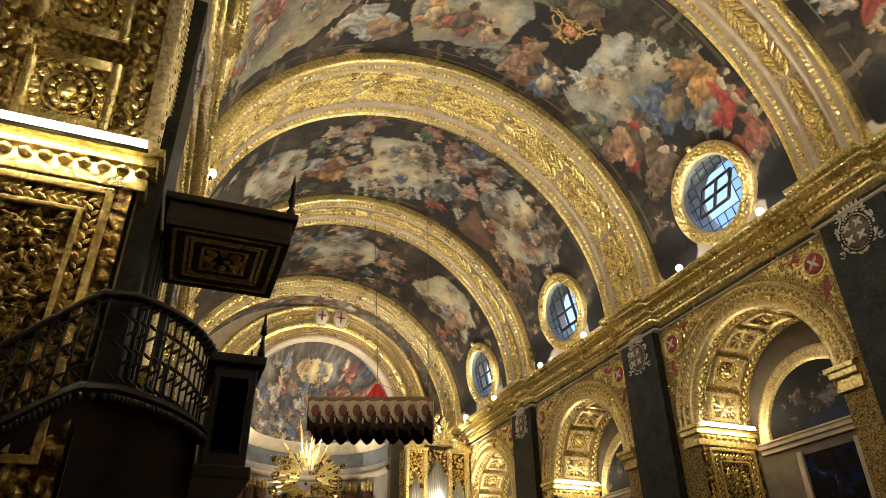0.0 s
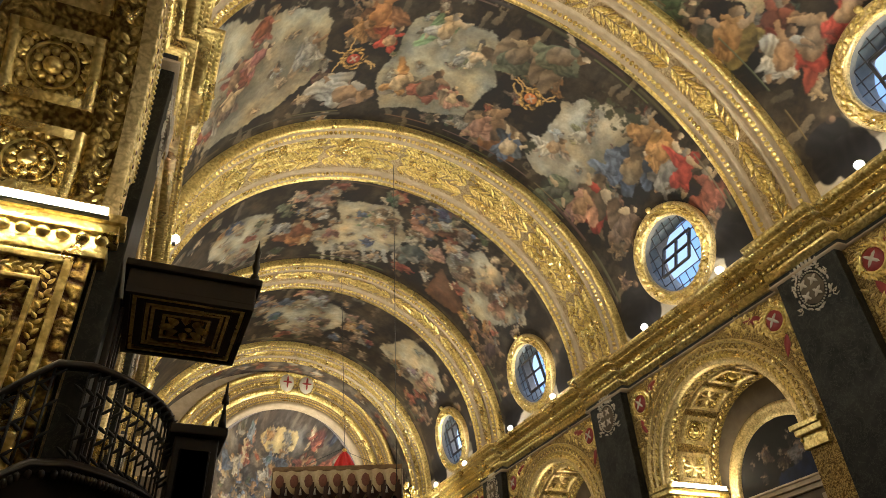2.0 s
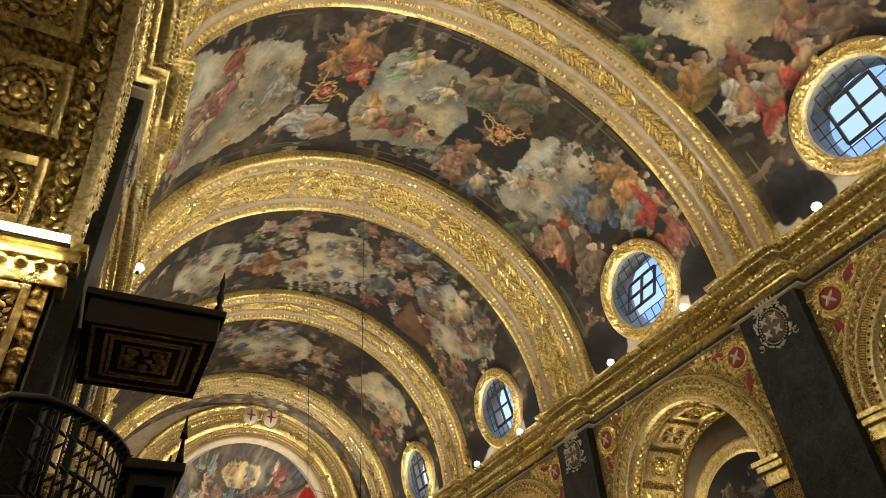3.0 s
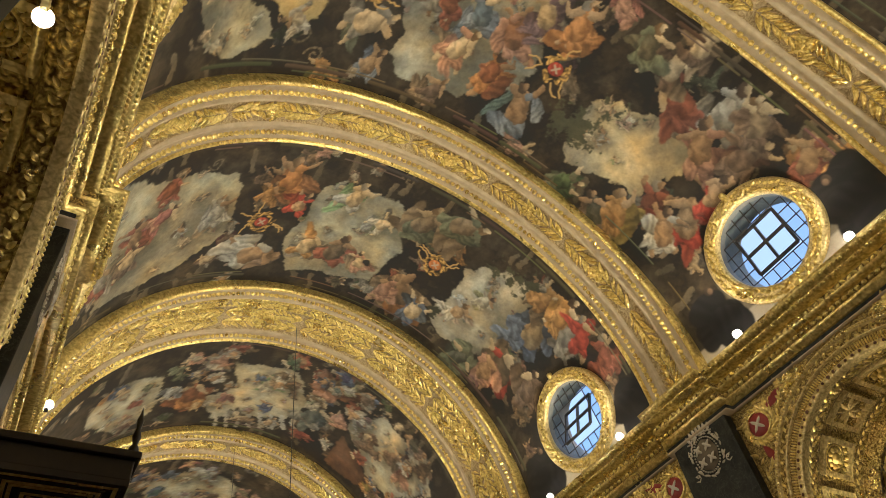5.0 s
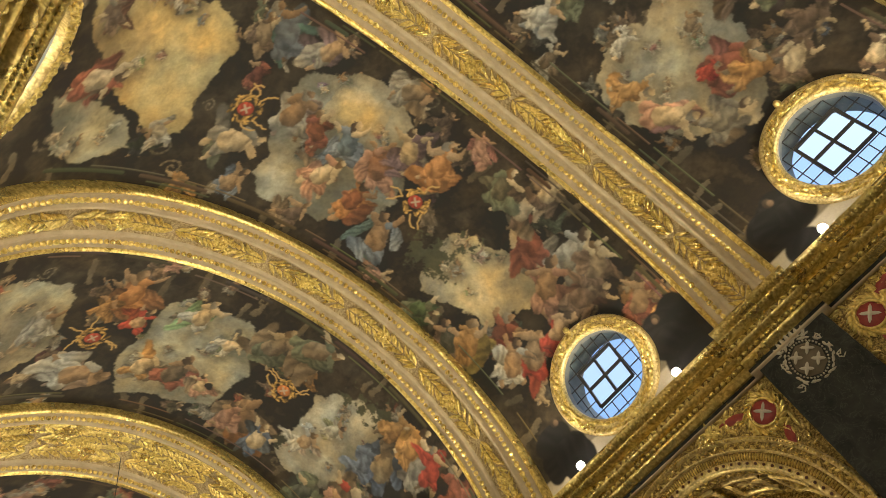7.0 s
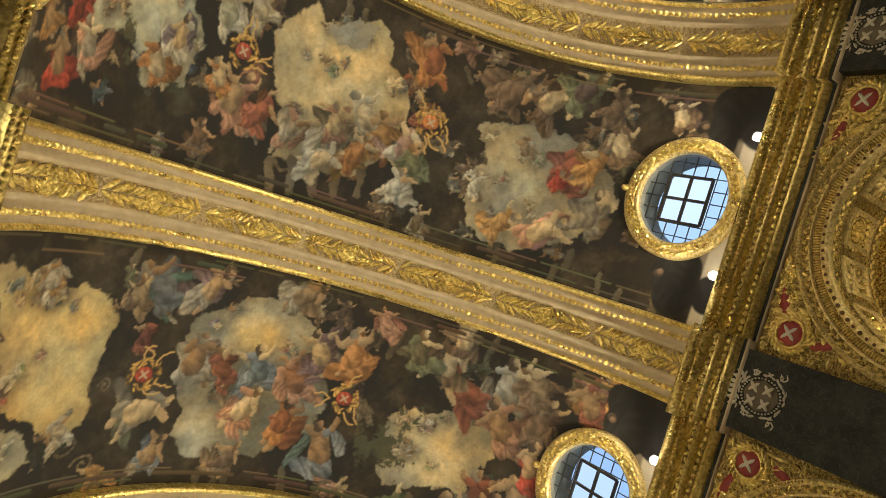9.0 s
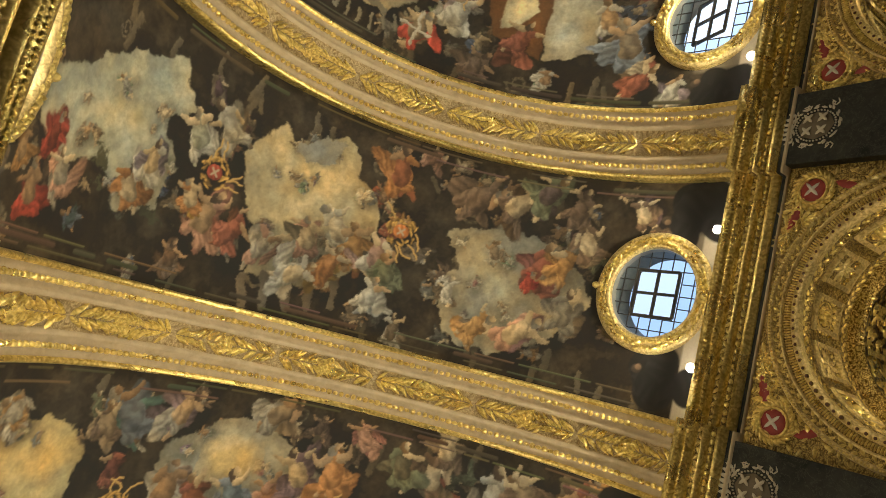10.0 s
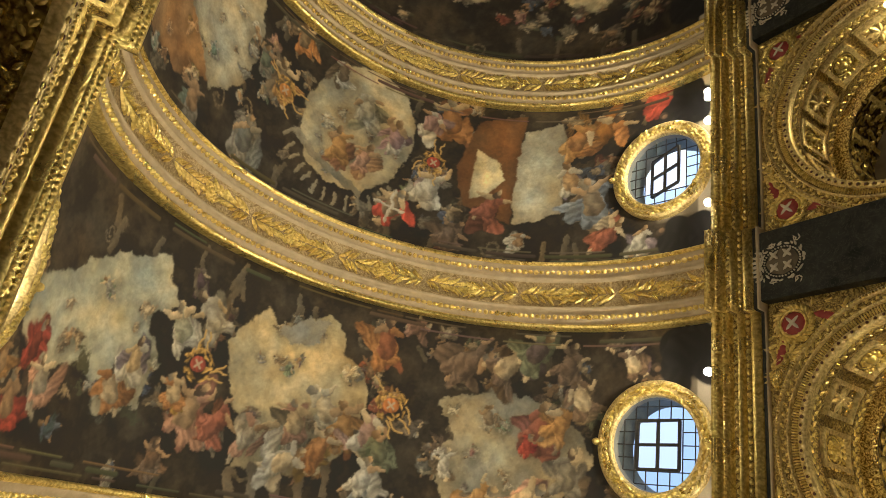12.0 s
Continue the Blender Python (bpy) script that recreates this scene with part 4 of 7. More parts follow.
def bay_fourth(A, Y, y0, y1):
    c = begin(A, Y, y0, y1, 13)
    c.crowd(16.28, 12.92, 1.14, 1.02, 3, 0.72, GREY + WARM, -1.57)
    c.crowd(18.55, 11.52, 1.23, 1.46, 5, 0.86, [RED, BROWN, PINK, BROWN, BLUE], -1.57)
    c.crowd(19.12, 13.65, 1.37, 1.74, 5, 0.79, WARM + [BLUE], -1.57)
    c.crowd(14.32, 10.96, 1.02, 0.87, 3, 0.86, WARM, -1.57)
    c.crowd(11.96, 13.21, 1.18, 0.70, 5, 0.79, [RED, PINK, OCHRE, WHITE], -1.57)
    c.crowd(9.61, 12.70, 0.80, 0.84, 2, 0.79, ALL, -1.57)
    c.crowd(13.34, 9.44, 1.90, 0.71, 4, 0.72, GREY + WARM)
    c.crowd(8.83, 11.34, 1.06, 1.34, 4, 0.94, [OCHRE, PINK, GREEN, WHITE], -1.57)
    c.crowd(9.12, 14.09, 1.28, 1.02, 3, 0.79, [PINK, WHITE, BROWN, BLUE])
    c.crowd(4.72, 10.90, 0.94, 1.09, 5, 1.01, [OCHRE, RED, BROWN, PINK], 0.00)
    c.crowd(4.83, 13.69, 0.72, 0.91, 3, 1.01, [RED, PINK, BROWN], 0.00)
    c.crowd(3.06, 10.42, 0.61, 0.58, 2, 0.86, [BROWN, RED, GREEN], 0.00)
    c.opening([(20.28, 9.72), (18.46, 10.29), (16.03, 10.62), (15.54, 11.56), (15.61, 12.86), (16.65, 14.03), (18.01, 14.39), (19.58, 14.50), (20.32, 12.36), (20.47, 10.75)], HAZE, (0.29, 0.27, 0.22), 0.12)
    c.opening([(13.28, 11.42), (12.96, 10.60), (10.71, 10.41), (10.33, 10.78), (9.81, 12.19), (10.24, 13.93), (12.95, 14.41), (13.61, 13.10), (13.21, 12.08)], (0.52, 0.48, 0.37), (0.38, 0.37, 0.31), 0.06)
    c.opening([(7.75, 13.73), (7.60, 11.89), (7.35, 10.90), (5.86, 10.41), (5.17, 10.35), (5.21, 11.19), (5.13, 12.23), (4.28, 12.86), (5.19, 13.85), (6.30, 13.85), (7.24, 14.18)], (0.48, 0.45, 0.38), (0.29, 0.29, 0.26), 0.15)
    c.foliage(6.49, 10.71, 0.9, 0.5)
    c.foliage(7.61, 13.45, 0.5, 0.5)
    c.foliage(5.81, 10.31, 0.6, 0.4)
    c.form(18.76, 12.20, 1.88, RED, -1.73)
    c.form(18.13, 10.77, 1.37, RED, -1.98)
    c.form(18.06, 11.75, 1.58, PINK, -2.30)
    c.form(19.60, 13.34, 1.75, RED, -1.80)
    c.form(18.77, 13.03, 1.62, BROWN, -2.05)
    c.form(16.21, 12.10, 1.69, WHITE, -1.60)
    c.form(14.51, 13.90, 2.59, WHITE, -2.64)
    c.form(14.24, 10.82, 2.22, ORANGE, -1.53)
    c.form(13.64, 11.71, 1.42, SCARLET, -1.68)
    c.form(12.06, 10.98, 1.79, WHITE, -2.17)
    c.form(10.85, 11.52, 1.47, WHITE, -2.69)
    c.form(12.75, 13.32, 1.88, OCHRE, -1.64)
    c.form(11.77, 13.28, 2.09, RED, -1.94)
    c.form(10.80, 13.39, 1.35, PINK, -1.29)
    c.form(9.68, 10.88, 2.20, GREEN, -1.86)
    c.form(8.65, 10.20, 2.36, GREEN, -2.34)
    c.form(8.97, 13.83, 2.77, ORANGE, -1.24)
    c.form(8.31, 14.21, 2.00, BLUE, -1.50)
    c.form(9.58, 13.96, 1.78, PINK, -1.53)
    c.form(7.06, 13.09, 1.56, WHITE, -1.60)
    c.form(6.56, 12.04, 1.33, HAZE, -1.88)
    c.form(4.59, 11.74, 2.61, BLUE, -1.52)
    c.form(5.12, 12.07, 1.89, BLUE, -1.05)
    c.form(5.05, 10.48, 1.82, OCHRE, -1.69)
    c.form(3.69, 10.64, 2.16, WHITE, -1.31)
    c.form(4.31, 10.44, 2.16, OCHRE, -1.34)
    c.form(3.31, 10.31, 1.95, SCARLET, -1.11)
    c.form(4.50, 13.62, 2.74, SCARLET, -1.03)
    c.form(4.99, 14.10, 1.99, PINK, -1.07)
    c.form(3.46, 13.20, 2.11, BROWN, -1.32)
    c.form(6.07, 14.56, 2.22, GREEN, -1.84)
    c.form(2.39, 9.94, 1.74, RED, -0.85)
    c.form(14.77, 11.37, 1.37, OCHRE, -1.73)
    c.form(14.92, 15.18, 1.15, WHITE, -1.72)
    c.ellipse(10.56, 13.18, 0.12, 0.14, 0, (0.015, 0.014, 0.013), 0.03, 0.3, 0)
    c.brush()
    c.crest(14.54, 12.47, 0.34)
    c.crest(8.58, 11.97, 0.34, (0.45, 0.16, 0.05))
    return finish(c, y0, y1, WINDOW_Y[3])


def bay_fifth(A, Y, y0, y1):
    c = begin(A, Y, y0, y1, 17)
    c.crowd(11.33, 20.42, 0.93, 0.70, 3, 1.01, GREY, -1.57)
    c.crowd(13.98, 20.67, 1.16, 1.62, 6, 1.08, WARM + GREY, -1.57)
    c.crowd(8.90, 21.13, 0.77, 1.62, 5, 1.08, WARM + GREY, -1.57)
    c.crowd(9.10, 18.86, 0.91, 0.79, 4, 1.08, [BROWN, RED, WHITE], -1.57)
    c.crowd(5.17, 22.73, 0.45, 0.77, 3, 1.01, [RED, BROWN, PINK], 0.00)
    c.crowd(4.30, 20.21, 0.69, 0.75, 4, 1.01, [PINK, OCHRE, BROWN, BLUE], 0.00)
    c.crowd(3.55, 23.07, 0.68, 1.42, 3, 1.01, [WHITE, BROWN, PINK], 0.00)
    c.opening([(18.05, 20.96), (17.29, 19.79), (15.36, 20.09), (15.31, 22.43), (16.06, 23.53), (17.89, 21.88)], (0.48, 0.45, 0.37), HAZE, 0.1)
    c.opening([(12.88, 19.61), (10.51, 19.36), (9.52, 20.95), (9.99, 22.16), (12.69, 23.24), (13.62, 21.99), (12.34, 21.06)], (0.55, 0.50, 0.39), (0.42, 0.39, 0.32), 0.1)
    c.opening([(7.83, 20.74), (6.61, 19.13), (4.12, 19.26), (3.38, 19.84), (4.67, 22.14), (6.06, 22.30)], (0.52, 0.46, 0.35), (0.40, 0.37, 0.30), 0.1)
    c.opening([(7.64, 23.37), (7.64, 21.43), (6.06, 22.30), (5.38, 22.81), (6.48, 23.41)], (0.16, 0.08, 0.045), (0.10, 0.05, 0.03), 0.04)
    c.stroke(12.68, 22.88, 12.45, 23.75, 0.08, 0.08, WHITE)
    c.stroke(12.24, 22.85, 12.00, 23.69, 0.08, 0.08, WHITE)
    c.stroke(11.81, 22.77, 11.56, 23.60, 0.08, 0.08, WHITE)
    c.stroke(11.38, 22.66, 11.13, 23.47, 0.08, 0.08, WHITE)
    c.stroke(10.97, 22.52, 10.71, 23.30, 0.08, 0.08, WHITE)
    c.stroke(10.56, 22.35, 10.30, 23.10, 0.08, 0.08, WHITE)
    c.stroke(10.16, 22.15, 9.89, 22.88, 0.08, 0.08, WHITE)
    c.stroke(9.77, 21.92, 9.50, 22.63, 0.08, 0.08, WHITE)
    c.form(14.04, 21.75, 2.58, ORANGE, -1.53)
    c.form(9.02, 19.33, 2.74, PINK, -1.52)
    c.form(9.15, 21.54, 2.66, GREY[4], -1.53)
    c.form(13.66, 19.66, 2.00, GREY[4], -1.65)
    c.form(4.80, 20.62, 2.12, PINK, -1.41)
    c.form(4.94, 19.67, 1.61, BLUE, -1.54)
    c.form(3.61, 22.89, 2.24, BROWN, -1.38)
    c.form(11.31, 20.53, 1.63, HAZE, -2.03)
    c.form(8.90, 18.44, 2.01, RED, -1.40)
    c.crowd(11.2, 22.4, 2.2, 0.7, 6, 1.15, WARM + GREY)
    c.crowd(14.0, 20.6, 1.2, 1.9, 9, 1.15, WARM + GREY)
    c.crowd(8.6, 20.8, 0.9, 2.0, 9, 1.15, WARM + GREY)
    c.crowd(9.6, 18.9, 2.2, 0.5, 6, 1.15, WARM + GREY)
    c.crowd(5.2, 22.6, 1.6, 0.8, 6, 1.15, WARM + GREY)
    c.crowd(4.2, 20.2, 0.9, 1.6, 8, 1.15, WARM + GREY)
    c.crowd(7.4, 19.6, 0.6, 0.8, 4, 1.15, WARM + GREY)
    c.crowd(17.0, 22.6, 1.6, 0.6, 5, 1.15, WARM + GREY)
    c.crowd(11.3, 20.6, 1.0, 0.7, 4, 1.15, WARM + GREY)
    c.crowd(17.0, 20.9, 1.2, 0.8, 4, 1.15, WARM + GREY)
    c.crowd(5.8, 20.6, 1.0, 0.6, 4, 1.15, WARM + GREY)
    c.brush()
    return finish(c, y0, y1, WINDOW_Y[4])


def bay_sixth(A, Y, y0, y1):
    c = begin(A, Y, y0, y1, 19)
    c.crowd(4.24, 30.12, 0.56, 1.23, 3, 1.15, WARM, 0.00)
    c.crowd(9.08, 29.34, 0.95, 1.06, 4, 1.15, GREY, -1.57)
    c.crowd(13.70, 28.72, 0.86, 1.57, 3, 1.15, WARM, -1.57)
    c.opening([(9.96, 28.05), (10.04, 29.17), (10.84, 30.35), (12.09, 30.79), (13.29, 30.16), (13.93, 29.00), (13.74, 28.05), (12.86, 27.52), (11.66, 27.31), (10.57, 27.43)], (0.52, 0.47, 0.36), HAZE, 0.1)
    c.opening([(7.77, 29.27), (6.80, 26.98), (5.34, 26.78), (3.78, 27.63), (4.60, 29.42), (6.06, 30.09)], (0.54, 0.48, 0.36), HAZE, 0.1)
    c.crowd(13.9, 28.7, 0.9, 1.9, 8, 1.15, WARM + GREY)
    c.crowd(9.0, 29.3, 0.8, 1.9, 8, 1.15, WARM + GREY)
    c.crowd(4.2, 29.6, 0.8, 1.8, 8, 1.15, WARM + GREY)
    c.crowd(11.6, 30.8, 1.8, 0.4, 5, 1.15, WARM + GREY)
    c.crowd(11.6, 27.2, 1.8, 0.4, 5, 1.15, WARM + GREY)
    c.crowd(6.2, 29.3, 1.0, 0.5, 4, 1.15, WARM + GREY)
    c.crowd(11.6, 29.0, 1.2, 0.8, 4, 1.15, WARM + GREY)
    c.crowd(17, 29, 1.4, 1.6, 10, 1.15, WARM + GREY)
    c.brush()
    return finish(c, y0, y1, WINDOW_Y[5])


PAINTERS = [bay_entrance, bay_second, bay_third, bay_fourth, bay_fifth, bay_sixth]

for i in range(len(RIBS) - 1):
    vault_bay(i, PAINTERS[i])
for i in range(len(RIBS)):
    rib(i)


# ---------------------------------------------------------------- cornices
def breaks(y):
    """How far the entablature stands forward over the pilasters."""
    return 0.26 if any(abs(y - q) < 1.04 for q in RIBS) else 0.0


def stations(y0, y1):
    out = [y0]
    for q in RIBS:
        for e in (q - 1.04, q + 1.04):
            if y0 < e < y1:
                out += [e - 0.002, e + 0.002]
    return out + [y1]


CORNICE = [(-0.30, 9.9), (0.07, 9.9), (0.08, 9.96), (0.03, 9.97), (0.03, 10.07), (0.10, 10.08), (0.11, 10.19), (0.13, 10.20), (0.13, 10.28), (0.09, 10.29), (0.10, 10.43), (0.24, 10.46), (0.26, 10.54), (0.20, 10.55), (0.21, 10.67), (0.44, 10.70), (0.46, 10.79), (0.50, 10.81), (0.60, 10.92), (0.62, 10.98), (-0.10, 11.0)]
CORNICE = [(p, z + CORNICE_LIFT) for p, z in CORNICE]
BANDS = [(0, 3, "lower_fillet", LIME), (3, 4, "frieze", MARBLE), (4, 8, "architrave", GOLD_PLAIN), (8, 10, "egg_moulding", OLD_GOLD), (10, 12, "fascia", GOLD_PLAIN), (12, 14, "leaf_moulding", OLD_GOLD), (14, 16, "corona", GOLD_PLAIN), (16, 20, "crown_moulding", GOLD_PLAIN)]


def cornice(side):
    ys = np.array(stations(Y_BACK, Y_APSE))
    th = thing("cornice", "gilded stone cornice with carved egg and leaf mouldings", "cornice", kind="structure")
    fw = np.array([breaks(y) for y in ys])
    for a, b_, name, mat in BANDS:
        pr = np.array(CORNICE[a:b_ + 1])
        pts = np.stack([side * (WALL_X + 0.02 - pr[None, :, 0] - fw[:, None]), np.broadcast_to(ys[:, None], (len(ys), len(pr))), np.broadcast_to(pr[None, :, 1], (len(ys), len(pr)))], -1)
        part(name, grid_mesh(name, pts, flip=side > 0), mat, th, smooth=False)
    for z, proj, r, step, name in ((10.36, 0.11, 0.058, 0.17, "egg_row"), (10.745, 0.455, 0.034, 0.10, "bead_row"), (10.87, 0.55, 0.045, 0.105, "crown_leaf_row")):
        mats = []
        for y in np.arange(Y_BACK + 0.1, Y_APSE - 0.1, step):
            o = (side * (WALL_X + 0.02 - proj - breaks(y)), y, z + CORNICE_LIFT)
            mats.append(frame_at(o, (0, 1, 0), (0, 0, side), (-side, 0, 0), (step * 0.38, r, 0.055)))
        part(name, scatter(name, *DOME, mats), GOLD_PLAIN, th)["kind"] = "stuff"
    mats = []
    for k, y in enumerate(np.arange(Y_BACK + 0.1, Y_APSE - 0.1, 0.15)):
        xa = np.array([0, 0.75, 0.65 if k % 2 else -0.65])
        o = (side * (WALL_X + 0.02 - 0.21 - breaks(y)), y, 10.61 + (-0.04 if k % 2 else 0.04) + CORNICE_LIFT)
        mats.append(frame_at(o, xa, np.cross((-side, 0, 0), xa), (-side, 0, 0), (0.17, 0.11, 0.12)))
    part("leaf_row", scatter("leaf_row", *LEAF, mats), GOLD_PLAIN, th)["kind"] = "stuff"
    return th


cornice(1)
cornice(-1)


# ---------------------------------------------------------------- nave walls with their arches
def arch_radius(side):
    return ARCH_R if side > 0 else 2.82


def arch_wall(side, ya, yb, name):
    """The wall of one bay with a round-headed opening through it."""
    yc = (ya + yb) / 2
    n = 40
    corner = math.atan2(10.15 - SPRING_Z, (yb - ya) / 2)
    th = np.sort(np.concatenate([np.linspace(0, math.pi, n), [corner, math.pi - corner]]))
    R = arch_radius(side) + 0.02
    x0, x1 = WALL_X, WALL_X + 0.25
    inner = [(yc + R * math.cos(t), SPRING_Z + R * math.sin(t)) for t in th]
    inner = [(yc + R, 0.0)] + inner + [(yc - R, 0.0)]
    outer = [(yb, 0.0), (yb, SPRING_Z)]
    k = n
    for j, t in enumerate(th[1:-1]):
        d = (math.cos(t), math.sin(t))
        s = min(((yb - yc) / d[0]) if d[0] > 1e-6 else 1e9, ((ya - yc) / d[0]) if d[0] < -1e-6 else 1e9, (10.15 - SPRING_Z) / d[1])
        outer.append((yc + s * d[0], SPRING_Z + s * d[1]))
    outer += [(ya, SPRING_Z), (ya, 0.0)]
    pts = np.array([[(side * x0, *p), (side * x0, *q)] for p, q in zip(inner, outer)])
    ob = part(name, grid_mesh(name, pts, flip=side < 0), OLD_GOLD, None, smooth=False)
    return tagged(ob, "nave wall carved and gilded round an arched opening", "wall", kind="structure")


def arc_sweep(name, profile, side, yc, material, parent, a0=0, a1=180, n=64, z=SPRING_Z):
    """profile of (x inwards from the wall, radius) turned round an arch's axis."""
    ang = np.radians(np.linspace(a0, a1, n))
    pr = np.array(profile)
    pts = np.stack([np.broadcast_to(side * (WALL_X + pr[None, :, 0]), (n, len(pr))), yc + np.cos(ang)[:, None] * pr[None, :, 1], z + np.sin(ang)[:, None] * pr[None, :, 1]], -1)
    return part(name, grid_mesh(name, pts, flip=side > 0), material, parent)


def ring_on(o, e1, e2, out, radius, tube, n=40, m=6):
    """A round moulding lying on a surface at o, as points for grid_mesh."""
    a = np.linspace(0, 2 * math.pi, n, endpoint=False)[:, None, None]
    b_ = np.linspace(0, 2 * math.pi, m, endpoint=False)[None, :, None]
    d = np.cos(a) * np.array(e1) + np.sin(a) * np.array(e2)
    return np.array(o) + d * (radius + tube * np.cos(b_)) + np.array(out) * tube * np.sin(b_)


def side_arch(side, ya, yb):
    yc = (ya + yb) / 2
    th = thing("side_arch", "gilded coffered side chapel arch with moulded archivolt", "arch", "side arches", "structure")
    R = arch_radius(side)
    k = 1.0 if side > 0 else 0.6
    arc_sweep("outer_roll", [(0.0, R + 0.66 * k), (-0.09, R + 0.65 * k), (-0.13, R + 0.60 * k), (-0.10, R + 0.55 * k), (-0.05, R + 0.54 * k)], side, yc, PALE_GOLD, th)
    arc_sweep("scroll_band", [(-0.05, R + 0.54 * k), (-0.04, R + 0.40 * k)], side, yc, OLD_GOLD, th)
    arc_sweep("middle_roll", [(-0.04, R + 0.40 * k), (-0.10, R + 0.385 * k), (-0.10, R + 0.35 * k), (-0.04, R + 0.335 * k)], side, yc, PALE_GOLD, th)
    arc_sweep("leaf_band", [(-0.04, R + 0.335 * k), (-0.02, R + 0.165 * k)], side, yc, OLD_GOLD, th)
    arc_sweep("inner_roll", [(-0.02, R + 0.165 * k), (-0.08, R + 0.15 * k), (-0.08, R + 0.03), (-0.05, R), (0.12, R)], side, yc, PALE_GOLD, th)
    near = yc < 6

    def ring_of(name, shape, step, rr, lift, size, mat, lean=0.0, a0=1.0):
        mats = []
        for j, a in enumerate(np.arange(a0, 180.0, step)):
            e = radians(a)
            d, t = np.array([0, math.cos(e), math.sin(e)]), np.array([0, -math.sin(e), math.cos(e)])
            q = lean if j % 2 else -lean
            xa, out = t * math.cos(q) + d * math.sin(q), np.array([-side, 0.0, 0.0])
            mats.append(frame_at(np.array([side * (WALL_X - lift), yc, SPRING_Z]) + d * rr, xa, np.cross(out, xa), out, size))
        part(name, scatter(name, *shape, mats), mat, th)["kind"] = "stuff"

    ring_of("scroll_row", LEAF, 2.3, R + 0.47 * k, 0.04, (0.15, 0.10 * k, 0.11), GOLD_PLAIN, 0.75)
    ring_of("bead_row", DOME, 1.3, R + 0.60 * k, 0.115, (0.03, 0.03, 0.035), GOLD_PLAIN)
    if near:
        ring_of("tongue_row", DOME, 1.25, R + 0.25 * k, 0.025, (0.020, 0.078 * k, 0.05), GOLD_PLAIN)
        ring_of("medallion_rim", DOME, 4.0, R + 0.09 * k, 0.075, (0.058, 0.052, 0.03), GOLD_PLAIN)
        ring_of("medallion", DOME, 4.0, R + 0.09 * k, 0.098, (0.036, 0.034, 0.016), BOLE)
    else:
        ring_of("leaf_garland", LEAF, 1.9, R + 0.25 * k, 0.03, (0.24, 0.12, 0.14), GOLD_PLAIN, 0.45)
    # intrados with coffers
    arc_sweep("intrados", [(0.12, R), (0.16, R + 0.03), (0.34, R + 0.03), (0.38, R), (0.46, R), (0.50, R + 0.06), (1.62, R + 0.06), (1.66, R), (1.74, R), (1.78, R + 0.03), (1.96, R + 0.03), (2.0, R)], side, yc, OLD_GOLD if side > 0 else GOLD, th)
    cells = 7
    RIM = PALE_GOLD if side > 0 else GOLD_PLAIN
    for j in range(cells):
        a0, a1 = 180 / cells * j + 3, 180 / cells * (j + 1) - 3
        rim = [(0.50, R + 0.06), (0.53, R - 0.03), (0.62, R - 0.04), (0.66, R + 0.05)]
        arc_sweep("coffer_rim", rim, side, yc, RIM, th, a0, a1, 10)
        arc_sweep("coffer_rim", [(1.46, R + 0.05), (1.50, R - 0.04), (1.59, R - 0.03), (1.62, R + 0.06)], side, yc, RIM, th, a0, a1, 10)
        for e0 in (a0, a1 - 2.6):
            arc_sweep("coffer_bar", [(0.58, R + 0.05), (0.60, R - 0.03), (1.52, R - 0.03), (1.54, R + 0.05)], side, yc, RIM, th, e0, e0 + 2.6, 3)
        e = radians((a0 + a1) / 2)
        out = np.array([0, -math.cos(e), -math.sin(e)])
        along = np.array([0, -math.sin(e), math.cos(e)])
        across = np.array([1.0, 0, 0])
        o = np.array([side * (WALL_X + 1.06), yc + math.cos(e) * (R + 0.05), SPRING_Z + math.sin(e) * (R + 0.05)])
        if j % 2 == 0 and side > 0:
            # eight-pointed star of four notched arms
            mats = []
            for q in range(4):
                for w in (-0.30, 0.30):
                    b_ = math.pi / 2 * q + w
                    xa = along * math.cos(b_) + across * math.sin(b_)
                    mats.append(frame_at(o, xa, np.cross(out, xa), out, (0.36, 0.16, 0.14)))
            part("star", scatter("star", *LEAF, mats), PALE_GOLD, th)
        else:
            mats = [frame_at(o, along, across, out, (0.13, 0.13, 0.14))]
            for k2 in range(10):
                b_ = 2 * math.pi * k2 / 10
                d = along * math.cos(b_) + across * math.sin(b_)
                mats.append(frame_at(o + d * 0.18, along, across, out, (0.06, 0.06, 0.07)))
            for k2 in range(18):
                b_ = 2 * math.pi * k2 / 18
                d = along * math.cos(b_) + across * math.sin(b_)
                mats.append(frame_at(o + d * 0.40, along, across, out, (0.05, 0.05, 0.06)))
            part("rosette", scatter("rosette", *DOME, mats), GOLD_PLAIN, th)
            for rr, tube in ((0.50, 0.035), (0.29, 0.02)):
                part("rosette_ring", grid_mesh("rosette_ring", ring_on(o, along, across, out, rr, tube), closed_u=True, closed_v=True), GOLD_PLAIN, th)
        mats = []
        rng = random.Random(j)
        for k2 in range(44):
            if k2 < 22 and abs(math.sin(4 * math.pi * k2 / 22)) < 0.5:
                continue
            b_ = 2 * math.pi * k2 / 22 + rng.uniform(-0.1, 0.1)
            rr = 0.62 if k2 < 22 else 0.32
            d = along * math.cos(b_) * (1.0 if k2 < 22 else 1.0) + across * math.sin(b_)
            xa = d * 0.5 + np.cross(out, d) * rng.choice((-0.85, 0.85)) if k2 < 22 else d
            mats.append(frame_at(o + d * rr * (1 if k2 >= 22 else rng.uniform(0.85, 1.1)), xa, np.cross(out, xa), out, (0.16, 0.11, 0.09)))
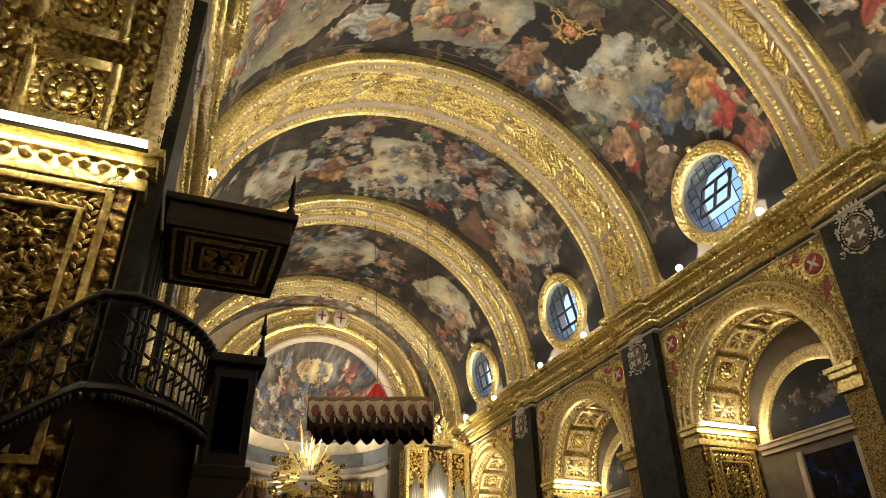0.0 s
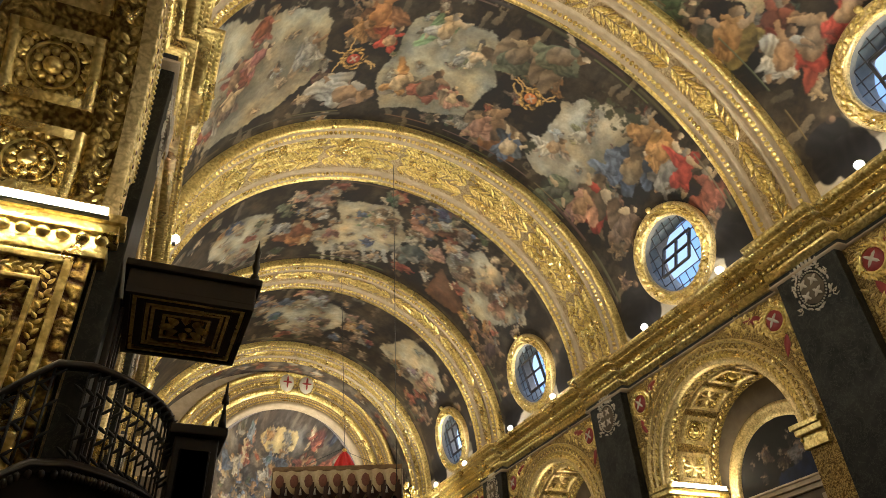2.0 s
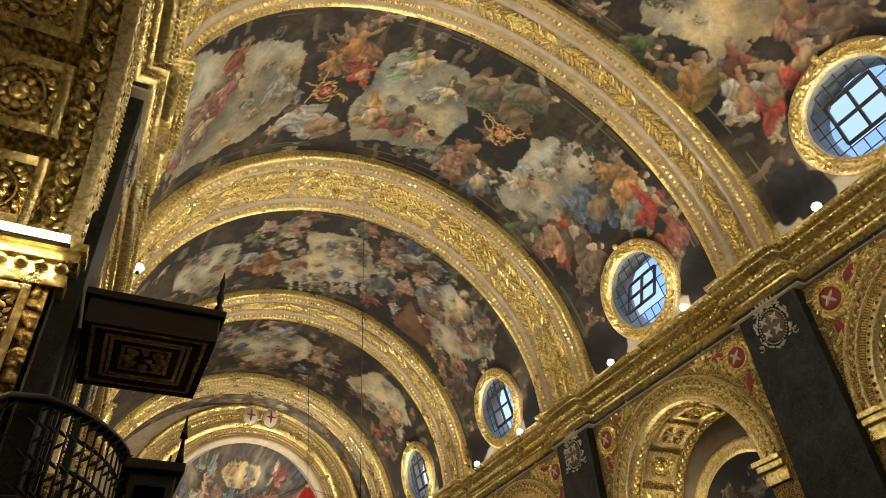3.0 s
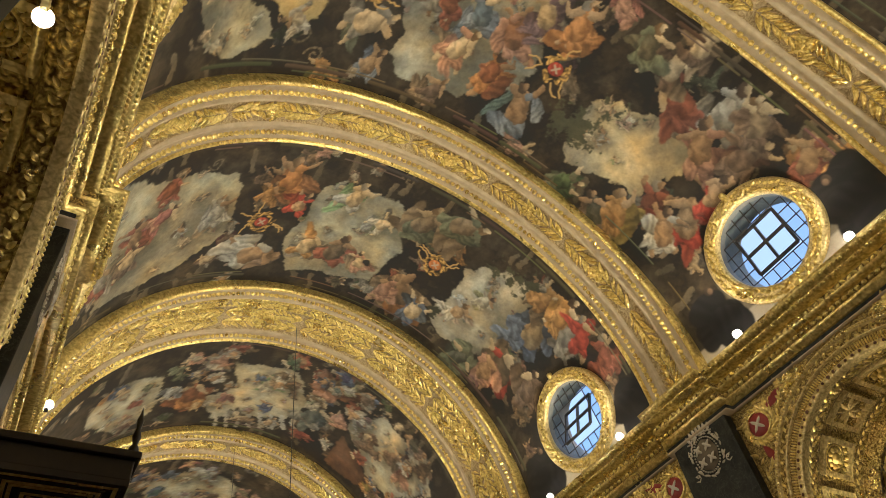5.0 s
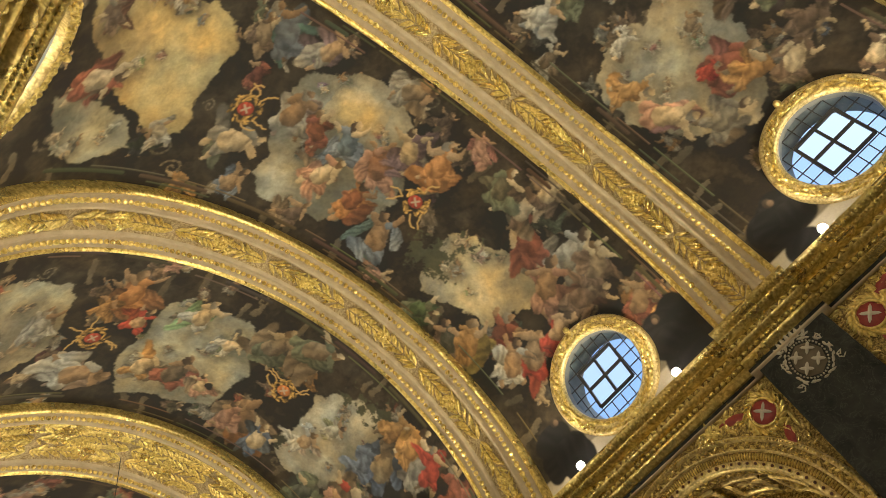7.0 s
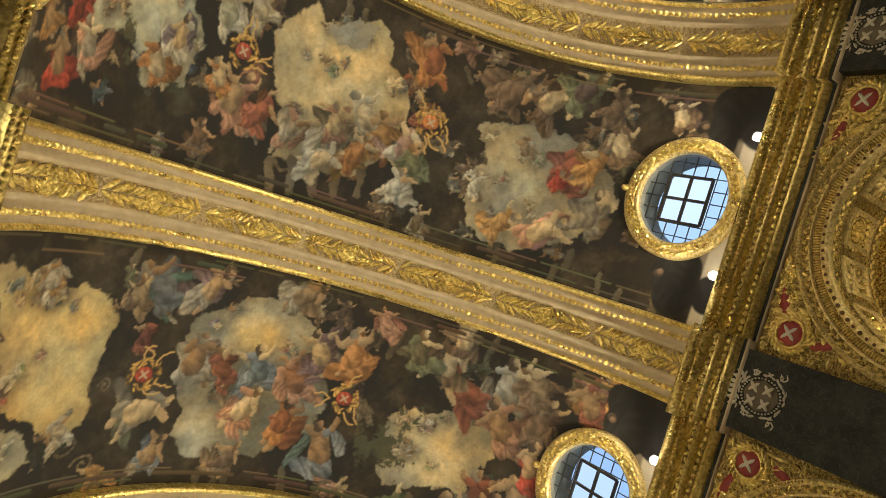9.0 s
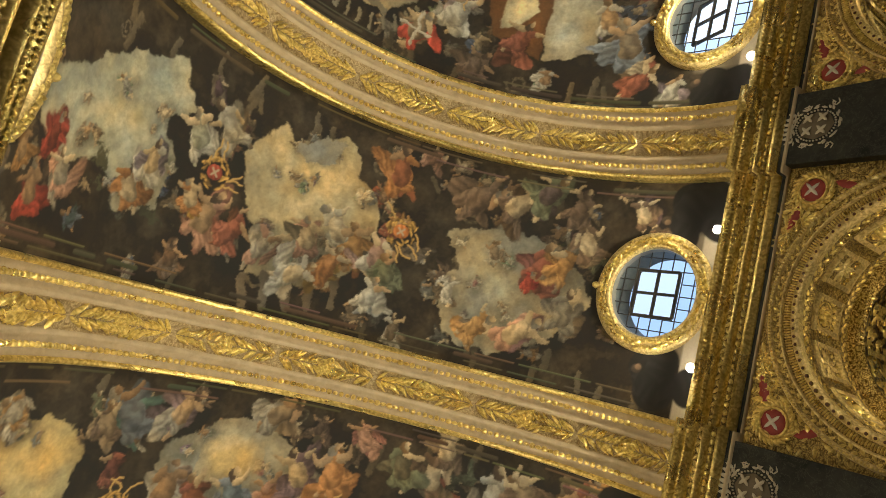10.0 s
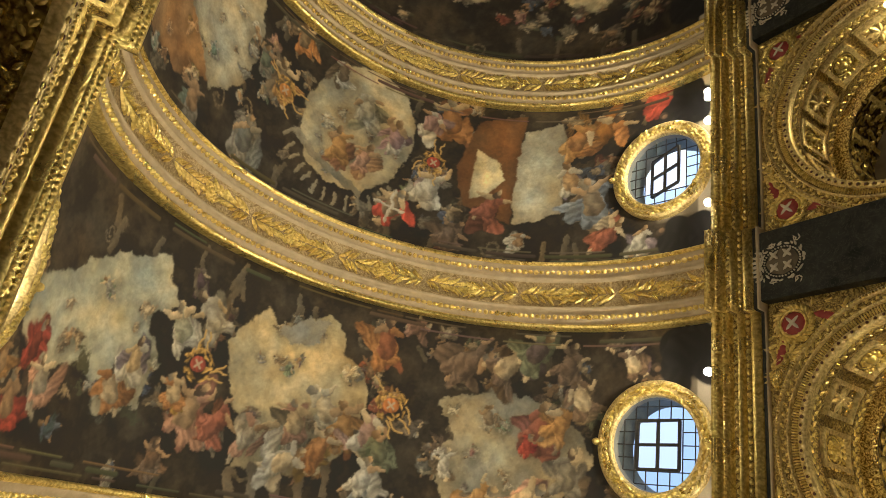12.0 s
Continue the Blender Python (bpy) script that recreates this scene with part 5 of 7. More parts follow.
        part("acanthus", scatter("acanthus", *LEAF, mats), GOLD_PLAIN, th)["kind"] = "stuff"
    # borders of the intrados
    for xo in (0.25, 1.87):
        mats = []
        for a in np.arange(2.0, 179.0, 2.6):
            e = radians(a)
            d, t = np.array([0, math.cos(e), math.sin(e)]), np.array([0, -math.sin(e), math.cos(e)])
            q = 0.6 if int(a / 2.6) % 2 else -0.6
            xa = t * 0.8 + np.array([q, 0, 0])
            mats.append(frame_at(np.array([side * (WALL_X + xo), yc, SPRING_Z]) + d * (R + 0.03), xa, np.cross(-d, xa), -d, (0.16, 0.11, 0.10)))
        part("scroll_border", scatter("scroll_border", *LEAF, mats), GOLD_PLAIN, th)["kind"] = "stuff"
    # piers under the springing
    for s in (-1, 1):
        y = yc + s * R
        bm = bmesh.new()
        box(bm, *sorted((side * (WALL_X + 0.05), side * (WALL_X + 2.0))), *sorted((y, y + s * 0.3)), 0, SPRING_Z - 0.45)
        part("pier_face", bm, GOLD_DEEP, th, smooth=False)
        bm = bmesh.new()
        for z0, z1, pj in ((-0.62, -0.45, 0.05), (-0.30, -0.16, 0.12), (-0.16, -0.04, 0.18)):
            box(bm, *sorted((side * (WALL_X - 0.04 - pj), side * (WALL_X + 2.05))), *sorted((y - s * pj, y + s * 0.62)), SPRING_Z + z0, SPRING_Z + z1, 0.015)
        box(bm, *sorted((side * (WALL_X - 0.04), side * (WALL_X + 2.02))), *sorted((y - s * 0.04, y + s * 0.6)), SPRING_Z - 0.45, SPRING_Z - 0.3)
        part("impost", bm, GOLD_PLAIN, th, smooth=False)
        mats = []
        for q in np.arange(0.0, 2.0, 0.21):
            mats.append(frame_at((side * (WALL_X + q), y - s * 0.045, SPRING_Z - 0.375), (side, 0, 0), (0, 0, 1), (0, -s, 0), (0.085, 0.075, 0.09)))
        part("egg_row", scatter("egg_row", *DOME, mats), GOLD_PLAIN, th)
    return th


def pilaster(side, y):
    th = thing("pilaster", "dark green marble pilaster with a carved pale coat of arms", "pilaster", "pilasters", "structure")
    bm = bmesh.new()
    box(bm, *sorted((side * (WALL_X - 0.26), side * (WALL_X + 0.1))), y - 0.86, y + 0.86, 0.0, 10.12, 0.02)
    part("shaft", bm, MARBLE, th, smooth=False)
    # coat of arms: oval shield, crown and scrolls
    o = np.array([side * (WALL_X - 0.27), y, 9.55])
    out, up, al = np.array([-side, 0, 0]), np.array([0, 0, 1]), np.array([0, 1, 0])
    part("shield", scatter("shield", *DOME, [frame_at(o, al, up, out, (0.33, 0.40, 0.07))]), SHADOW_STONE, th)
    mats = [frame_at(o + al * 0.36 * math.cos(k * 0.1745) + up * 0.43 * math.sin(k * 0.1745), al, up, out, (0.022, 0.022, 0.04)) for k in range(36)]
    part("bead_ring", scatter("bead_ring", *DOME, mats), PALE, th)
    rng = random.Random(int(y * 10) + side)
    mats = []
    for k in range(34):
        b_ = 2 * math.pi * k / 34 + rng.uniform(-0.06, 0.06)
        d = al * math.cos(b_) * 0.44 + up * math.sin(b_) * 0.50
        dd = d / np.linalg.norm(d)
        xa = dd * rng.uniform(-0.2, 0.5) + np.cross(out, dd) * rng.choice((-0.9, 0.9))
        mats.append(frame_at(o + d, xa, np.cross(out, xa), out, (rng.uniform(0.10, 0.17), 0.075, 0.09)))
    for k in range(7):
        xa = up + al * (k - 3) * 0.12
        mats.append(frame_at(o + up * (0.58 - 0.012 * (k - 3) ** 2) + al * (k - 3) * 0.10, xa, np.cross(out, xa), out, (0.20, 0.11, 0.11)))
    for k in range(9):
        mats.append(frame_at(o + up * (0.55 - 0.006 * (k - 4) ** 2) + al * (k - 4.5) * 0.09, al, np.cross(out, al), out, (0.11, 0.06, 0.09)))
    # fluttering ribbons
    for s in (-1, 1):
        for h0, reach in ((0.25, 0.34), (-0.30, 0.40)):
            p = o + al * s * 0.42 + up * h0
            for k in range(6):
                xa = al * s * math.cos(k * 1.5 + h0) + up * (0.9 * math.sin(k * 1.5 + h0) - 0.45)
                xa = xa / np.linalg.norm(xa)
                mats.append(frame_at(p, xa, np.cross(out, xa), out, (0.11, 0.04, 0.05)))
                p = p + xa * reach * 0.22
    part("scrollwork", scatter("scrollwork", *LEAF, mats), PALE, th)
    mats = [frame_at(o + out * 0.085 + al * dx + up * dz, (al + up * q) / 1.414, np.cross(out, al + up * q) / 1.414, out, (0.15, 0.042, 0.03)) for dx, dz in ((-0.15, 0.15), (0.15, 0.15), (-0.15, -0.17), (0.15, -0.17)) for q in (-1, 1)]
    part("cross", scatter("cross", *DOME, mats), PALE, th)
    return th


for side in (1, -1):
    for i in range(len(RIBS) - 1):
        arch_wall(side, RIBS[i], RIBS[i + 1], "wall_%s_%d" % ("east" if side > 0 else "west", i + 1))
        side_arch(side, RIBS[i], RIBS[i + 1])
    for q in RIBS:
        pilaster(side, q)
    bm = bmesh.new()
    box(bm, *sorted((side * 10.9, side * 11.2)), Y_BACK, Y_APSE, 0, 11.0)
    tagged(part("wall_chapel_%s" % ("east" if side > 0 else "west"), bm, SHADOW_STONE, smooth=False), "dim brown stone back wall of the chapels", "wall", kind="structure")
    bm = bmesh.new()
    box(bm, *sorted((side * 7.55, side * 11.2)), Y_BACK, Y_APSE, 10.45, 10.85)
    tagged(part("ceiling_chapel_%s" % ("east" if side > 0 else "west"), bm, SHADOW_STONE, smooth=False), "dim stone ceiling above the side chapels", "ceiling", kind="structure")
    # unseen slab added to keep sky light from leaking in behind the cornice
    bm = bmesh.new()
    box(bm, *sorted((side * 7.42, side * 11.2)), Y_BACK, Y_APSE, 10.17, 11.6)
    tagged(part("wall_above_chapels", bm, SHADOW_STONE, smooth=False), "unseen slab above the side chapels that blocks sky light", "wall", kind="structure")
    for k, q in enumerate(RIBS):
        bm = bmesh.new()
        box(bm, *sorted((side * 9.4, side * 10.95)), q - 0.35, q + 0.35, 0, 10.45)
        tagged(part("wall_between_chapels", bm, SHADOW_STONE, smooth=False), "stone wall between two side chapels", "wall", kind="structure")

bm = bmesh.new()
box(bm, -11.5, 11.5, Y_BACK - 1, Y_APSE + 14, -0.2, 0.0)
tagged(part("floor", bm, FLOOR_MARBLE, smooth=False), "inlaid coloured marble floor of the nave", "floor", kind="structure")
bm = bmesh.new()
box(bm, -11.5, 11.5, Y_BACK - 0.6, Y_BACK, -0.2, 20.0)
tagged(part("wall_south", bm, SHADOW_STONE, smooth=False), "plain stone entrance wall closing the nave", "wall", kind="structure")
A, Y = np.meshgrid(np.linspace(-3.6, 183.6, 420), np.linspace(Y_BACK, RIBS[0] - 0.9, 120), indexing="ij")
me = grid_mesh("ceiling_entrance", on_vault(A, Y))
c = begin(A, Y, Y_BACK, RIBS[0] - 0.9, 41)
c.sky(9.0, -20.0, 2.2, 1.6, 0.2, HAZE, GLOOM)
c.sky(4.2, -19.5, 1.2, 1.3, 0.2, CREAM, HAZE)
c.crowd(5.0, -19.0, 2.5, 2.0, 30, 0.7, ALL)
c.brush()
col = finish(c, Y_BACK, RIBS[0] - 0.9, -19.5)
me.color_attributes.new("fresco", "FLOAT_COLOR", "POINT").data.foreach_set("color", np.concatenate([col, np.ones(col.shape[:2] + (1,))], -1).astype(np.float32).ravel())
part("ceiling_entrance", me, FRESCO)
tagged(bpy.data.objects["ceiling_entrance"], "dim end bay of the vault above the entrance", "ceiling", kind="structure")


# ---------------------------------------------------------------- round windows
GLASS, nt, b = material("window_glass")
b.inputs["Base Color"].default_value = (0.42, 0.58, 0.74, 1)
b.inputs["Roughness"].default_value = 0.12
b.inputs["Transmission Weight"].default_value = 1.0
b.inputs["IOR"].default_value = 1.05
LEAD = stone("dark_lead", (0.02, 0.02, 0.022), (0.04, 0.04, 0.045), 8, 0.5)
REVEAL = stone("window_reveal", (0.15, 0.16, 0.165), (0.25, 0.25, 0.24), 3, 0.7)


def round_window(side, y, swing=8):
    th = thing("round_window", "round leaded window in a gilded carved wreath frame, casement ajar", "window", "round windows", "structure")
    x = 7.0
    centre = Matrix.Translation((side * x, y, WINDOW_Z))
    th.matrix_basis = centre @ Matrix.Rotation(radians(-12.9 * side), 4, "Y") @ Matrix.Scale(0.955, 4) @ centre.inverted()
    ang = np.radians(np.linspace(0, 360, 73))[:-1]

    def ring(name, prof, mat):
        pr = np.array(prof)
        pts = np.stack([np.broadcast_to(side * (x + pr[None, :, 0]), (72, len(pr))), y + np.cos(ang)[:, None] * pr[None, :, 1], WINDOW_Z + np.sin(ang)[:, None] * pr[None, :, 1]], -1)
        return part(name, grid_mesh(name, pts, closed_u=True, flip=side > 0), mat, th)

    ring("frame", [(0.40, 1.64), (0.0, 1.64), (-0.07, 1.58), (-0.03, 1.48), (-0.02, 1.30), (-0.06, 1.26), (-0.02, 1.21), (0.10, GLASS_R)], PALE_GOLD)
    ring("reveal", [(0.10, GLASS_R), (1.0, GLASS_R - 0.04)], REVEAL)
    mats = []
    rng = random.Random(int(y * 7) + side)
    for k in range(58):
        e = 2 * math.pi * k / 58
        d = np.array([0, math.cos(e), math.sin(e)])
        t = np.array([0, -math.sin(e), math.cos(e)])
        out = np.array([-side, 0, 0])
        for rr in (1.33, 1.48):
            xa = t * 0.8 + d * rng.uniform(-0.5, 0.5)
            mats.append(frame_at((side * (x - 0.02), y + d[1] * rr, WINDOW_Z + d[2] * rr), xa, np.cross(out, xa), out, (0.25, 0.20, 0.24)))
    part("wreath", scatter("wreath", *LEAF, mats), GOLD_PLAIN, th)
    mats = [frame_at((side * (x - 0.03), y, WINDOW_Z + 1.66), (0, 1, 0), (0, 0, side), (-side, 0, 0), (0.10, 0.12, 0.14)), frame_at((side * (x - 0.03), y, WINDOW_Z - 1.42), (0, 1, 0), (0, 0, side), (-side, 0, 0), (0.16, 0.2, 0.12))]
    part("keystone", scatter("keystone", *DOME, mats), GOLD_PLAIN, th)
    # glazing bars with a casement in the middle
    xg = x + 0.26
    bm = bmesh.new()
    for k in range(-3, 4):
        c = k * 0.33
        half = math.sqrt(max(0, 1.18 ** 2 - c * c))
        for lo, hi in ((-half, half),) if abs(k) > 1 else ((-half, -0.66), (0.66, half)):
            box(bm, *sorted((side * (xg - 0.012), side * (xg + 0.012))), y + c - 0.013, y + c + 0.013, WINDOW_Z + lo, WINDOW_Z + hi)
            box(bm, *sorted((side * (xg - 0.011), side * (xg + 0.011))), y + lo, y + hi, WINDOW_Z + c - 0.013, WINDOW_Z + c + 0.013)
    part("glazing_bars", bm, LEAD, th, smooth=False)
    bm = bmesh.new()
    for c in (-0.62, 0.0, 0.62):
        w = 0.036
        box(bm, -w, w, c - w, c + w, -0.62, 0.62)
        box(bm, -w + 0.003, w - 0.003, -0.62, 0.62, c - w, c + w)
    bmesh.ops.transform(bm, verts=bm.verts, matrix=Matrix.Translation((side * (xg - 0.03), y, WINDOW_Z)) @ Matrix.Rotation(radians(swing * side), 4, "Y"))
    part("casement", bm, LEAD, th, "dark metal casement", smooth=False)
    bm = bmesh.new()
    ring_out = [bm.verts.new((1.18 * math.cos(2 * math.pi * k / 48), 1.18 * math.sin(2 * math.pi * k / 48), 0)) for k in range(48)]
    ring_in = [bm.verts.new((0.66 * (1 if math.cos(2 * math.pi * k / 48) > 0 else -1) * min(1, abs(math.cos(2 * math.pi * k / 48)) * 1.414), 0.66 * (1 if math.sin(2 * math.pi * k / 48) > 0 else -1) * min(1, abs(math.sin(2 * math.pi * k / 48)) * 1.414), 0)) for k in range(48)]
    for k in range(48):
        bm.faces.new((ring_out[k - 1], ring_out[k], ring_in[k], ring_in[k - 1]))
    bmesh.ops.transform(bm, verts=bm.verts, matrix=Matrix.Translation((side * (xg + 0.02), y, WINDOW_Z)) @ Matrix.Rotation(radians(90), 4, "Y"))
    p = part("pane", bm, GLASS, th, smooth=False)
    p.visible_shadow = False
    return th




# ---------------------------------------------------------------- flood lamps on the cornice
BULB, nt, b = material("lamp_glass")
b.inputs["Emission Color"].default_value = (1.0, 0.93, 0.82, 1)
b.inputs["Emission Strength"].default_value = 24.0
IRON = stone("black_iron", (0.01, 0.01, 0.01), (0.03, 0.03, 0.03), 9, 0.5)


def flood_lamp(side, y, watts, reach=6.90):
    x, z = side * reach, 11.19
    th = thing("flood_lamp", "small bright flood lamp standing on the gilded cornice", "lamp", "cornice lamps", at=pose(x, y, z))
    bm = bmesh.new()
    bmesh.ops.create_cone(bm, cap_ends=True, segments=16, radius1=0.05, radius2=0.08, depth=0.10)
    bmesh.ops.transform(bm, verts=bm.verts, matrix=Matrix.Translation((side * 0.08, 0, 0.13)) @ Matrix.Rotation(radians(-75 * side), 4, "Y"))
    part("housing", bm, IRON, th)
    bm = bmesh.new()
    box(bm, -0.05, 0.05, -0.05, 0.05, 0.0, 0.08, 0.01)
    part("bracket", bm, IRON, th, smooth=False)
    bm = bmesh.new()
    bmesh.ops.create_uvsphere(bm, u_segments=14, v_segments=8, radius=0.105)
    bmesh.ops.transform(bm, verts=bm.verts, matrix=Matrix.Translation((side * -0.02, 0, 0.16)))
    part("bulb", bm, BULB, th)
    lamp(x - side * 0.17, y, z + 0.22, watts, target=(-side * 0.5, y, 17.5), cone=165)


for side in (1, -1):
    for k, y in enumerate(WINDOW_Y):
        round_window(side, y, swing=(25, 6, 8, 30, 0, 0)[k])
        for s in (-1, 1):
            flood_lamp(side, y + s * 1.65 + 0.07, 680 if side > 0 else 440, 6.90 if side > 0 else 6.72 if (k == 3 and s > 0) else 7.08)
for y in (-12.05, -13.0):
    flood_lamp(1, y, 150)
flood_lamp(1, -20.5, 400)
flood_lamp(-1, -20.5, 400, 7.08)


# ---------------------------------------------------------------- strip lights on the imposts
STRIP, nt, b = material("strip_light_glass")
b.inputs["Emission Color"].default_value = (1.0, 0.90, 0.66, 1)
b.inputs["Emission Strength"].default_value = 4.0


def strip_light(side, yc, s, watts):
    R = arch_radius(side)
    y, z = yc + s * (R - 0.21), SPRING_Z - 0.13
    th = thing("strip_light", "bright strip light lying on the arch impost", "lamp", "impost lights", at=pose(side * (WALL_X + 0.95), y, z))
    bm = bmesh.new()
    box(bm, -0.95, 0.95, -0.035, 0.035, 0.0, 0.13, 0.02)
    part("tube", bm, STRIP, th, smooth=False)
    bm = bmesh.new()
    box(bm, -0.98, 0.98, -0.04, 0.06, -0.02, 0.0)
    part("tray", bm, IRON, th, smooth=False)
    d = bpy.data.lights.new("strip", "AREA")
    d.energy, d.color, d.shape, d.size, d.size_y = (0.2 if side > 0 else 0.028) * watts, (1.0, 0.86, 0.56), "RECTANGLE", 1.7, 0.1
    ob = new("strip_glow", d)
    ob.matrix_world = look((side * (WALL_X + 0.95), y - s * 0.08, z + 0.10), (side * (WALL_X + 0.9), y - s * 0.5, z + 1.2))
    d = bpy.data.lights.new("strip_down", "AREA")
    d.energy, d.color, d.shape, d.size, d.size_y = (0.12 if side > 0 else 0.12) * watts, (1.0, 0.84, 0.52), "RECTANGLE", 1.7, 0.06
    ob = new("strip_glow", d)
    ob.matrix_world = look((side * (WALL_X + 0.95), y - s * 0.10, z - 0.06), (side * (WALL_X + 0.95), y + s * 0.25, z - 1.0))


for i in range(1, 6):
    strip_light(1, (RIBS[i] + RIBS[i + 1]) / 2, 1, 75)
strip_light(1, (RIBS[0] + RIBS[1]) / 2, -1, 60)
strip_light(1, (RIBS[1] + RIBS[2]) / 2, -1, 50)
strip_light(-1, (RIBS[2] + RIBS[3]) / 2, 1, 70)
strip_light(-1, (RIBS[1] + RIBS[2]) / 2, -1, 40)
# a bracket flood lamp on the near jamb of the left arch
th = thing("bracket_lamp", "bright flood lamp on a bracket beside the gilded arch", "lamp", at=pose(-7.33, 2.30, 6.74))
bm = bmesh.new()
bmesh.ops.create_uvsphere(bm, u_segments=14, v_segments=8, radius=0.075)
part("bulb", bm, BULB, th)
bm = bmesh.new()
box(bm, -0.03, 0.03, -0.50, -0.06, -0.03, 0.02, 0.01)
part("bracket", bm, GOLD_PLAIN, th, smooth=False)
lamp(-7.5, 2.55, 6.74, 13, colour=(1.0, 0.80, 0.45), target=(-8.4, 7.1, 6.0), cone=62)


# ---------------------------------------------------------------- carved panels under the imposts, spandrel crests, chapels
CRIMSON = stone("crimson_paint", (0.22, 0.02, 0.02), (0.32, 0.04, 0.03), 8, 0.55)
IVORY = stone("ivory_paint", (0.5, 0.45, 0.36), (0.62, 0.57, 0.47), 8, 0.55)


def relief_panel(side, yc, s):
    """A pier panel thick with carved gilt foliage inside a moulded frame."""
    R = arch_radius(side)
    y = yc + s * R
    out, al, up = np.array([0, -s, 0]), np.array([1.0, 0, 0]), np.array([0, 0, 1.0])
    th = thing("relief_panel", "gilded panel of deep carved foliage on a chapel pier", "relief", "pier reliefs", "structure")
    x0, x1, z0, z1 = 0.32, 1.78, 3.2, SPRING_Z - 0.75
    bm = bmesh.new()
    for a, c, e, f in ((x0, x1, z1, z1 + 0.09), (x0, x1, z0 - 0.09, z0), (x0 - 0.09, x0, z0 - 0.09, z1 + 0.09), (x1, x1 + 0.09, z0 - 0.09, z1 + 0.09)):
        box(bm, *sorted((side * (WALL_X + a), side * (WALL_X + c))), *sorted((y - s * 0.05, y + s * 0.02)), e, f, 0.012)
    part("panel_frame", bm, GOLD_PLAIN, th, smooth=False)
    rng = random.Random(int(yc * 3) + side + s)
    bm = bmesh.new()
    for a, c, e, f in ((x0 + 0.24, x1 - 0.24, z1 - 0.30, z1 - 0.24), (x0 + 0.18, x0 + 0.24, z0, z1 - 0.24), (x1 - 0.24, x1 - 0.18, z0, z1 - 0.24)):
        box(bm, *sorted((side * (WALL_X + a), side * (WALL_X + c))), *sorted((y - s * 0.06, y + s * 0.02)), e, f, 0.012)
    part("inner_frame", bm, GOLD_PLAIN, th, smooth=False)
    mats = []
    for k in range(44):
        zz = z0 + 0.10 + (z1 - z0 - 0.2) * k / 44
        for xx in (x0 + 0.09, x1 - 0.09):
            xa = up * 0.8 + al * (0.6 if k % 2 else -0.6)
            mats.append(frame_at((side * (WALL_X + xx), y - s * 0.005, zz), xa, np.cross(out, xa), out, (0.10, 0.065, 0.06)))
    for k in range(22):
        xa = al * 0.8 + up * (0.6 if k % 2 else -0.6)
        mats.append(frame_at((side * (WALL_X + x0 + 0.1 + (x1 - x0 - 0.2) * k / 22), y - s * 0.005, z1 - 0.12), xa, np.cross(out, xa), out, (0.10, 0.065, 0.06)))
    part("border_scrolls", scatter("border_scrolls", *LEAF, mats), GOLD_PLAIN, th)["kind"] = "stuff"
    mats = []
    for k in range(420):
        o = np.array([side * (WALL_X + rng.uniform(x0 + 0.32, x1 - 0.32)), y - s * 0.01, rng.uniform(z0 + 0.1, z1 - 0.36)])
        t = rng.uniform(0, 6.28)
        xa = al * math.cos(t) + up * math.sin(t)
        n = rng.uniform(0.06, 0.19)
        mats.append(frame_at(o, xa, np.cross(out, xa), out, (n, n * 0.55, n * rng.uniform(0.4, 0.9))))
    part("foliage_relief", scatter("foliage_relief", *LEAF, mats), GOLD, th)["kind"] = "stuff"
    mats = [frame_at((side * (WALL_X + rng.uniform(x0 + 0.35, x1 - 0.35)), y, rng.uniform(z0 + 0.1, z1 - 0.4)), al, up, out, (rng.uniform(0.03, 0.07),) * 2 + (rng.uniform(0.05, 0.1),)) for k in range(26)]
    part("boss_relief", scatter("boss_relief", *DOME, mats), GOLD_PLAIN, th)
    return th


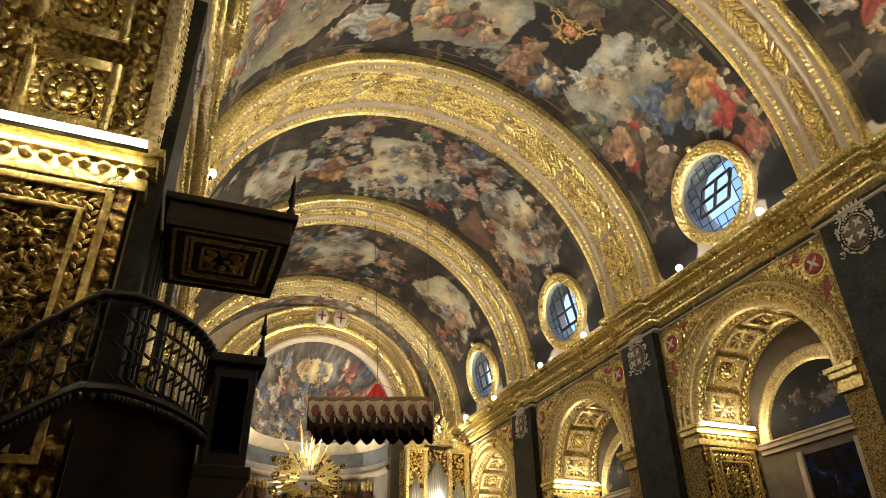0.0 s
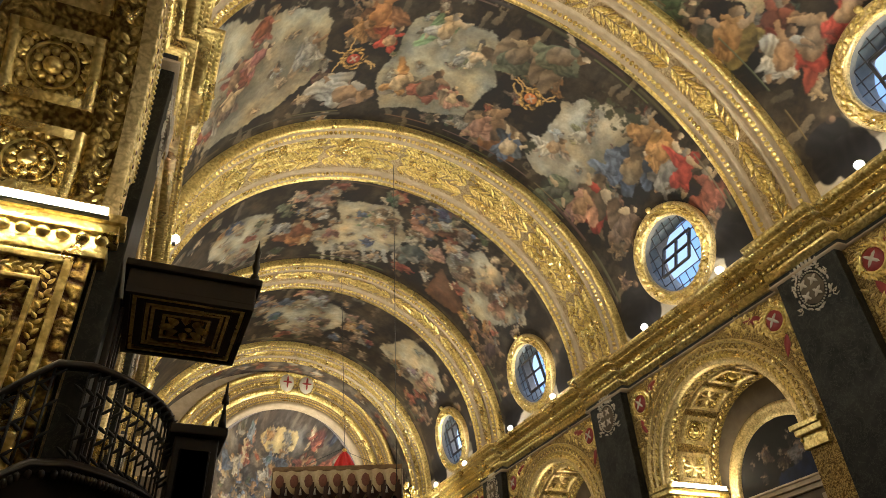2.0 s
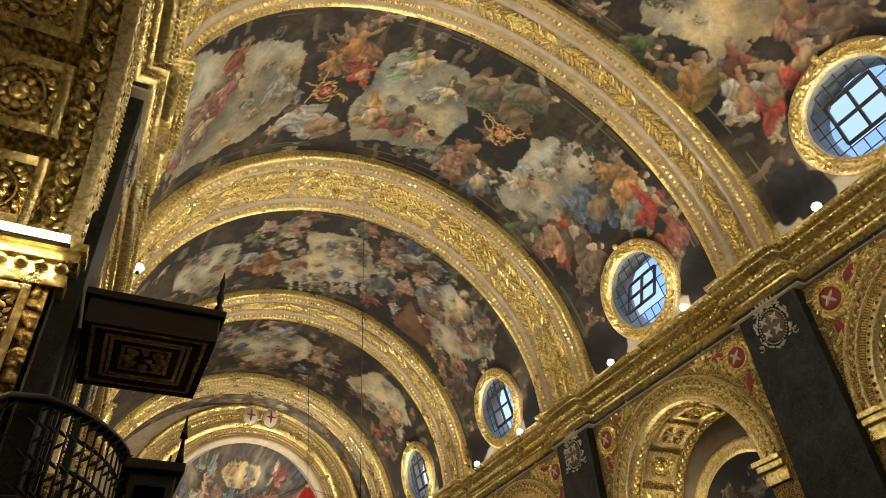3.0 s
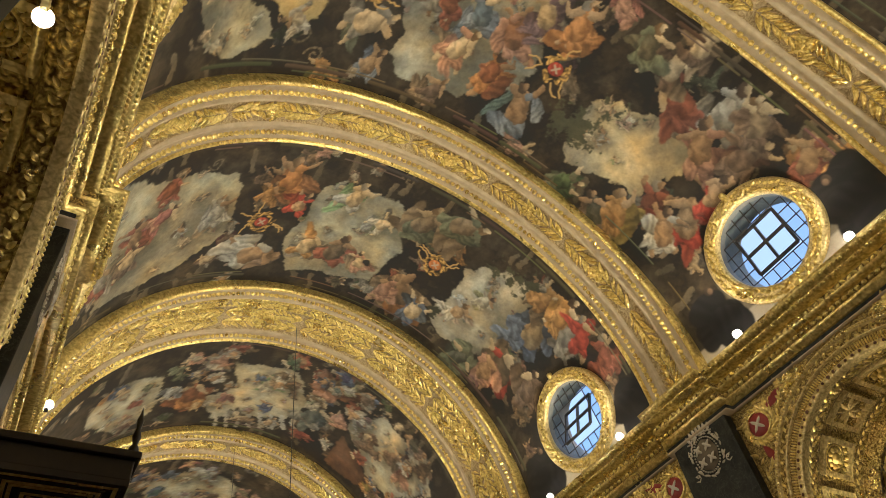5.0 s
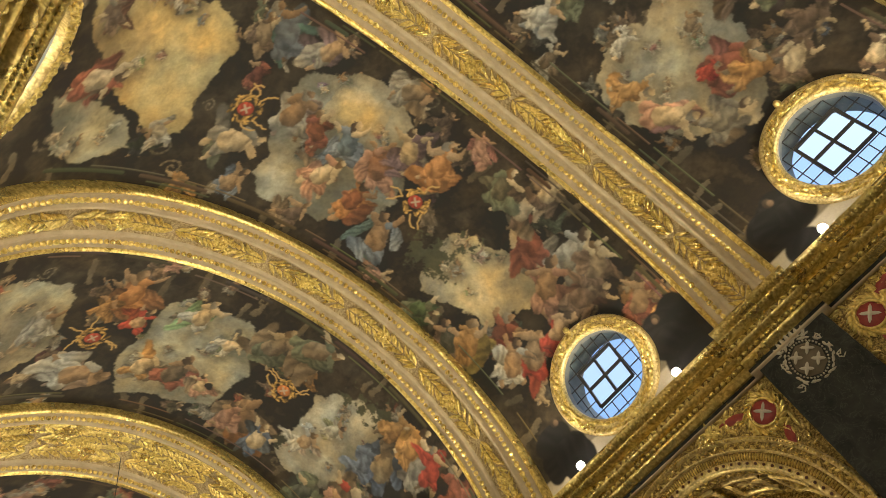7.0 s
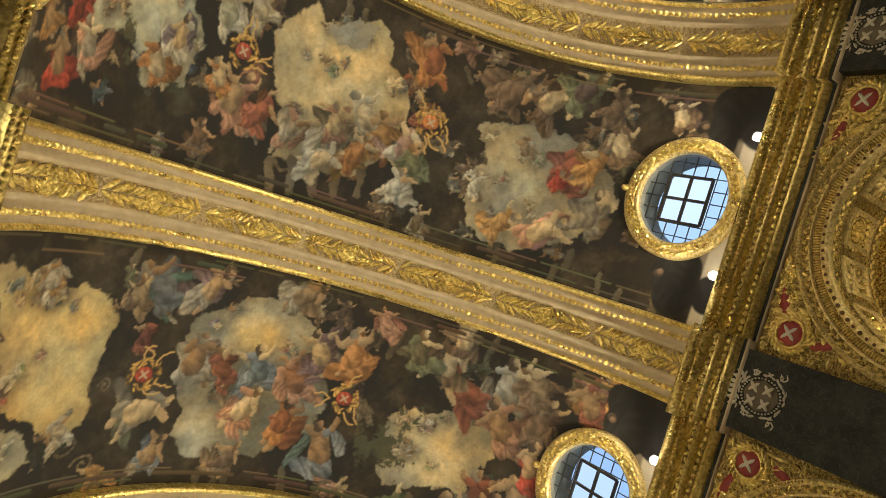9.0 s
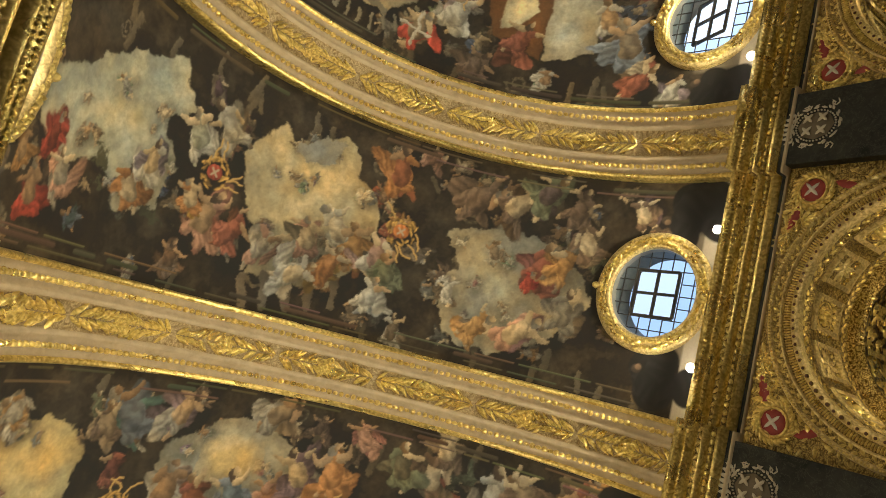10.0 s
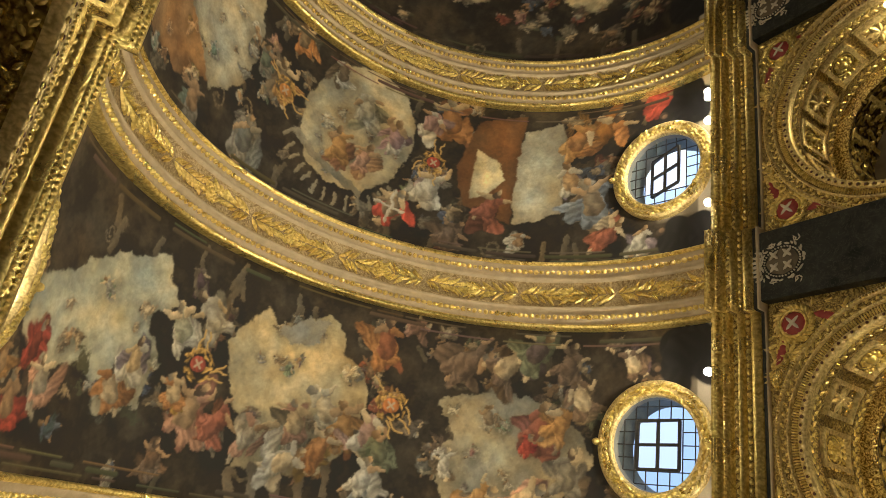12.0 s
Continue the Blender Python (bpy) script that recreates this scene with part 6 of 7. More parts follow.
def spandrel(side, y, s):
    """Gilt scrolls and a crimson shield with a pale cross between an arch and the pilaster."""
    th = thing("spandrel_crest", "gilded scroll spandrel with a crimson shield and pale cross", "crest", "spandrel crests", "structure")
    out, al, up = np.array([-side, 0, 0]), np.array([0, float(s), 0]), np.array([0, 0, 1.0])
    o = np.array([side * (WALL_X - 0.02), y + s * 1.42, 9.5])
    part("shield", scatter("shield", *DOME, [frame_at(o, al, up, out, (0.27, 0.30, 0.08))]), CRIMSON, th)
    mats = [frame_at(o + out * 0.07, (al + up * q) / 1.41, np.cross(out, al + up * q) / 1.41, out, (0.21, 0.045, 0.03)) for q in (-1, 1)]
    part("cross", scatter("cross", *DOME, mats), IVORY, th)
    part("shield_rim", grid_mesh("shield_rim", ring_on(o + out * 0.02, al, up, out, 0.30, 0.035), closed_u=True, closed_v=True), GOLD_PLAIN, th)
    rng = random.Random(int(y * 5) + s + side)
    mats = []
    for k in range(22):
        a = 6.283 * k / 22
        d = al * math.cos(a) + up * math.sin(a)
        xa = d * 0.4 + np.cross(out, d) * 0.9
        mats.append(frame_at(o + d * 0.34, xa, np.cross(out, xa), out, (0.24, 0.14, 0.15)))
    for k in range(120):
        u = rng.uniform(0, 1.9)
        w = rng.uniform(0, 1)
        p = np.array([side * (WALL_X - 0.005), y + s * (0.98 + u), 10.05 - w * (2.6 * max(0.0, 1 - u / 1.75) ** 1.7 + 0.12)])
        yy, zz = p[1] - (y + s * 4.0), p[2] - SPRING_Z
        if math.hypot(yy, zz) < arch_radius(side) + 0.66:
            continue
        t = rng.uniform(0, 6.28)
        xa = al * math.cos(t) + up * math.sin(t)
        n = rng.uniform(0.12, 0.26)
        mats.append(frame_at(p, xa, np.cross(out, xa), out, (n, n * 0.5, n * 0.55)))
    part("scrollwork", scatter("scrollwork", *LEAF, mats), GOLD_PLAIN, th)
    xa = al * 0.85 + up * 0.3
    mats = [frame_at(np.array([side * (WALL_X - 0.01), y + s * 1.72, 9.72]), xa, np.cross(out, xa), out, (0.75, 0.30, 0.12)), frame_at(np.array([side * (WALL_X - 0.01), y + s * 1.25, 9.05]), up * -0.9 + al * 0.3, np.cross(out, up * -0.9 + al * 0.3), out, (0.6, 0.24, 0.12))]
    part("banner", scatter("banner", *LEAF, mats), CRIMSON, th)
    return th


LUNETTE, nt, b = material("dark_lunette_painting")
n1 = node(nt, "TexNoise", Scale=1.6, Detail=7.0, Roughness=0.6, Distortion=1.5)
nt.links.new(position(nt), n1.inputs["Vector"])
nt.links.new(ramp(nt, n1.outputs["Fac"], [(0.40, (0.003, 0.002, 0.0015)), (0.50, (0.006, 0.004, 0.003)), (0.56, (0.004, 0.009, 0.04)), (0.66, (0.004, 0.014, 0.06)), (0.71, (0.16, 0.12, 0.09))]), b.inputs["Base Color"])
b.inputs["Roughness"].default_value = 0.7
b.inputs["Specular IOR Level"].default_value = 0.1


def chapel_end(side, yc, name):
    """The end wall of a chapel: a dark lunette painting in a moulded ring over a gilt cornice and panels."""
    th = thing("chapel_altar_wall", "chapel end wall with a dark lunette painting and gilt mouldings", "chapel wall", "chapel walls", "structure")
    X = side * (WALL_X + 2.06)
    bm = bmesh.new()
    box(bm, *sorted((X, X + side * 0.2)), yc - 3.2, yc + 3.2, 0, 10.4)
    part("wall", bm, SHADOW_STONE, th, smooth=False)
    U, W = np.meshgrid(np.linspace(-1.78, 1.78, 120), np.linspace(0, 1.78, 64), indexing="ij")
    pull = np.minimum(1.0, 1.78 / np.maximum(np.hypot(U, W), 1e-6))
    pts = np.stack([np.full(U.shape, X - side * 0.01), yc + U * pull, 6.45 + W * pull], -1)
    c = Canvas(np.degrees(U / VAULT_R), W, int(yc))
    c.ground((0.004, 0.003, 0.002), (0.016, 0.010, 0.006))
    c.crowd(0.5, 0.8, 1.2, 0.5, 9, 0.55, [(0.045, 0.025, 0.013), (0.03, 0.02, 0.013), (0.06, 0.022, 0.013)])
    c.opening([(-1.6, -0.2), (0.6, -0.2), (0.2, 0.35), (-0.5, 0.55), (-1.5, 0.75)], (0.012, 0.05, 0.17), (0.006, 0.02, 0.07), 0.12)
    c.form(-0.35, 0.75, 0.85, (0.26, 0.23, 0.18), 2.6)
    c.form(0.5, 0.9, 0.6, (0.07, 0.035, 0.022), 1.2)
    c.brush()
    c.c *= np.array((0.62, 0.60, 0.70))
    me = grid_mesh("painting", pts, flip=side > 0)
    me.color_attributes.new("fresco", "FLOAT_COLOR", "POINT").data.foreach_set("color", np.concatenate([np.clip(c.c, 0.002, 0.6), np.ones(U.shape + (1,))], -1).astype(np.float32).ravel())
    part("painting", me, FRESCO, th, "dark lunette painting with a deep blue area", smooth=False)
    arc_sweep("ring", [(2.06, 2.2), (1.98, 2.16), (1.98, 2.05), (2.02, 1.98), (1.97, 1.90), (2.0, 1.80), (2.06, 1.76)], side, yc, PALE_GOLD, th, z=6.45)
    bm = bmesh.new()
    for z0, z1, pj in ((6.15, 6.28, 0.10), (6.28, 6.40, 0.18), (6.40, 6.46, 0.22)):
        box(bm, *sorted((X, X - side * pj)), yc - 2.2, yc + 2.2, z0, z1, 0.012)
    part("ledge", bm, LIME, th, smooth=False)
    bm = bmesh.new()
    box(bm, *sorted((X - side * 0.012, X)), yc - 0.75, yc + 0.85, 1.0, 5.9)
    part("altar_picture", bm, LUNETTE, th, smooth=False)
    bm = bmesh.new()
    for a, c in ((-0.95, -0.77), (0.87, 1.05)):
        box(bm, *sorted((X - side * 0.09, X)), yc + a, yc + c, 1.0, 6.0, 0.02)
    part("picture_frame", bm, LIME, th, smooth=False)
    return th


def chapel_vault(side, yc):
    """A deeper chapel with a ribbed gilt vault beyond the arch."""
    th = thing("chapel_vault", "deep side chapel vault covered with gilt carving", "vault", "chapel vaults", "structure")
    R = arch_radius(side)
    arc_sweep("front_ring", [(2.0, R), (2.0, R - 0.30), (2.06, R - 0.34)], side, yc, GOLD_FINE, th)
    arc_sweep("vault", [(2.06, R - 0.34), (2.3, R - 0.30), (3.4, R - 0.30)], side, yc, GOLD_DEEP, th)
    for a in range(15, 180, 30):
        arc_sweep("vault_rib", [(2.1, R - 0.38), (2.12, R - 0.42), (3.4, R - 0.42)], side, yc, GOLD_PLAIN, th, a - 2, a + 2, 4)
    rng = random.Random(int(yc * 2))
    mats = []
    for k in range(170):
        e = radians(rng.uniform(8, 172))
        d, t = np.array([0, math.cos(e), math.sin(e)]), np.array([0, -math.sin(e), math.cos(e)])
        q = rng.uniform(0, 6.28)
        xa = t * math.cos(q) + np.array([1.0, 0, 0]) * math.sin(q)
        n = rng.uniform(0.15, 0.32)
        mats.append(frame_at(np.array([side * (WALL_X + rng.uniform(2.2, 3.35)), yc, SPRING_Z]) + d * (R - 0.30), xa, np.cross(-d, xa), -d, (n, n * 0.7, n * 0.6)))
    part("foliage_relief", scatter("foliage_relief", *LEAF, mats), GOLD_PLAIN, th)["kind"] = "stuff"
    bm = bmesh.new()
    box(bm, *sorted((side * (WALL_X + 3.4), side * (WALL_X + 3.5))), yc - 3.2, yc + 3.2, 0, 10.4)
    part("end_wall", bm, SHADOW_STONE, th, smooth=False)


for side in (1, -1):
    for i in range(len(RIBS) - 1):
        yc = (RIBS[i] + RIBS[i + 1]) / 2
        if i < 3:
            chapel_vault(side, yc)
        else:
            chapel_end(side, yc, "chapel")
        for s in (-1, 1):
            if i > 0:
                relief_panel(side, yc, s)
            spandrel(side, RIBS[i] if s > 0 else RIBS[i + 1], s)


# ---------------------------------------------------------------- the apse
AX, AY, AZ, AR = 0.58, 35.8, 12.5, 4.3


def apse_paint(U, V, warm):
    """Clouded painting for the apse: warm glow above, figures as soft touches."""
    A = np.degrees(U / VAULT_R)
    c = Canvas(A, V, 31)
    c.ground((0.07, 0.055, 0.045), (0.24, 0.21, 0.17))
    s0, s1, y0, y1 = U.min(), U.max(), V.min(), V.max()
    sm, ym = (s0 + s1) / 2, (y0 + y1) / 2
    if warm:
        c.crowd(sm, ym * 0.85, (s1 - s0) * 0.46, (y1 - y0) * 0.42, 80, 0.75, [RED, BLUE, WHITE, PINK, GREY[4], GREEN, BROWN, WHITE])
        c.sky(sm + 0.1, y0 + 0.80 * (y1 - y0), 1.1, 0.42, 0, (0.60, 0.48, 0.26), (0.40, 0.28, 0.13), 0.35)
        c.crowd(sm + 0.1, y0 + 0.72 * (y1 - y0), 2.0, 0.7, 10, 1.0, [SLATE, RED, GREY[4], OCHRE])
        c.crowd(sm, y0 + 0.4 * (y1 - y0), 3.2, 1.0, 16, 1.2, [SLATE, RED, WHITE, BLUE, BROWN])
        c.form(sm + 0.3, y0 + 0.60 * (y1 - y0), 1.2, (0.07, 0.08, 0.10))
    else:
        c.crowd(sm, ym, (s1 - s0) * 0.5, (y1 - y0) * 0.45, 70, 1.1, [RED, BROWN, WHITE, BROWN, OCHRE])
    c.brush()
    return c.soften()


def coloured(me, col):
    lay = me.color_attributes.new("fresco", "FLOAT_COLOR", "POINT")
    lay.data.foreach_set("color", np.concatenate([col, np.ones(col.shape[:2] + (1,))], -1).astype(np.float32).ravel())
    return me


ang, ys = np.linspace(-3.4, 183.4, 220), np.linspace(RIBS[-1] + 0.9, AY, 40)
A, Y = np.meshgrid(ang, ys, indexing="ij")
me = coloured(grid_mesh("chancel", on_vault(A, Y)), apse_paint(np.radians(A) * VAULT_R, Y, False))
tagged(part("ceiling_chancel", me, FRESCO), "frescoed strip of vault before the apse arch", "ceiling", kind="structure")

n = 64
th = np.linspace(0, math.pi, n)
pts = np.array([[(AX + AR * math.cos(t), AY, AZ + AR * math.sin(t)), (7.6 * math.cos(t), AY, 11.0 + 8.0 * math.sin(t))] for t in th])
ob = part("wall_apse", grid_mesh("wall_apse", pts), LIME, smooth=False)
tagged(ob, "limestone wall round the apse arch", "wall", kind="structure")
arch = thing("apse_arch", "broad limestone apse arch with gilded bead mouldings", "arch", kind="structure")


def apse_ring(name, prof, mat, z=AZ, a0=0, a1=180):
    ang = np.radians(np.linspace(a0, a1, 80))
    pr = np.array(prof)
    pts = np.stack([AX + np.cos(ang)[:, None] * pr[None, :, 1], np.broadcast_to(AY + pr[None, :, 0], (80, len(pr))), z + np.sin(ang)[:, None] * pr[None, :, 1]], -1)
    return part(name, grid_mesh(name, pts, flip=True), mat, arch)


apse_ring("outer_moulding", [(0, 6.3), (-0.25, 6.28), (-0.3, 6.15), (-0.22, 6.05), (-0.12, 6.0)], GOLD_PLAIN)
apse_ring("stone_band", [(-0.12, 6.0), (-0.12, 5.35), (-0.2, 5.3)], LIME)
apse_ring("inner_moulding", [(-0.2, 5.3), (-0.25, 5.2), (-0.15, 5.05), (-0.05, 5.0)], GOLD_PLAIN)
apse_ring("inner_band", [(-0.05, 5.0), (-0.05, 4.55), (-0.12, 4.5), (-0.12, 4.35), (0.0, AR), (0.5, AR)], LIME)
for rr, step, size in ((5.68, 2.0, 0.12), (4.78, 1.7, 0.075), (5.18, 1.2, 0.05), (5.48, 1.1, 0.05), (5.88, 1.1, 0.05), (4.62, 1.2, 0.045), (4.92, 1.2, 0.045)):
    mats = []
    for a in np.arange(1, 179, step):
        e = radians(a)
        d, t = np.array([math.cos(e), 0, math.sin(e)]), np.array([-math.sin(e), 0, math.cos(e)])
        mats.append(frame_at(np.array([AX, AY - (0.12 if rr > 5.5 else 0.05 if rr < 5 else 0.22), AZ]) + d * rr, t, d, (0, -1, 0), (size, size, size * 0.6)))
    part("bead_row", scatter("bead_row", *DOME, mats), GOLD_PLAIN, arch)["kind"] = "stuff"

# conch
XX, ZZ = np.meshgrid(np.linspace(-AR, AR, 260), np.linspace(0, AR, 150), indexing="ij")
rr = np.hypot(XX, ZZ)
pull = np.where(rr > AR, AR / np.maximum(rr, 1e-6), 1.0)
px, pz = XX * pull, ZZ * pull
pts = np.stack([AX + px, AY + 0.45 + 0.95 * np.sqrt(np.maximum(AR ** 2 - px ** 2 - pz ** 2, 0)), AZ - 0.72 + pz * (AR + 0.72) / AR], -1)
mid = 0.25 * (rr[:-1, :-1] + rr[1:, :-1] + rr[1:, 1:] + rr[:-1, 1:])
me = coloured(grid_mesh("conch", pts, keep=mid < AR + 0.05), apse_paint(XX, ZZ, True))
tagged(part("ceiling_apse", me, FRESCO), "frescoed half dome of the apse with glowing clouds", "ceiling", kind="structure")
# drum below with its cornice
u = np.linspace(-0.05, math.pi + 0.05, 80)


def drum(name, prof, mat, parent):
    pr = np.array(prof)
    pts = np.stack([AX + np.cos(u)[:, None] * pr[None, :, 0], AY + 0.45 + 0.95 * np.sin(u)[:, None] * pr[None, :, 0], np.broadcast_to(pr[None, :, 1] + np.where(pr[None, :, 1] > 5, 0.2, 0.0), (80, len(pr)))], -1)
    return part(name, grid_mesh(name, pts), mat, parent)


dr = thing("apse_drum", "curved apse wall with pale marble panels and a moulded cornice", "wall", kind="structure")
drum("wall", [(4.25, 0.0), (4.25, 10.6)], stone("grey_pink_marble", (0.22, 0.18, 0.15), (0.38, 0.33, 0.27), 1.2, 0.5), dr)
drum("frieze", [(4.2, 10.3), (4.1, 10.35), (4.1, 11.0), (4.0, 11.05)], stone("grey_frieze", (0.10, 0.11, 0.11), (0.2, 0.2, 0.19), 2, 0.45), dr)
drum("cornice", [(4.0, 11.05), (3.85, 11.1), (3.8, 11.25), (3.6, 11.35), (3.55, 11.55), (3.45, 11.62), (4.4, 11.66)], LIME, dr)
drum("string_course", [(4.25, 9.6), (4.05, 9.65), (4.0, 9.8), (4.1, 9.9), (4.25, 9.95)], LIME, dr)
PORPHYRY = stone("red_brown_marble", (0.13, 0.05, 0.035), (0.26, 0.13, 0.09), 2.5, 0.35)
for a in (28, 44, 58, 122, 136, 152):
    e = radians(a)
    x, y = AX + 3.95 * math.cos(e), AY + 0.45 + 0.95 * 3.95 * math.sin(e)
    col = thing("column", "fluted red-brown marble column with a gilded capital", "column", "apse columns", "structure", at=pose(x, y, 0))
    bm = bmesh.new()
    bmesh.ops.create_cone(bm, cap_ends=True, segments=18, radius1=0.30, radius2=0.26, depth=9.0)
    bmesh.ops.translate(bm, verts=bm.verts, vec=(0, 0, 4.5))
    for q in bm.verts:
        k = math.atan2(q.co.y, q.co.x)
        q.co.x *= 1 + 0.03 * math.cos(9 * k)
        q.co.y *= 1 + 0.03 * math.cos(9 * k)
    part("shaft", bm, PORPHYRY, col)
    mats = [frame_at((0.24 * math.cos(k * 0.785), 0.24 * math.sin(k * 0.785), 9.0 + 0.22 * r), (0, 0, 1), (-math.sin(k * 0.785), math.cos(k * 0.785), 0), (math.cos(k * 0.785), math.sin(k * 0.785), 0), (0.32, 0.22, 0.3)) for k in range(8) for r in (0, 1)]
    part("capital", scatter("capital", *LEAF, mats), GOLD_PLAIN, col)

# gilded glory of rays with clouds
glory = thing("altar_glory", "gilded sunburst of long rays above carved clouds", "sculpture", at=pose(AX - 0.05, AY + 1.2, 9.2))
rng = random.Random(4)
for k in range(46):
    a = 6.283 * k / 46 + rng.uniform(-0.05, 0.05)
    d = np.array([math.cos(a), 0, math.sin(a)])
    n = rng.uniform(1.0, 2.1) * (1.6 if abs(a - 1.57) < 0.25 else 1)
    part("ray", scatter("ray", *LEAF, [frame_at(d * 0.5, d, np.cross((0, -1, 0), d), (0, -1, 0), (n, 0.24, 0.16))]), GOLD_PLAIN, glory)
mats = [frame_at((rng.uniform(-1.9, 1.9), 0.1 + rng.uniform(-0.1, 0.1), rng.uniform(-1.3, 1.1)), (1, 0, 0), (0, 0, 1), (0, -1, 0), (rng.uniform(0.10, 0.26), rng.uniform(0.08, 0.2), rng.uniform(0.1, 0.25))) for k in range(80)]
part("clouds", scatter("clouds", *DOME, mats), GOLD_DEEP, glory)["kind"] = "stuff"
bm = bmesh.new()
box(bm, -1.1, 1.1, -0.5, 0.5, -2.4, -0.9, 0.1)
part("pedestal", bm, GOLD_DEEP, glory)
bm = bmesh.new()
box(bm, -2.0, 2.0, -0.9, 0.9, -9.2, -2.4, 0.05)
part("altar_base", bm, PORPHYRY, glory, smooth=False)

# cartouche with two oval shields on the apse arch
cart = thing("cartouche", "pair of carved oval shields under a crown on the arch", "crest", at=pose(0.78, AY - 0.32, 18.05))
for dx in (-0.55, 0.55):
    part("shield", scatter("shield", *DOME, [frame_at((dx, 0, 0), (1, 0, 0), (0, 0, 1), (0, -1, 0), (0.42, 0.55, 0.18))]), IVORY, cart)
    mats = [frame_at((dx + 0.46 * math.cos(k * 0.39), 0, 0.6 * math.sin(k * 0.39)), (-math.sin(k * 0.39), 0, math.cos(k * 0.39)), np.cross((0, -1, 0), (-math.sin(k * 0.39), 0, math.cos(k * 0.39))), (0, -1, 0), (0.2, 0.14, 0.16)) for k in range(16)]
    part("shield_frame", scatter("shield_frame", *LEAF, mats), GOLD_PLAIN, cart)
    mats = [frame_at((dx, -0.17, 0), (1, 0, 0), (0, 0, 1), (0, -1, 0), (0.28, 0.06, 0.04)), frame_at((dx, -0.17, 0), (1, 0, 0), (0, 0, 1), (0, -1, 0), (0.06, 0.38, 0.04))]
    part("cross", scatter("cross", *DOME, mats), CRIMSON, cart)
mats = [frame_at(((k - 4) * 0.24, 0, 0.68), (0, 0, 1), (-1, 0, 0), (0, -1, 0), (0.42, 0.3, 0.3)) for k in range(9)]
part("crown", scatter("crown", *LEAF, mats), GOLD_PLAIN, cart)
# added fill lights that brighten the apse; they have no fixtures
for x, y, w in ((-2.3, AY - 0.6, 800), (4.2, AY - 0.6, 800)):
    lamp(x, y, 11.4, w, target=(AX, AY + 3.5, 14.5), cone=130)
lamp(AX, AY - 1.2, 5.0, 2400, target=(AX, AY + 3, 9.5), cone=110)
bm = bmesh.new()
box(bm, -9, 9, AY + 5.2, AY + 5.6, -0.2, 20.5)
tagged(part("wall_north", bm, SHADOW_STONE, smooth=False), "plain outer wall closing the apse", "wall", kind="structure")
for sx in (-1, 1):
    bm = bmesh.new()
    box(bm, *sorted((sx * 4.75, sx * 9.0)), AY - 0.02, AY + 0.5, 0, 12.4)
    tagged(part("wall_apse_side", bm, SHADOW_STONE, smooth=False), "stone pier wall beside the apse", "wall", kind="structure")
    bm = bmesh.new()
    box(bm, *sorted((sx * WALL_X, sx * 9.0)), Y_APSE - 0.2, AY, 0, 12.0)
    tagged(part("wall_chancel", bm, GOLD, smooth=False), "gilded chancel side wall", "wall", kind="structure")


# ---------------------------------------------------------------- hanging canopy
CLOTH = stone("cream_brocade", (0.48, 0.36, 0.19), (0.62, 0.49, 0.29), 12, 0.85)
DARK_CLOTH = stone("dark_brown_velvet", (0.045, 0.022, 0.014), (0.09, 0.045, 0.028), 8, 0.9)
RED_CLOTH = stone("scarlet_cloth", (0.45, 0.01, 0.01), (0.62, 0.03, 0.02), 8, 0.8)
MOTIF = stone("brown_red_motif", (0.14, 0.05, 0.03), (0.22, 0.09, 0.05), 14, 0.85)
can = thing("hanging_canopy", "hanging canopy with scalloped brocade valance and tassels", "canopy", at=pose(0.38, 24.1, 8.2, 0, 0, -20))
W, Dp = 2.25, 1.0


def valance(x0, y0, x1, y1, scallops):
    d = np.array([x1 - x0, y1 - y0]) / math.hypot(x1 - x0, y1 - y0)
    n = np.array([d[1], -d[0]])
    m = scallops * 12 + 1
    for name, top, low, amp, off, mat in (("valance", 1.15, 0.62, 0.28, 0.03, CLOTH), ("under_valance", 0.75, 0.22, 0.24, 0.0, DARK_CLOTH)):
        pts = []
        for k in range(m):
            f = k / (m - 1)
            ph = f * scallops + (0.5 if off == 0 else 0)
            z = low - amp * abs(math.sin(math.pi * ph)) + (amp * 0.3 if off == 0 else 0)
            rip = 0.03 * math.sin(ph * 6.28)
            px, py = x0 + (x1 - x0) * f + n[0] * (off + rip), y0 + (y1 - y0) * f + n[1] * (off + rip)
            pts.append([(px, py, top), (px, py, z), (px - n[0] * 0.02, py - n[1] * 0.02, z), (px - n[0] * 0.02, py - n[1] * 0.02, top)])
        part(name, grid_mesh(name, np.array(pts)), mat, can)
    for k in range(scallops):
        f = (k + 0.5) / scallops
        px, py = x0 + (x1 - x0) * f, y0 + (y1 - y0) * f
        mats = [frame_at((px + n[0] * 0.05, py + n[1] * 0.05, 0.78), (d[0], d[1], 0), (0, 0, 1), (n[0], n[1], 0), (0.16, 0.24, 0.03))]
        part("motif", scatter("motif", *DOME, mats), MOTIF, can)
        g = (k + 1.0) / scallops
        if k < scallops - 1:
            qx, qy = x0 + (x1 - x0) * g, y0 + (y1 - y0) * g
            bm = bmesh.new()
            bmesh.ops.create_cone(bm, cap_ends=True, segments=8, radius1=0.05, radius2=0.015, depth=0.22)
            bmesh.ops.translate(bm, verts=bm.verts, vec=(qx + n[0] * 0.05, qy + n[1] * 0.05, 0.42))
            part("tassel", bm, IVORY, can)


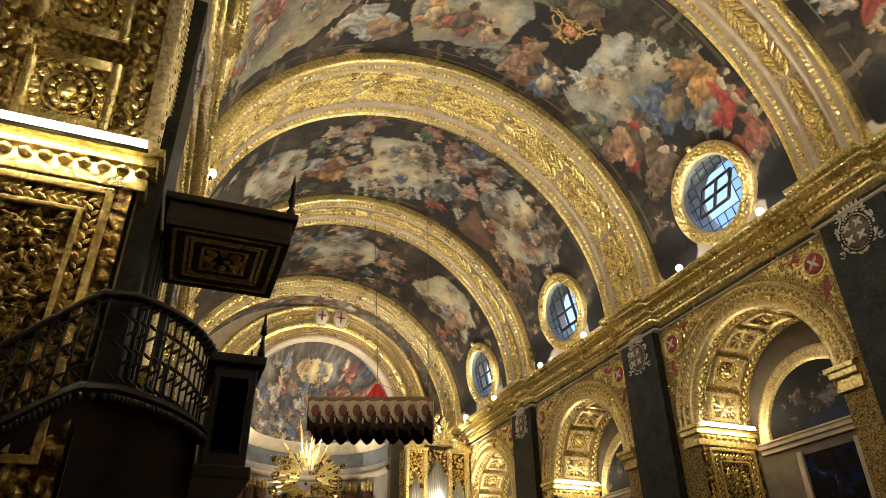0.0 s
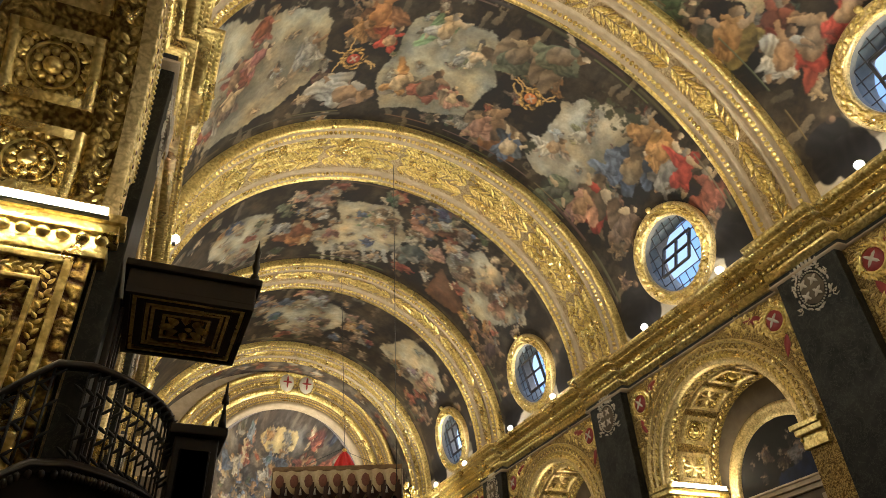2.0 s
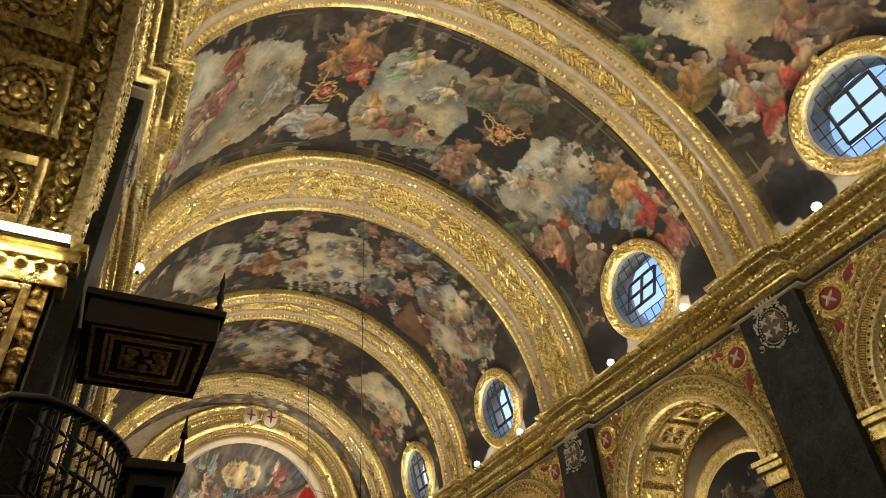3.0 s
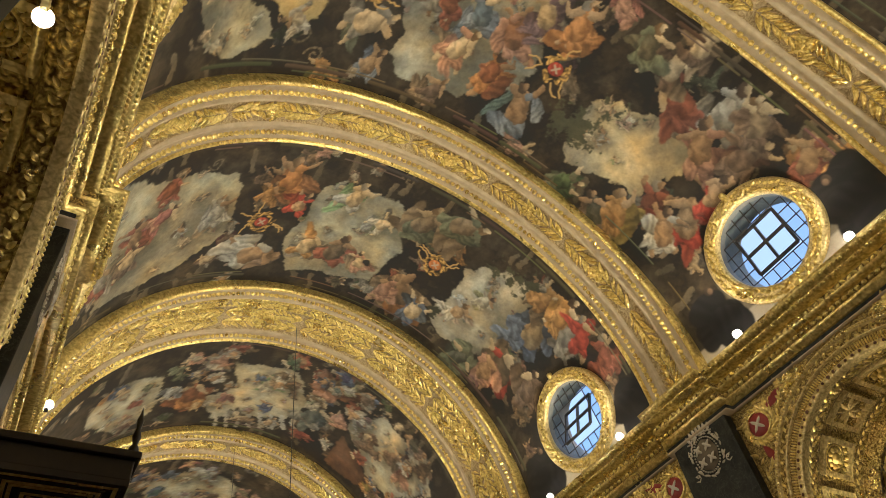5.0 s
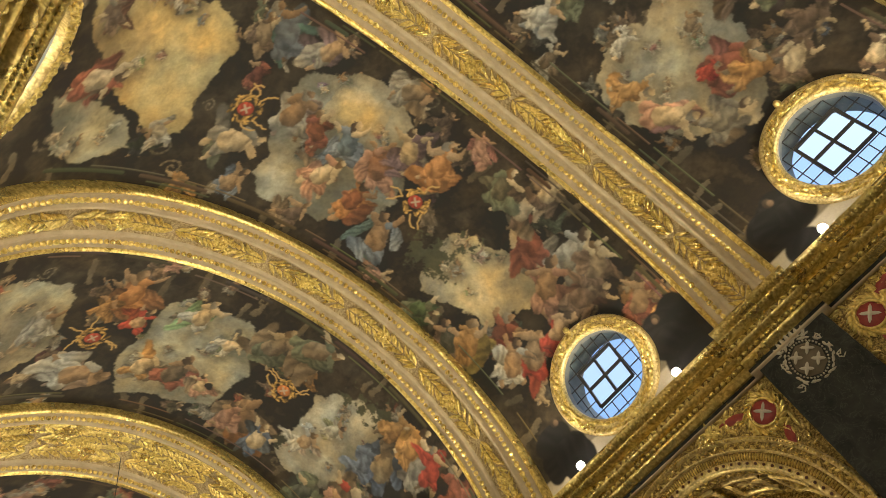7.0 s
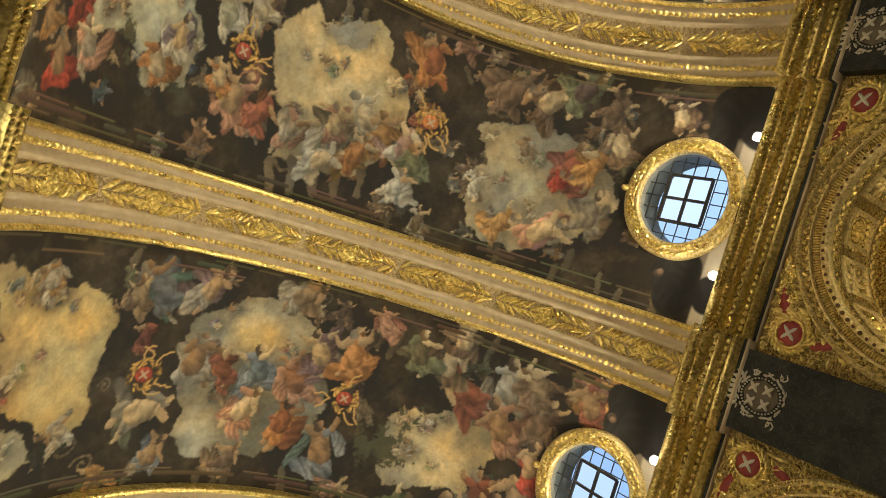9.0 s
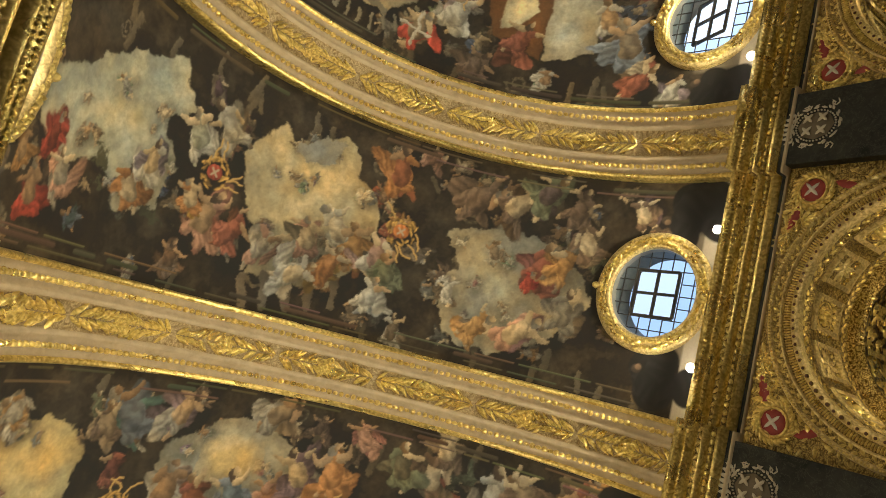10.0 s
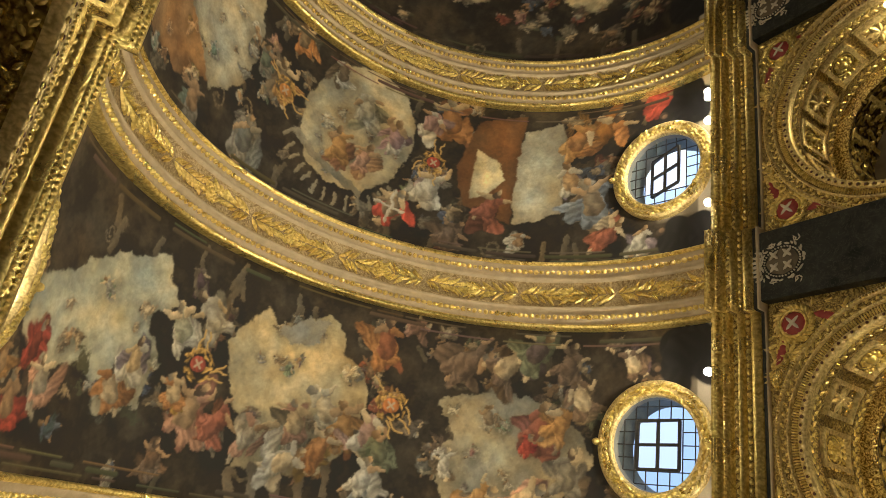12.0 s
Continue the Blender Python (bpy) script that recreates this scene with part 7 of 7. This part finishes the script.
valance(-W, -Dp, W, -Dp, 9)
valance(W, -Dp, W, Dp, 4)
valance(W, Dp, -W, Dp, 9)
valance(-W, Dp, -W, -Dp, 4)
bm = bmesh.new()
box(bm, -W - 0.05, W + 0.05, -Dp - 0.05, Dp + 0.05, 1.13, 1.30, 0.03)
part("top_frame", bm, stone("brown_gilt_wood", (0.12, 0.06, 0.02), (0.26, 0.15, 0.05), 6, 0.5), can, smooth=False)
pts = []
for k in range(49):
    a = 6.283 * k / 48
    row = []
    for j in range(8):
        f = j / 7
        rr = (0.42 * (1 - f) ** 0.7 + 0.06) * (1 + 0.12 * math.cos(a * 9))
        row.append((0.15 + rr * math.cos(a), rr * math.sin(a), 1.28 + 0.85 * f))
    pts.append(row)
part("red_drape", grid_mesh("red_drape", np.array(pts)), RED_CLOTH, can, "scarlet cloth gathered to a point")
bm = bmesh.new()
bmesh.ops.create_uvsphere(bm, u_segments=10, v_segments=6, radius=0.1)
bmesh.ops.translate(bm, verts=bm.verts, vec=(0.15, 0, 2.2))
part("finial", bm, GOLD_PLAIN, can)


def wire(x, y, z0, z1, x2=None, y2=None):
    bm = bmesh.new()
    bmesh.ops.create_cone(bm, cap_ends=True, segments=6, radius1=0.012, radius2=0.012, depth=z1 - z0)
    for q in bm.verts:
        f = q.co.z / (z1 - z0) + 0.5
        q.co.x += (x2 if x2 is not None else x) * (1 - f) + x * f
        q.co.y += (y2 if y2 is not None else y) * (1 - f) + y * f
        q.co.z += (z0 + z1) / 2
    tagged(part("suspension_wire", bm, IRON), "thin dark wire hanging from an arch rosette", "wire", "suspension wires")


for sx in (-1, 1):
    bm = bmesh.new()
    bmesh.ops.create_cone(bm, cap_ends=True, segments=6, radius1=0.01, radius2=0.01, depth=2.4)
    bmesh.ops.transform(bm, verts=bm.verts, matrix=Matrix.Translation((sx * 1.1, 0, 1.75)) @ Matrix.Rotation(radians(-66 * sx), 4, "Y"))
    part("stay", bm, IRON, can)
wire(0.30, 24.85, 10.42, 18.55, 0.52, 24.05)
wire(-0.05, 16.9, 6.9, 18.55, 0.02, 17.0)


# ---------------------------------------------------------------- organ
TIN = stone("tin_pipe", (0.45, 0.44, 0.40), (0.6, 0.58, 0.53), 5, 0.3)
TIN.node_tree.nodes["Principled BSDF"].inputs["Metallic"].default_value = 0.9
organ = thing("pipe_organ", "gilded organ case with three towers of tin pipes", "organ", at=pose(5.5, 30.6, 7.2))
bm = bmesh.new()
box(bm, -1.6, 1.6, 0.15, 1.0, -7.2, 2.55)
part("case", bm, GOLD_DEEP, organ, smooth=False)
bm = bmesh.new()
for x0, x1 in ((-1.6, -1.45), (-0.72, -0.55), (0.55, 0.72), (1.45, 1.6)):
    box(bm, x0, x1, -0.12, 0.2, -0.6, 2.5, 0.02)
box(bm, -1.65, 1.65, -0.15, 0.2, -0.75, -0.55, 0.02)
for x0, x1, z in ((-1.65, -0.5, 2.45), (-0.75, 0.75, 2.75), (0.5, 1.65, 2.45)):
    box(bm, x0, x1, -0.16, 0.2, z, z + 0.14, 0.02)
part("case_frame", bm, GOLD_PLAIN, organ, smooth=False)
for x0, n_, top, dip in ((-1.08, 9, 1.7, 0.8), (0.0, 11, 2.6, 0.9), (1.08, 9, 1.7, 0.8)):
    for k in range(n_):
        f = (k - (n_ - 1) / 2) / ((n_ - 1) / 2)
        h = top - dip * abs(f)
        bm = bmesh.new()
        r = 0.036 if n_ == 9 else 0.05
        bmesh.ops.create_cone(bm, cap_ends=True, segments=10, radius1=r, radius2=r, depth=h)
        bmesh.ops.translate(bm, verts=bm.verts, vec=(x0 + f * (0.33 if n_ == 9 else 0.48), 0.02, -0.4 + h / 2))
        part("pipe", bm, TIN, organ)
rng = random.Random(9)
mats = []
for k in range(150):
    xx = rng.uniform(-1.6, 1.6)
    zz = 2.5 + rng.uniform(0, 1.0) * (1.5 - abs(xx)) * 0.9 + (0.25 if abs(xx) < 0.7 else 0)
    t = rng.uniform(0.6, 2.5)
    xa = np.array([math.cos(t), 0, math.sin(t)])
    mats.append(frame_at((xx, -0.08, zz), xa, np.cross((0, -1, 0), xa), (0, -1, 0), (0.3, 0.2, 0.2)))
part("crest_carving", scatter("crest_carving", *LEAF, mats), GOLD_PLAIN, organ)
# fill light added in front of the organ pipes, without a fixture
lamp(4.4, 27.6, 6.2, 3000, target=(5.5, 30.4, 9.0), cone=80)


# ---------------------------------------------------------------- pulpit against the left pier
pul = thing("pulpit", "dark carved walnut pulpit with a square sounding board and stair", "pulpit", at=pose(-6.27, 8.35, 0.22))


def pbox(name, *dims, bevel=0.02, mat=WOOD, label="", parent=None):
    bm = bmesh.new()
    box(bm, *dims, bevel)
    return part(name, bm, mat, parent or pul, label, smooth=False)


board = pbox("sounding_board", -0.72, 0.84, -0.92, 0.78, 6.02, 6.30)
for k, (q, z0, mat) in enumerate(((0.86, 5.95, WOOD), (0.76, 5.965, GOLD_PLAIN), (0.67, 5.975, WOOD), (0.58, 5.98, GOLD_PLAIN), (0.50, 5.985, GOLD_PLAIN), (0.42, 5.99, WOOD), (0.34, 5.99, GOLD_PLAIN))):
    bm = bmesh.new()
    w = 0.07 if mat is WOOD else 0.05
    for a, b_, c, d in ((-q, q, -q, -q + w), (-q, q, q - w, q), (-q, -q + w, -q + w, q - w), (q - w, q, -q + w, q - w)):
        box(bm, a * 0.9 + 0.06, b_ * 0.9 + 0.06, c - 0.06, d - 0.06, z0, 6.03)
    part("coffer_moulding", bm, mat, board, "gilded coffer moulding" if mat is GOLD_PLAIN else "", smooth=False)
mats = [frame_at((0.06 + 0.13 * math.cos(k * 0.785), -0.06 + 0.13 * math.sin(k * 0.785), 6.01), (math.cos(k * 0.785), math.sin(k * 0.785), 0), (math.sin(k * 0.785), -math.cos(k * 0.785), 0), (0, 0, -1), (0.2, 0.16, 0.2)) for k in range(8)] + [frame_at((0.06, -0.06, 6.0), (1, 0, 0), (0, -1, 0), (0, 0, -1), (0.1, 0.1, 0.12))]
part("carved_boss", scatter("carved_boss", *LEAF, mats), GOLD_PLAIN, board, "gilded carved boss")["kind"] = "stuff"
pbox("board_cornice", -0.78, 0.90, -0.98, 0.84, 6.30, 6.40)
for x, y in ((0.80, -0.86), (0.80, 0.74)):
    bm = bmesh.new()
    prof = [(0.0, 6.4), (0.07, 6.4), (0.06, 6.5), (0.03, 6.55), (0.055, 6.66), (0.03, 6.78), (0.045, 6.9), (0.02, 7.0), (0.0, 7.12)]
    rings = [[bm.verts.new((x + r * math.cos(k * 0.785), y + r * math.sin(k * 0.785), z)) for k in range(8)] for r, z in prof]
    for p, q in zip(rings, rings[1:]):
        for k in range(8):
            bm.faces.new((p[k], p[(k + 1) % 8], q[(k + 1) % 8], q[k]))
    part("finial", bm, WOOD, pul)
pbox("back_panel", -0.98, -0.74, -0.55, 0.8, 3.3, 6.05)
for k in range(3):
    pbox("back_moulding", -0.74, -0.70, -0.5 + 0.42 * k, -0.42 + 0.42 * k, 3.4, 5.95, bevel=0.01)
# preaching box at the front
deck = 3.45
pbox("box_panel", 0.18, 0.68, -0.55, 0.75, deck - 0.35, 4.35)
pbox("box_ledge", 0.10, 0.76, -0.65, 0.82, 4.35, 4.47)
pbox("box_base", 0.10, 0.74, -0.62, 0.8, deck - 0.45, deck - 0.3)
for y0 in (-0.35, 0.15):
    pbox("raised_panel", 0.66, 0.70, y0, y0 + 0.38, deck - 0.15, 4.2)
    pbox("raised_panel", 0.25, 0.60, -0.58, -0.54, deck - 0.15, 4.2)
# curved gallery: handrail, iron balusters, base
path = []
for k in range(15):
    f = k / 14
    path.append((-2.9 + 1.75 * f, -1.42 + 0.17 * f, 2.99 + 1.75 * f, 2.22 + 1.42 * f))
for k in range(1, 15):
    a = radians(-95 + 85 * k / 14)
    path.append((-0.82 + 0.98 * math.cos(a) - 0.03, -0.12 + 0.98 * math.sin(a), 4.84 - 0.30 * k / 14, 3.72 - 0.24 * k / 14))


def rail(name, pick, w, h, mat):
    pts = []
    for i, p in enumerate(path):
        q = path[min(i + 1, len(path) - 1)]
        o = path[max(i - 1, 0)]
        d = np.array([q[0] - o[0], q[1] - o[1]])
        d = d / np.linalg.norm(d)
        n = np.array([d[1], -d[0]])
        z = p[pick]
        pts.append([(p[0] + n[0] * w * c, p[1] + n[1] * w * c, z + h * s) for c, s in ((1, -0.6), (1, 0.4), (0.5, 1), (-0.5, 1), (-1, 0.4), (-1, -0.6))])
    return part(name, grid_mesh(name, np.array(pts), closed_v=True), mat, pul)


rail("handrail", 2, 0.07, 0.05, WOOD)
rail("base_rail", 3, 0.12, 0.09, WOOD)
rail("base_moulding", 3, 0.16, 0.03, WOOD)
for i in range(1, len(path) - 1):
    p = path[i]
    bm = bmesh.new()
    bmesh.ops.create_cone(bm, cap_ends=True, segments=6, radius1=0.014, radius2=0.014, depth=p[2] - p[3])
    bmesh.ops.translate(bm, verts=bm.verts, vec=(p[0], p[1], (p[2] + p[3]) / 2))
    part("baluster", bm, IRON, pul)
    mats = []
    for k in range(6):
        z = p[3] + (p[2] - p[3]) * (k + 0.7) / 6.5
        t = radians(40 if k % 2 else 140)
        mats.append(frame_at((p[0], p[1] - 0.01, z), (math.cos(t), 0, math.sin(t)), np.cross((0, -1, 0), (math.cos(t), 0, math.sin(t))), (0, -1, 0), (0.16, 0.05, 0.05)))
    part("iron_scroll", scatter("iron_scroll", *LEAF, mats), IRON, pul)["kind"] = "stuff"
# solid stair body and console below
pts = np.array([[(p[0], p[1], p[3] - 0.02), (p[0] + 0.02, p[1] + 0.06, p[3] - 0.30), (p[0] * 0.97, p[1] + 0.12, p[3] - 0.42), (p[0] * 0.94, min(p[1] + 0.3, 0.6), -0.22)] for p in path])
part("stair_body", grid_mesh("stair_body", pts), WOOD, pul)
pts = np.array([[(p[0], p[1], p[3] + 0.05), (p[0], max(p[1], 0.9), p[3] + 0.05)] for p in path])
part("deck", grid_mesh("deck", pts), WOOD, pul)

mats = []
for i in range(len(path) * 3 - 3):
    f = i / 3
    k = int(f)
    p, q = path[k], path[min(k + 1, len(path) - 1)]
    g = f - k
    o = np.array([p[c] + (q[c] - p[c]) * g for c in range(4)])
    d = np.array([q[0] - p[0], q[1] - p[1], 0.0])
    d = d / max(np.linalg.norm(d), 1e-6) if k < len(path) - 1 else np.array([0, 1.0, 0])
    n = np.array([d[1], -d[0], 0.0])
    mats.append(frame_at((o[0] + n[0] * 0.13, o[1] + n[1] * 0.13, o[3] - 0.09), d, (0, 0, 1), n, (0.035, 0.05, 0.05)))
part("dentil_moulding", scatter("dentil_moulding", *DOME, mats), WOOD, pul)["kind"] = "stuff"
for y0 in (-0.62, 0.70):
    bm = bmesh.new()
    for z, r, h in ((4.47, 0.05, 0.16), (4.63, 0.028, 0.14), (4.77, 0.045, 0.12), (4.89, 0.02, 0.16)):
        bmesh.ops.create_cone(bm, cap_ends=True, segments=8, radius1=r, radius2=r * 0.6, depth=h, matrix=Matrix.Translation((0.68, y0, z + h / 2)))
    part("box_finial", bm, WOOD, pul)
bm = bmesh.new()
for k in range(9):
    a0, a1 = math.pi * k / 9, math.pi * (k + 1) / 9
    for r0, r1 in ((0.13, 0.16),):
        vs = [bm.verts.new((0.42 + r * math.cos(a), -0.57, 4.02 + r * math.sin(a))) for r, a in ((r0, a0), (r1, a0), (r1, a1), (r0, a1))]
        bm.faces.new(vs)
bmesh.ops.solidify(bm, geom=bm.faces[:], thickness=0.03)
part("arched_moulding", bm, WOOD, pul)
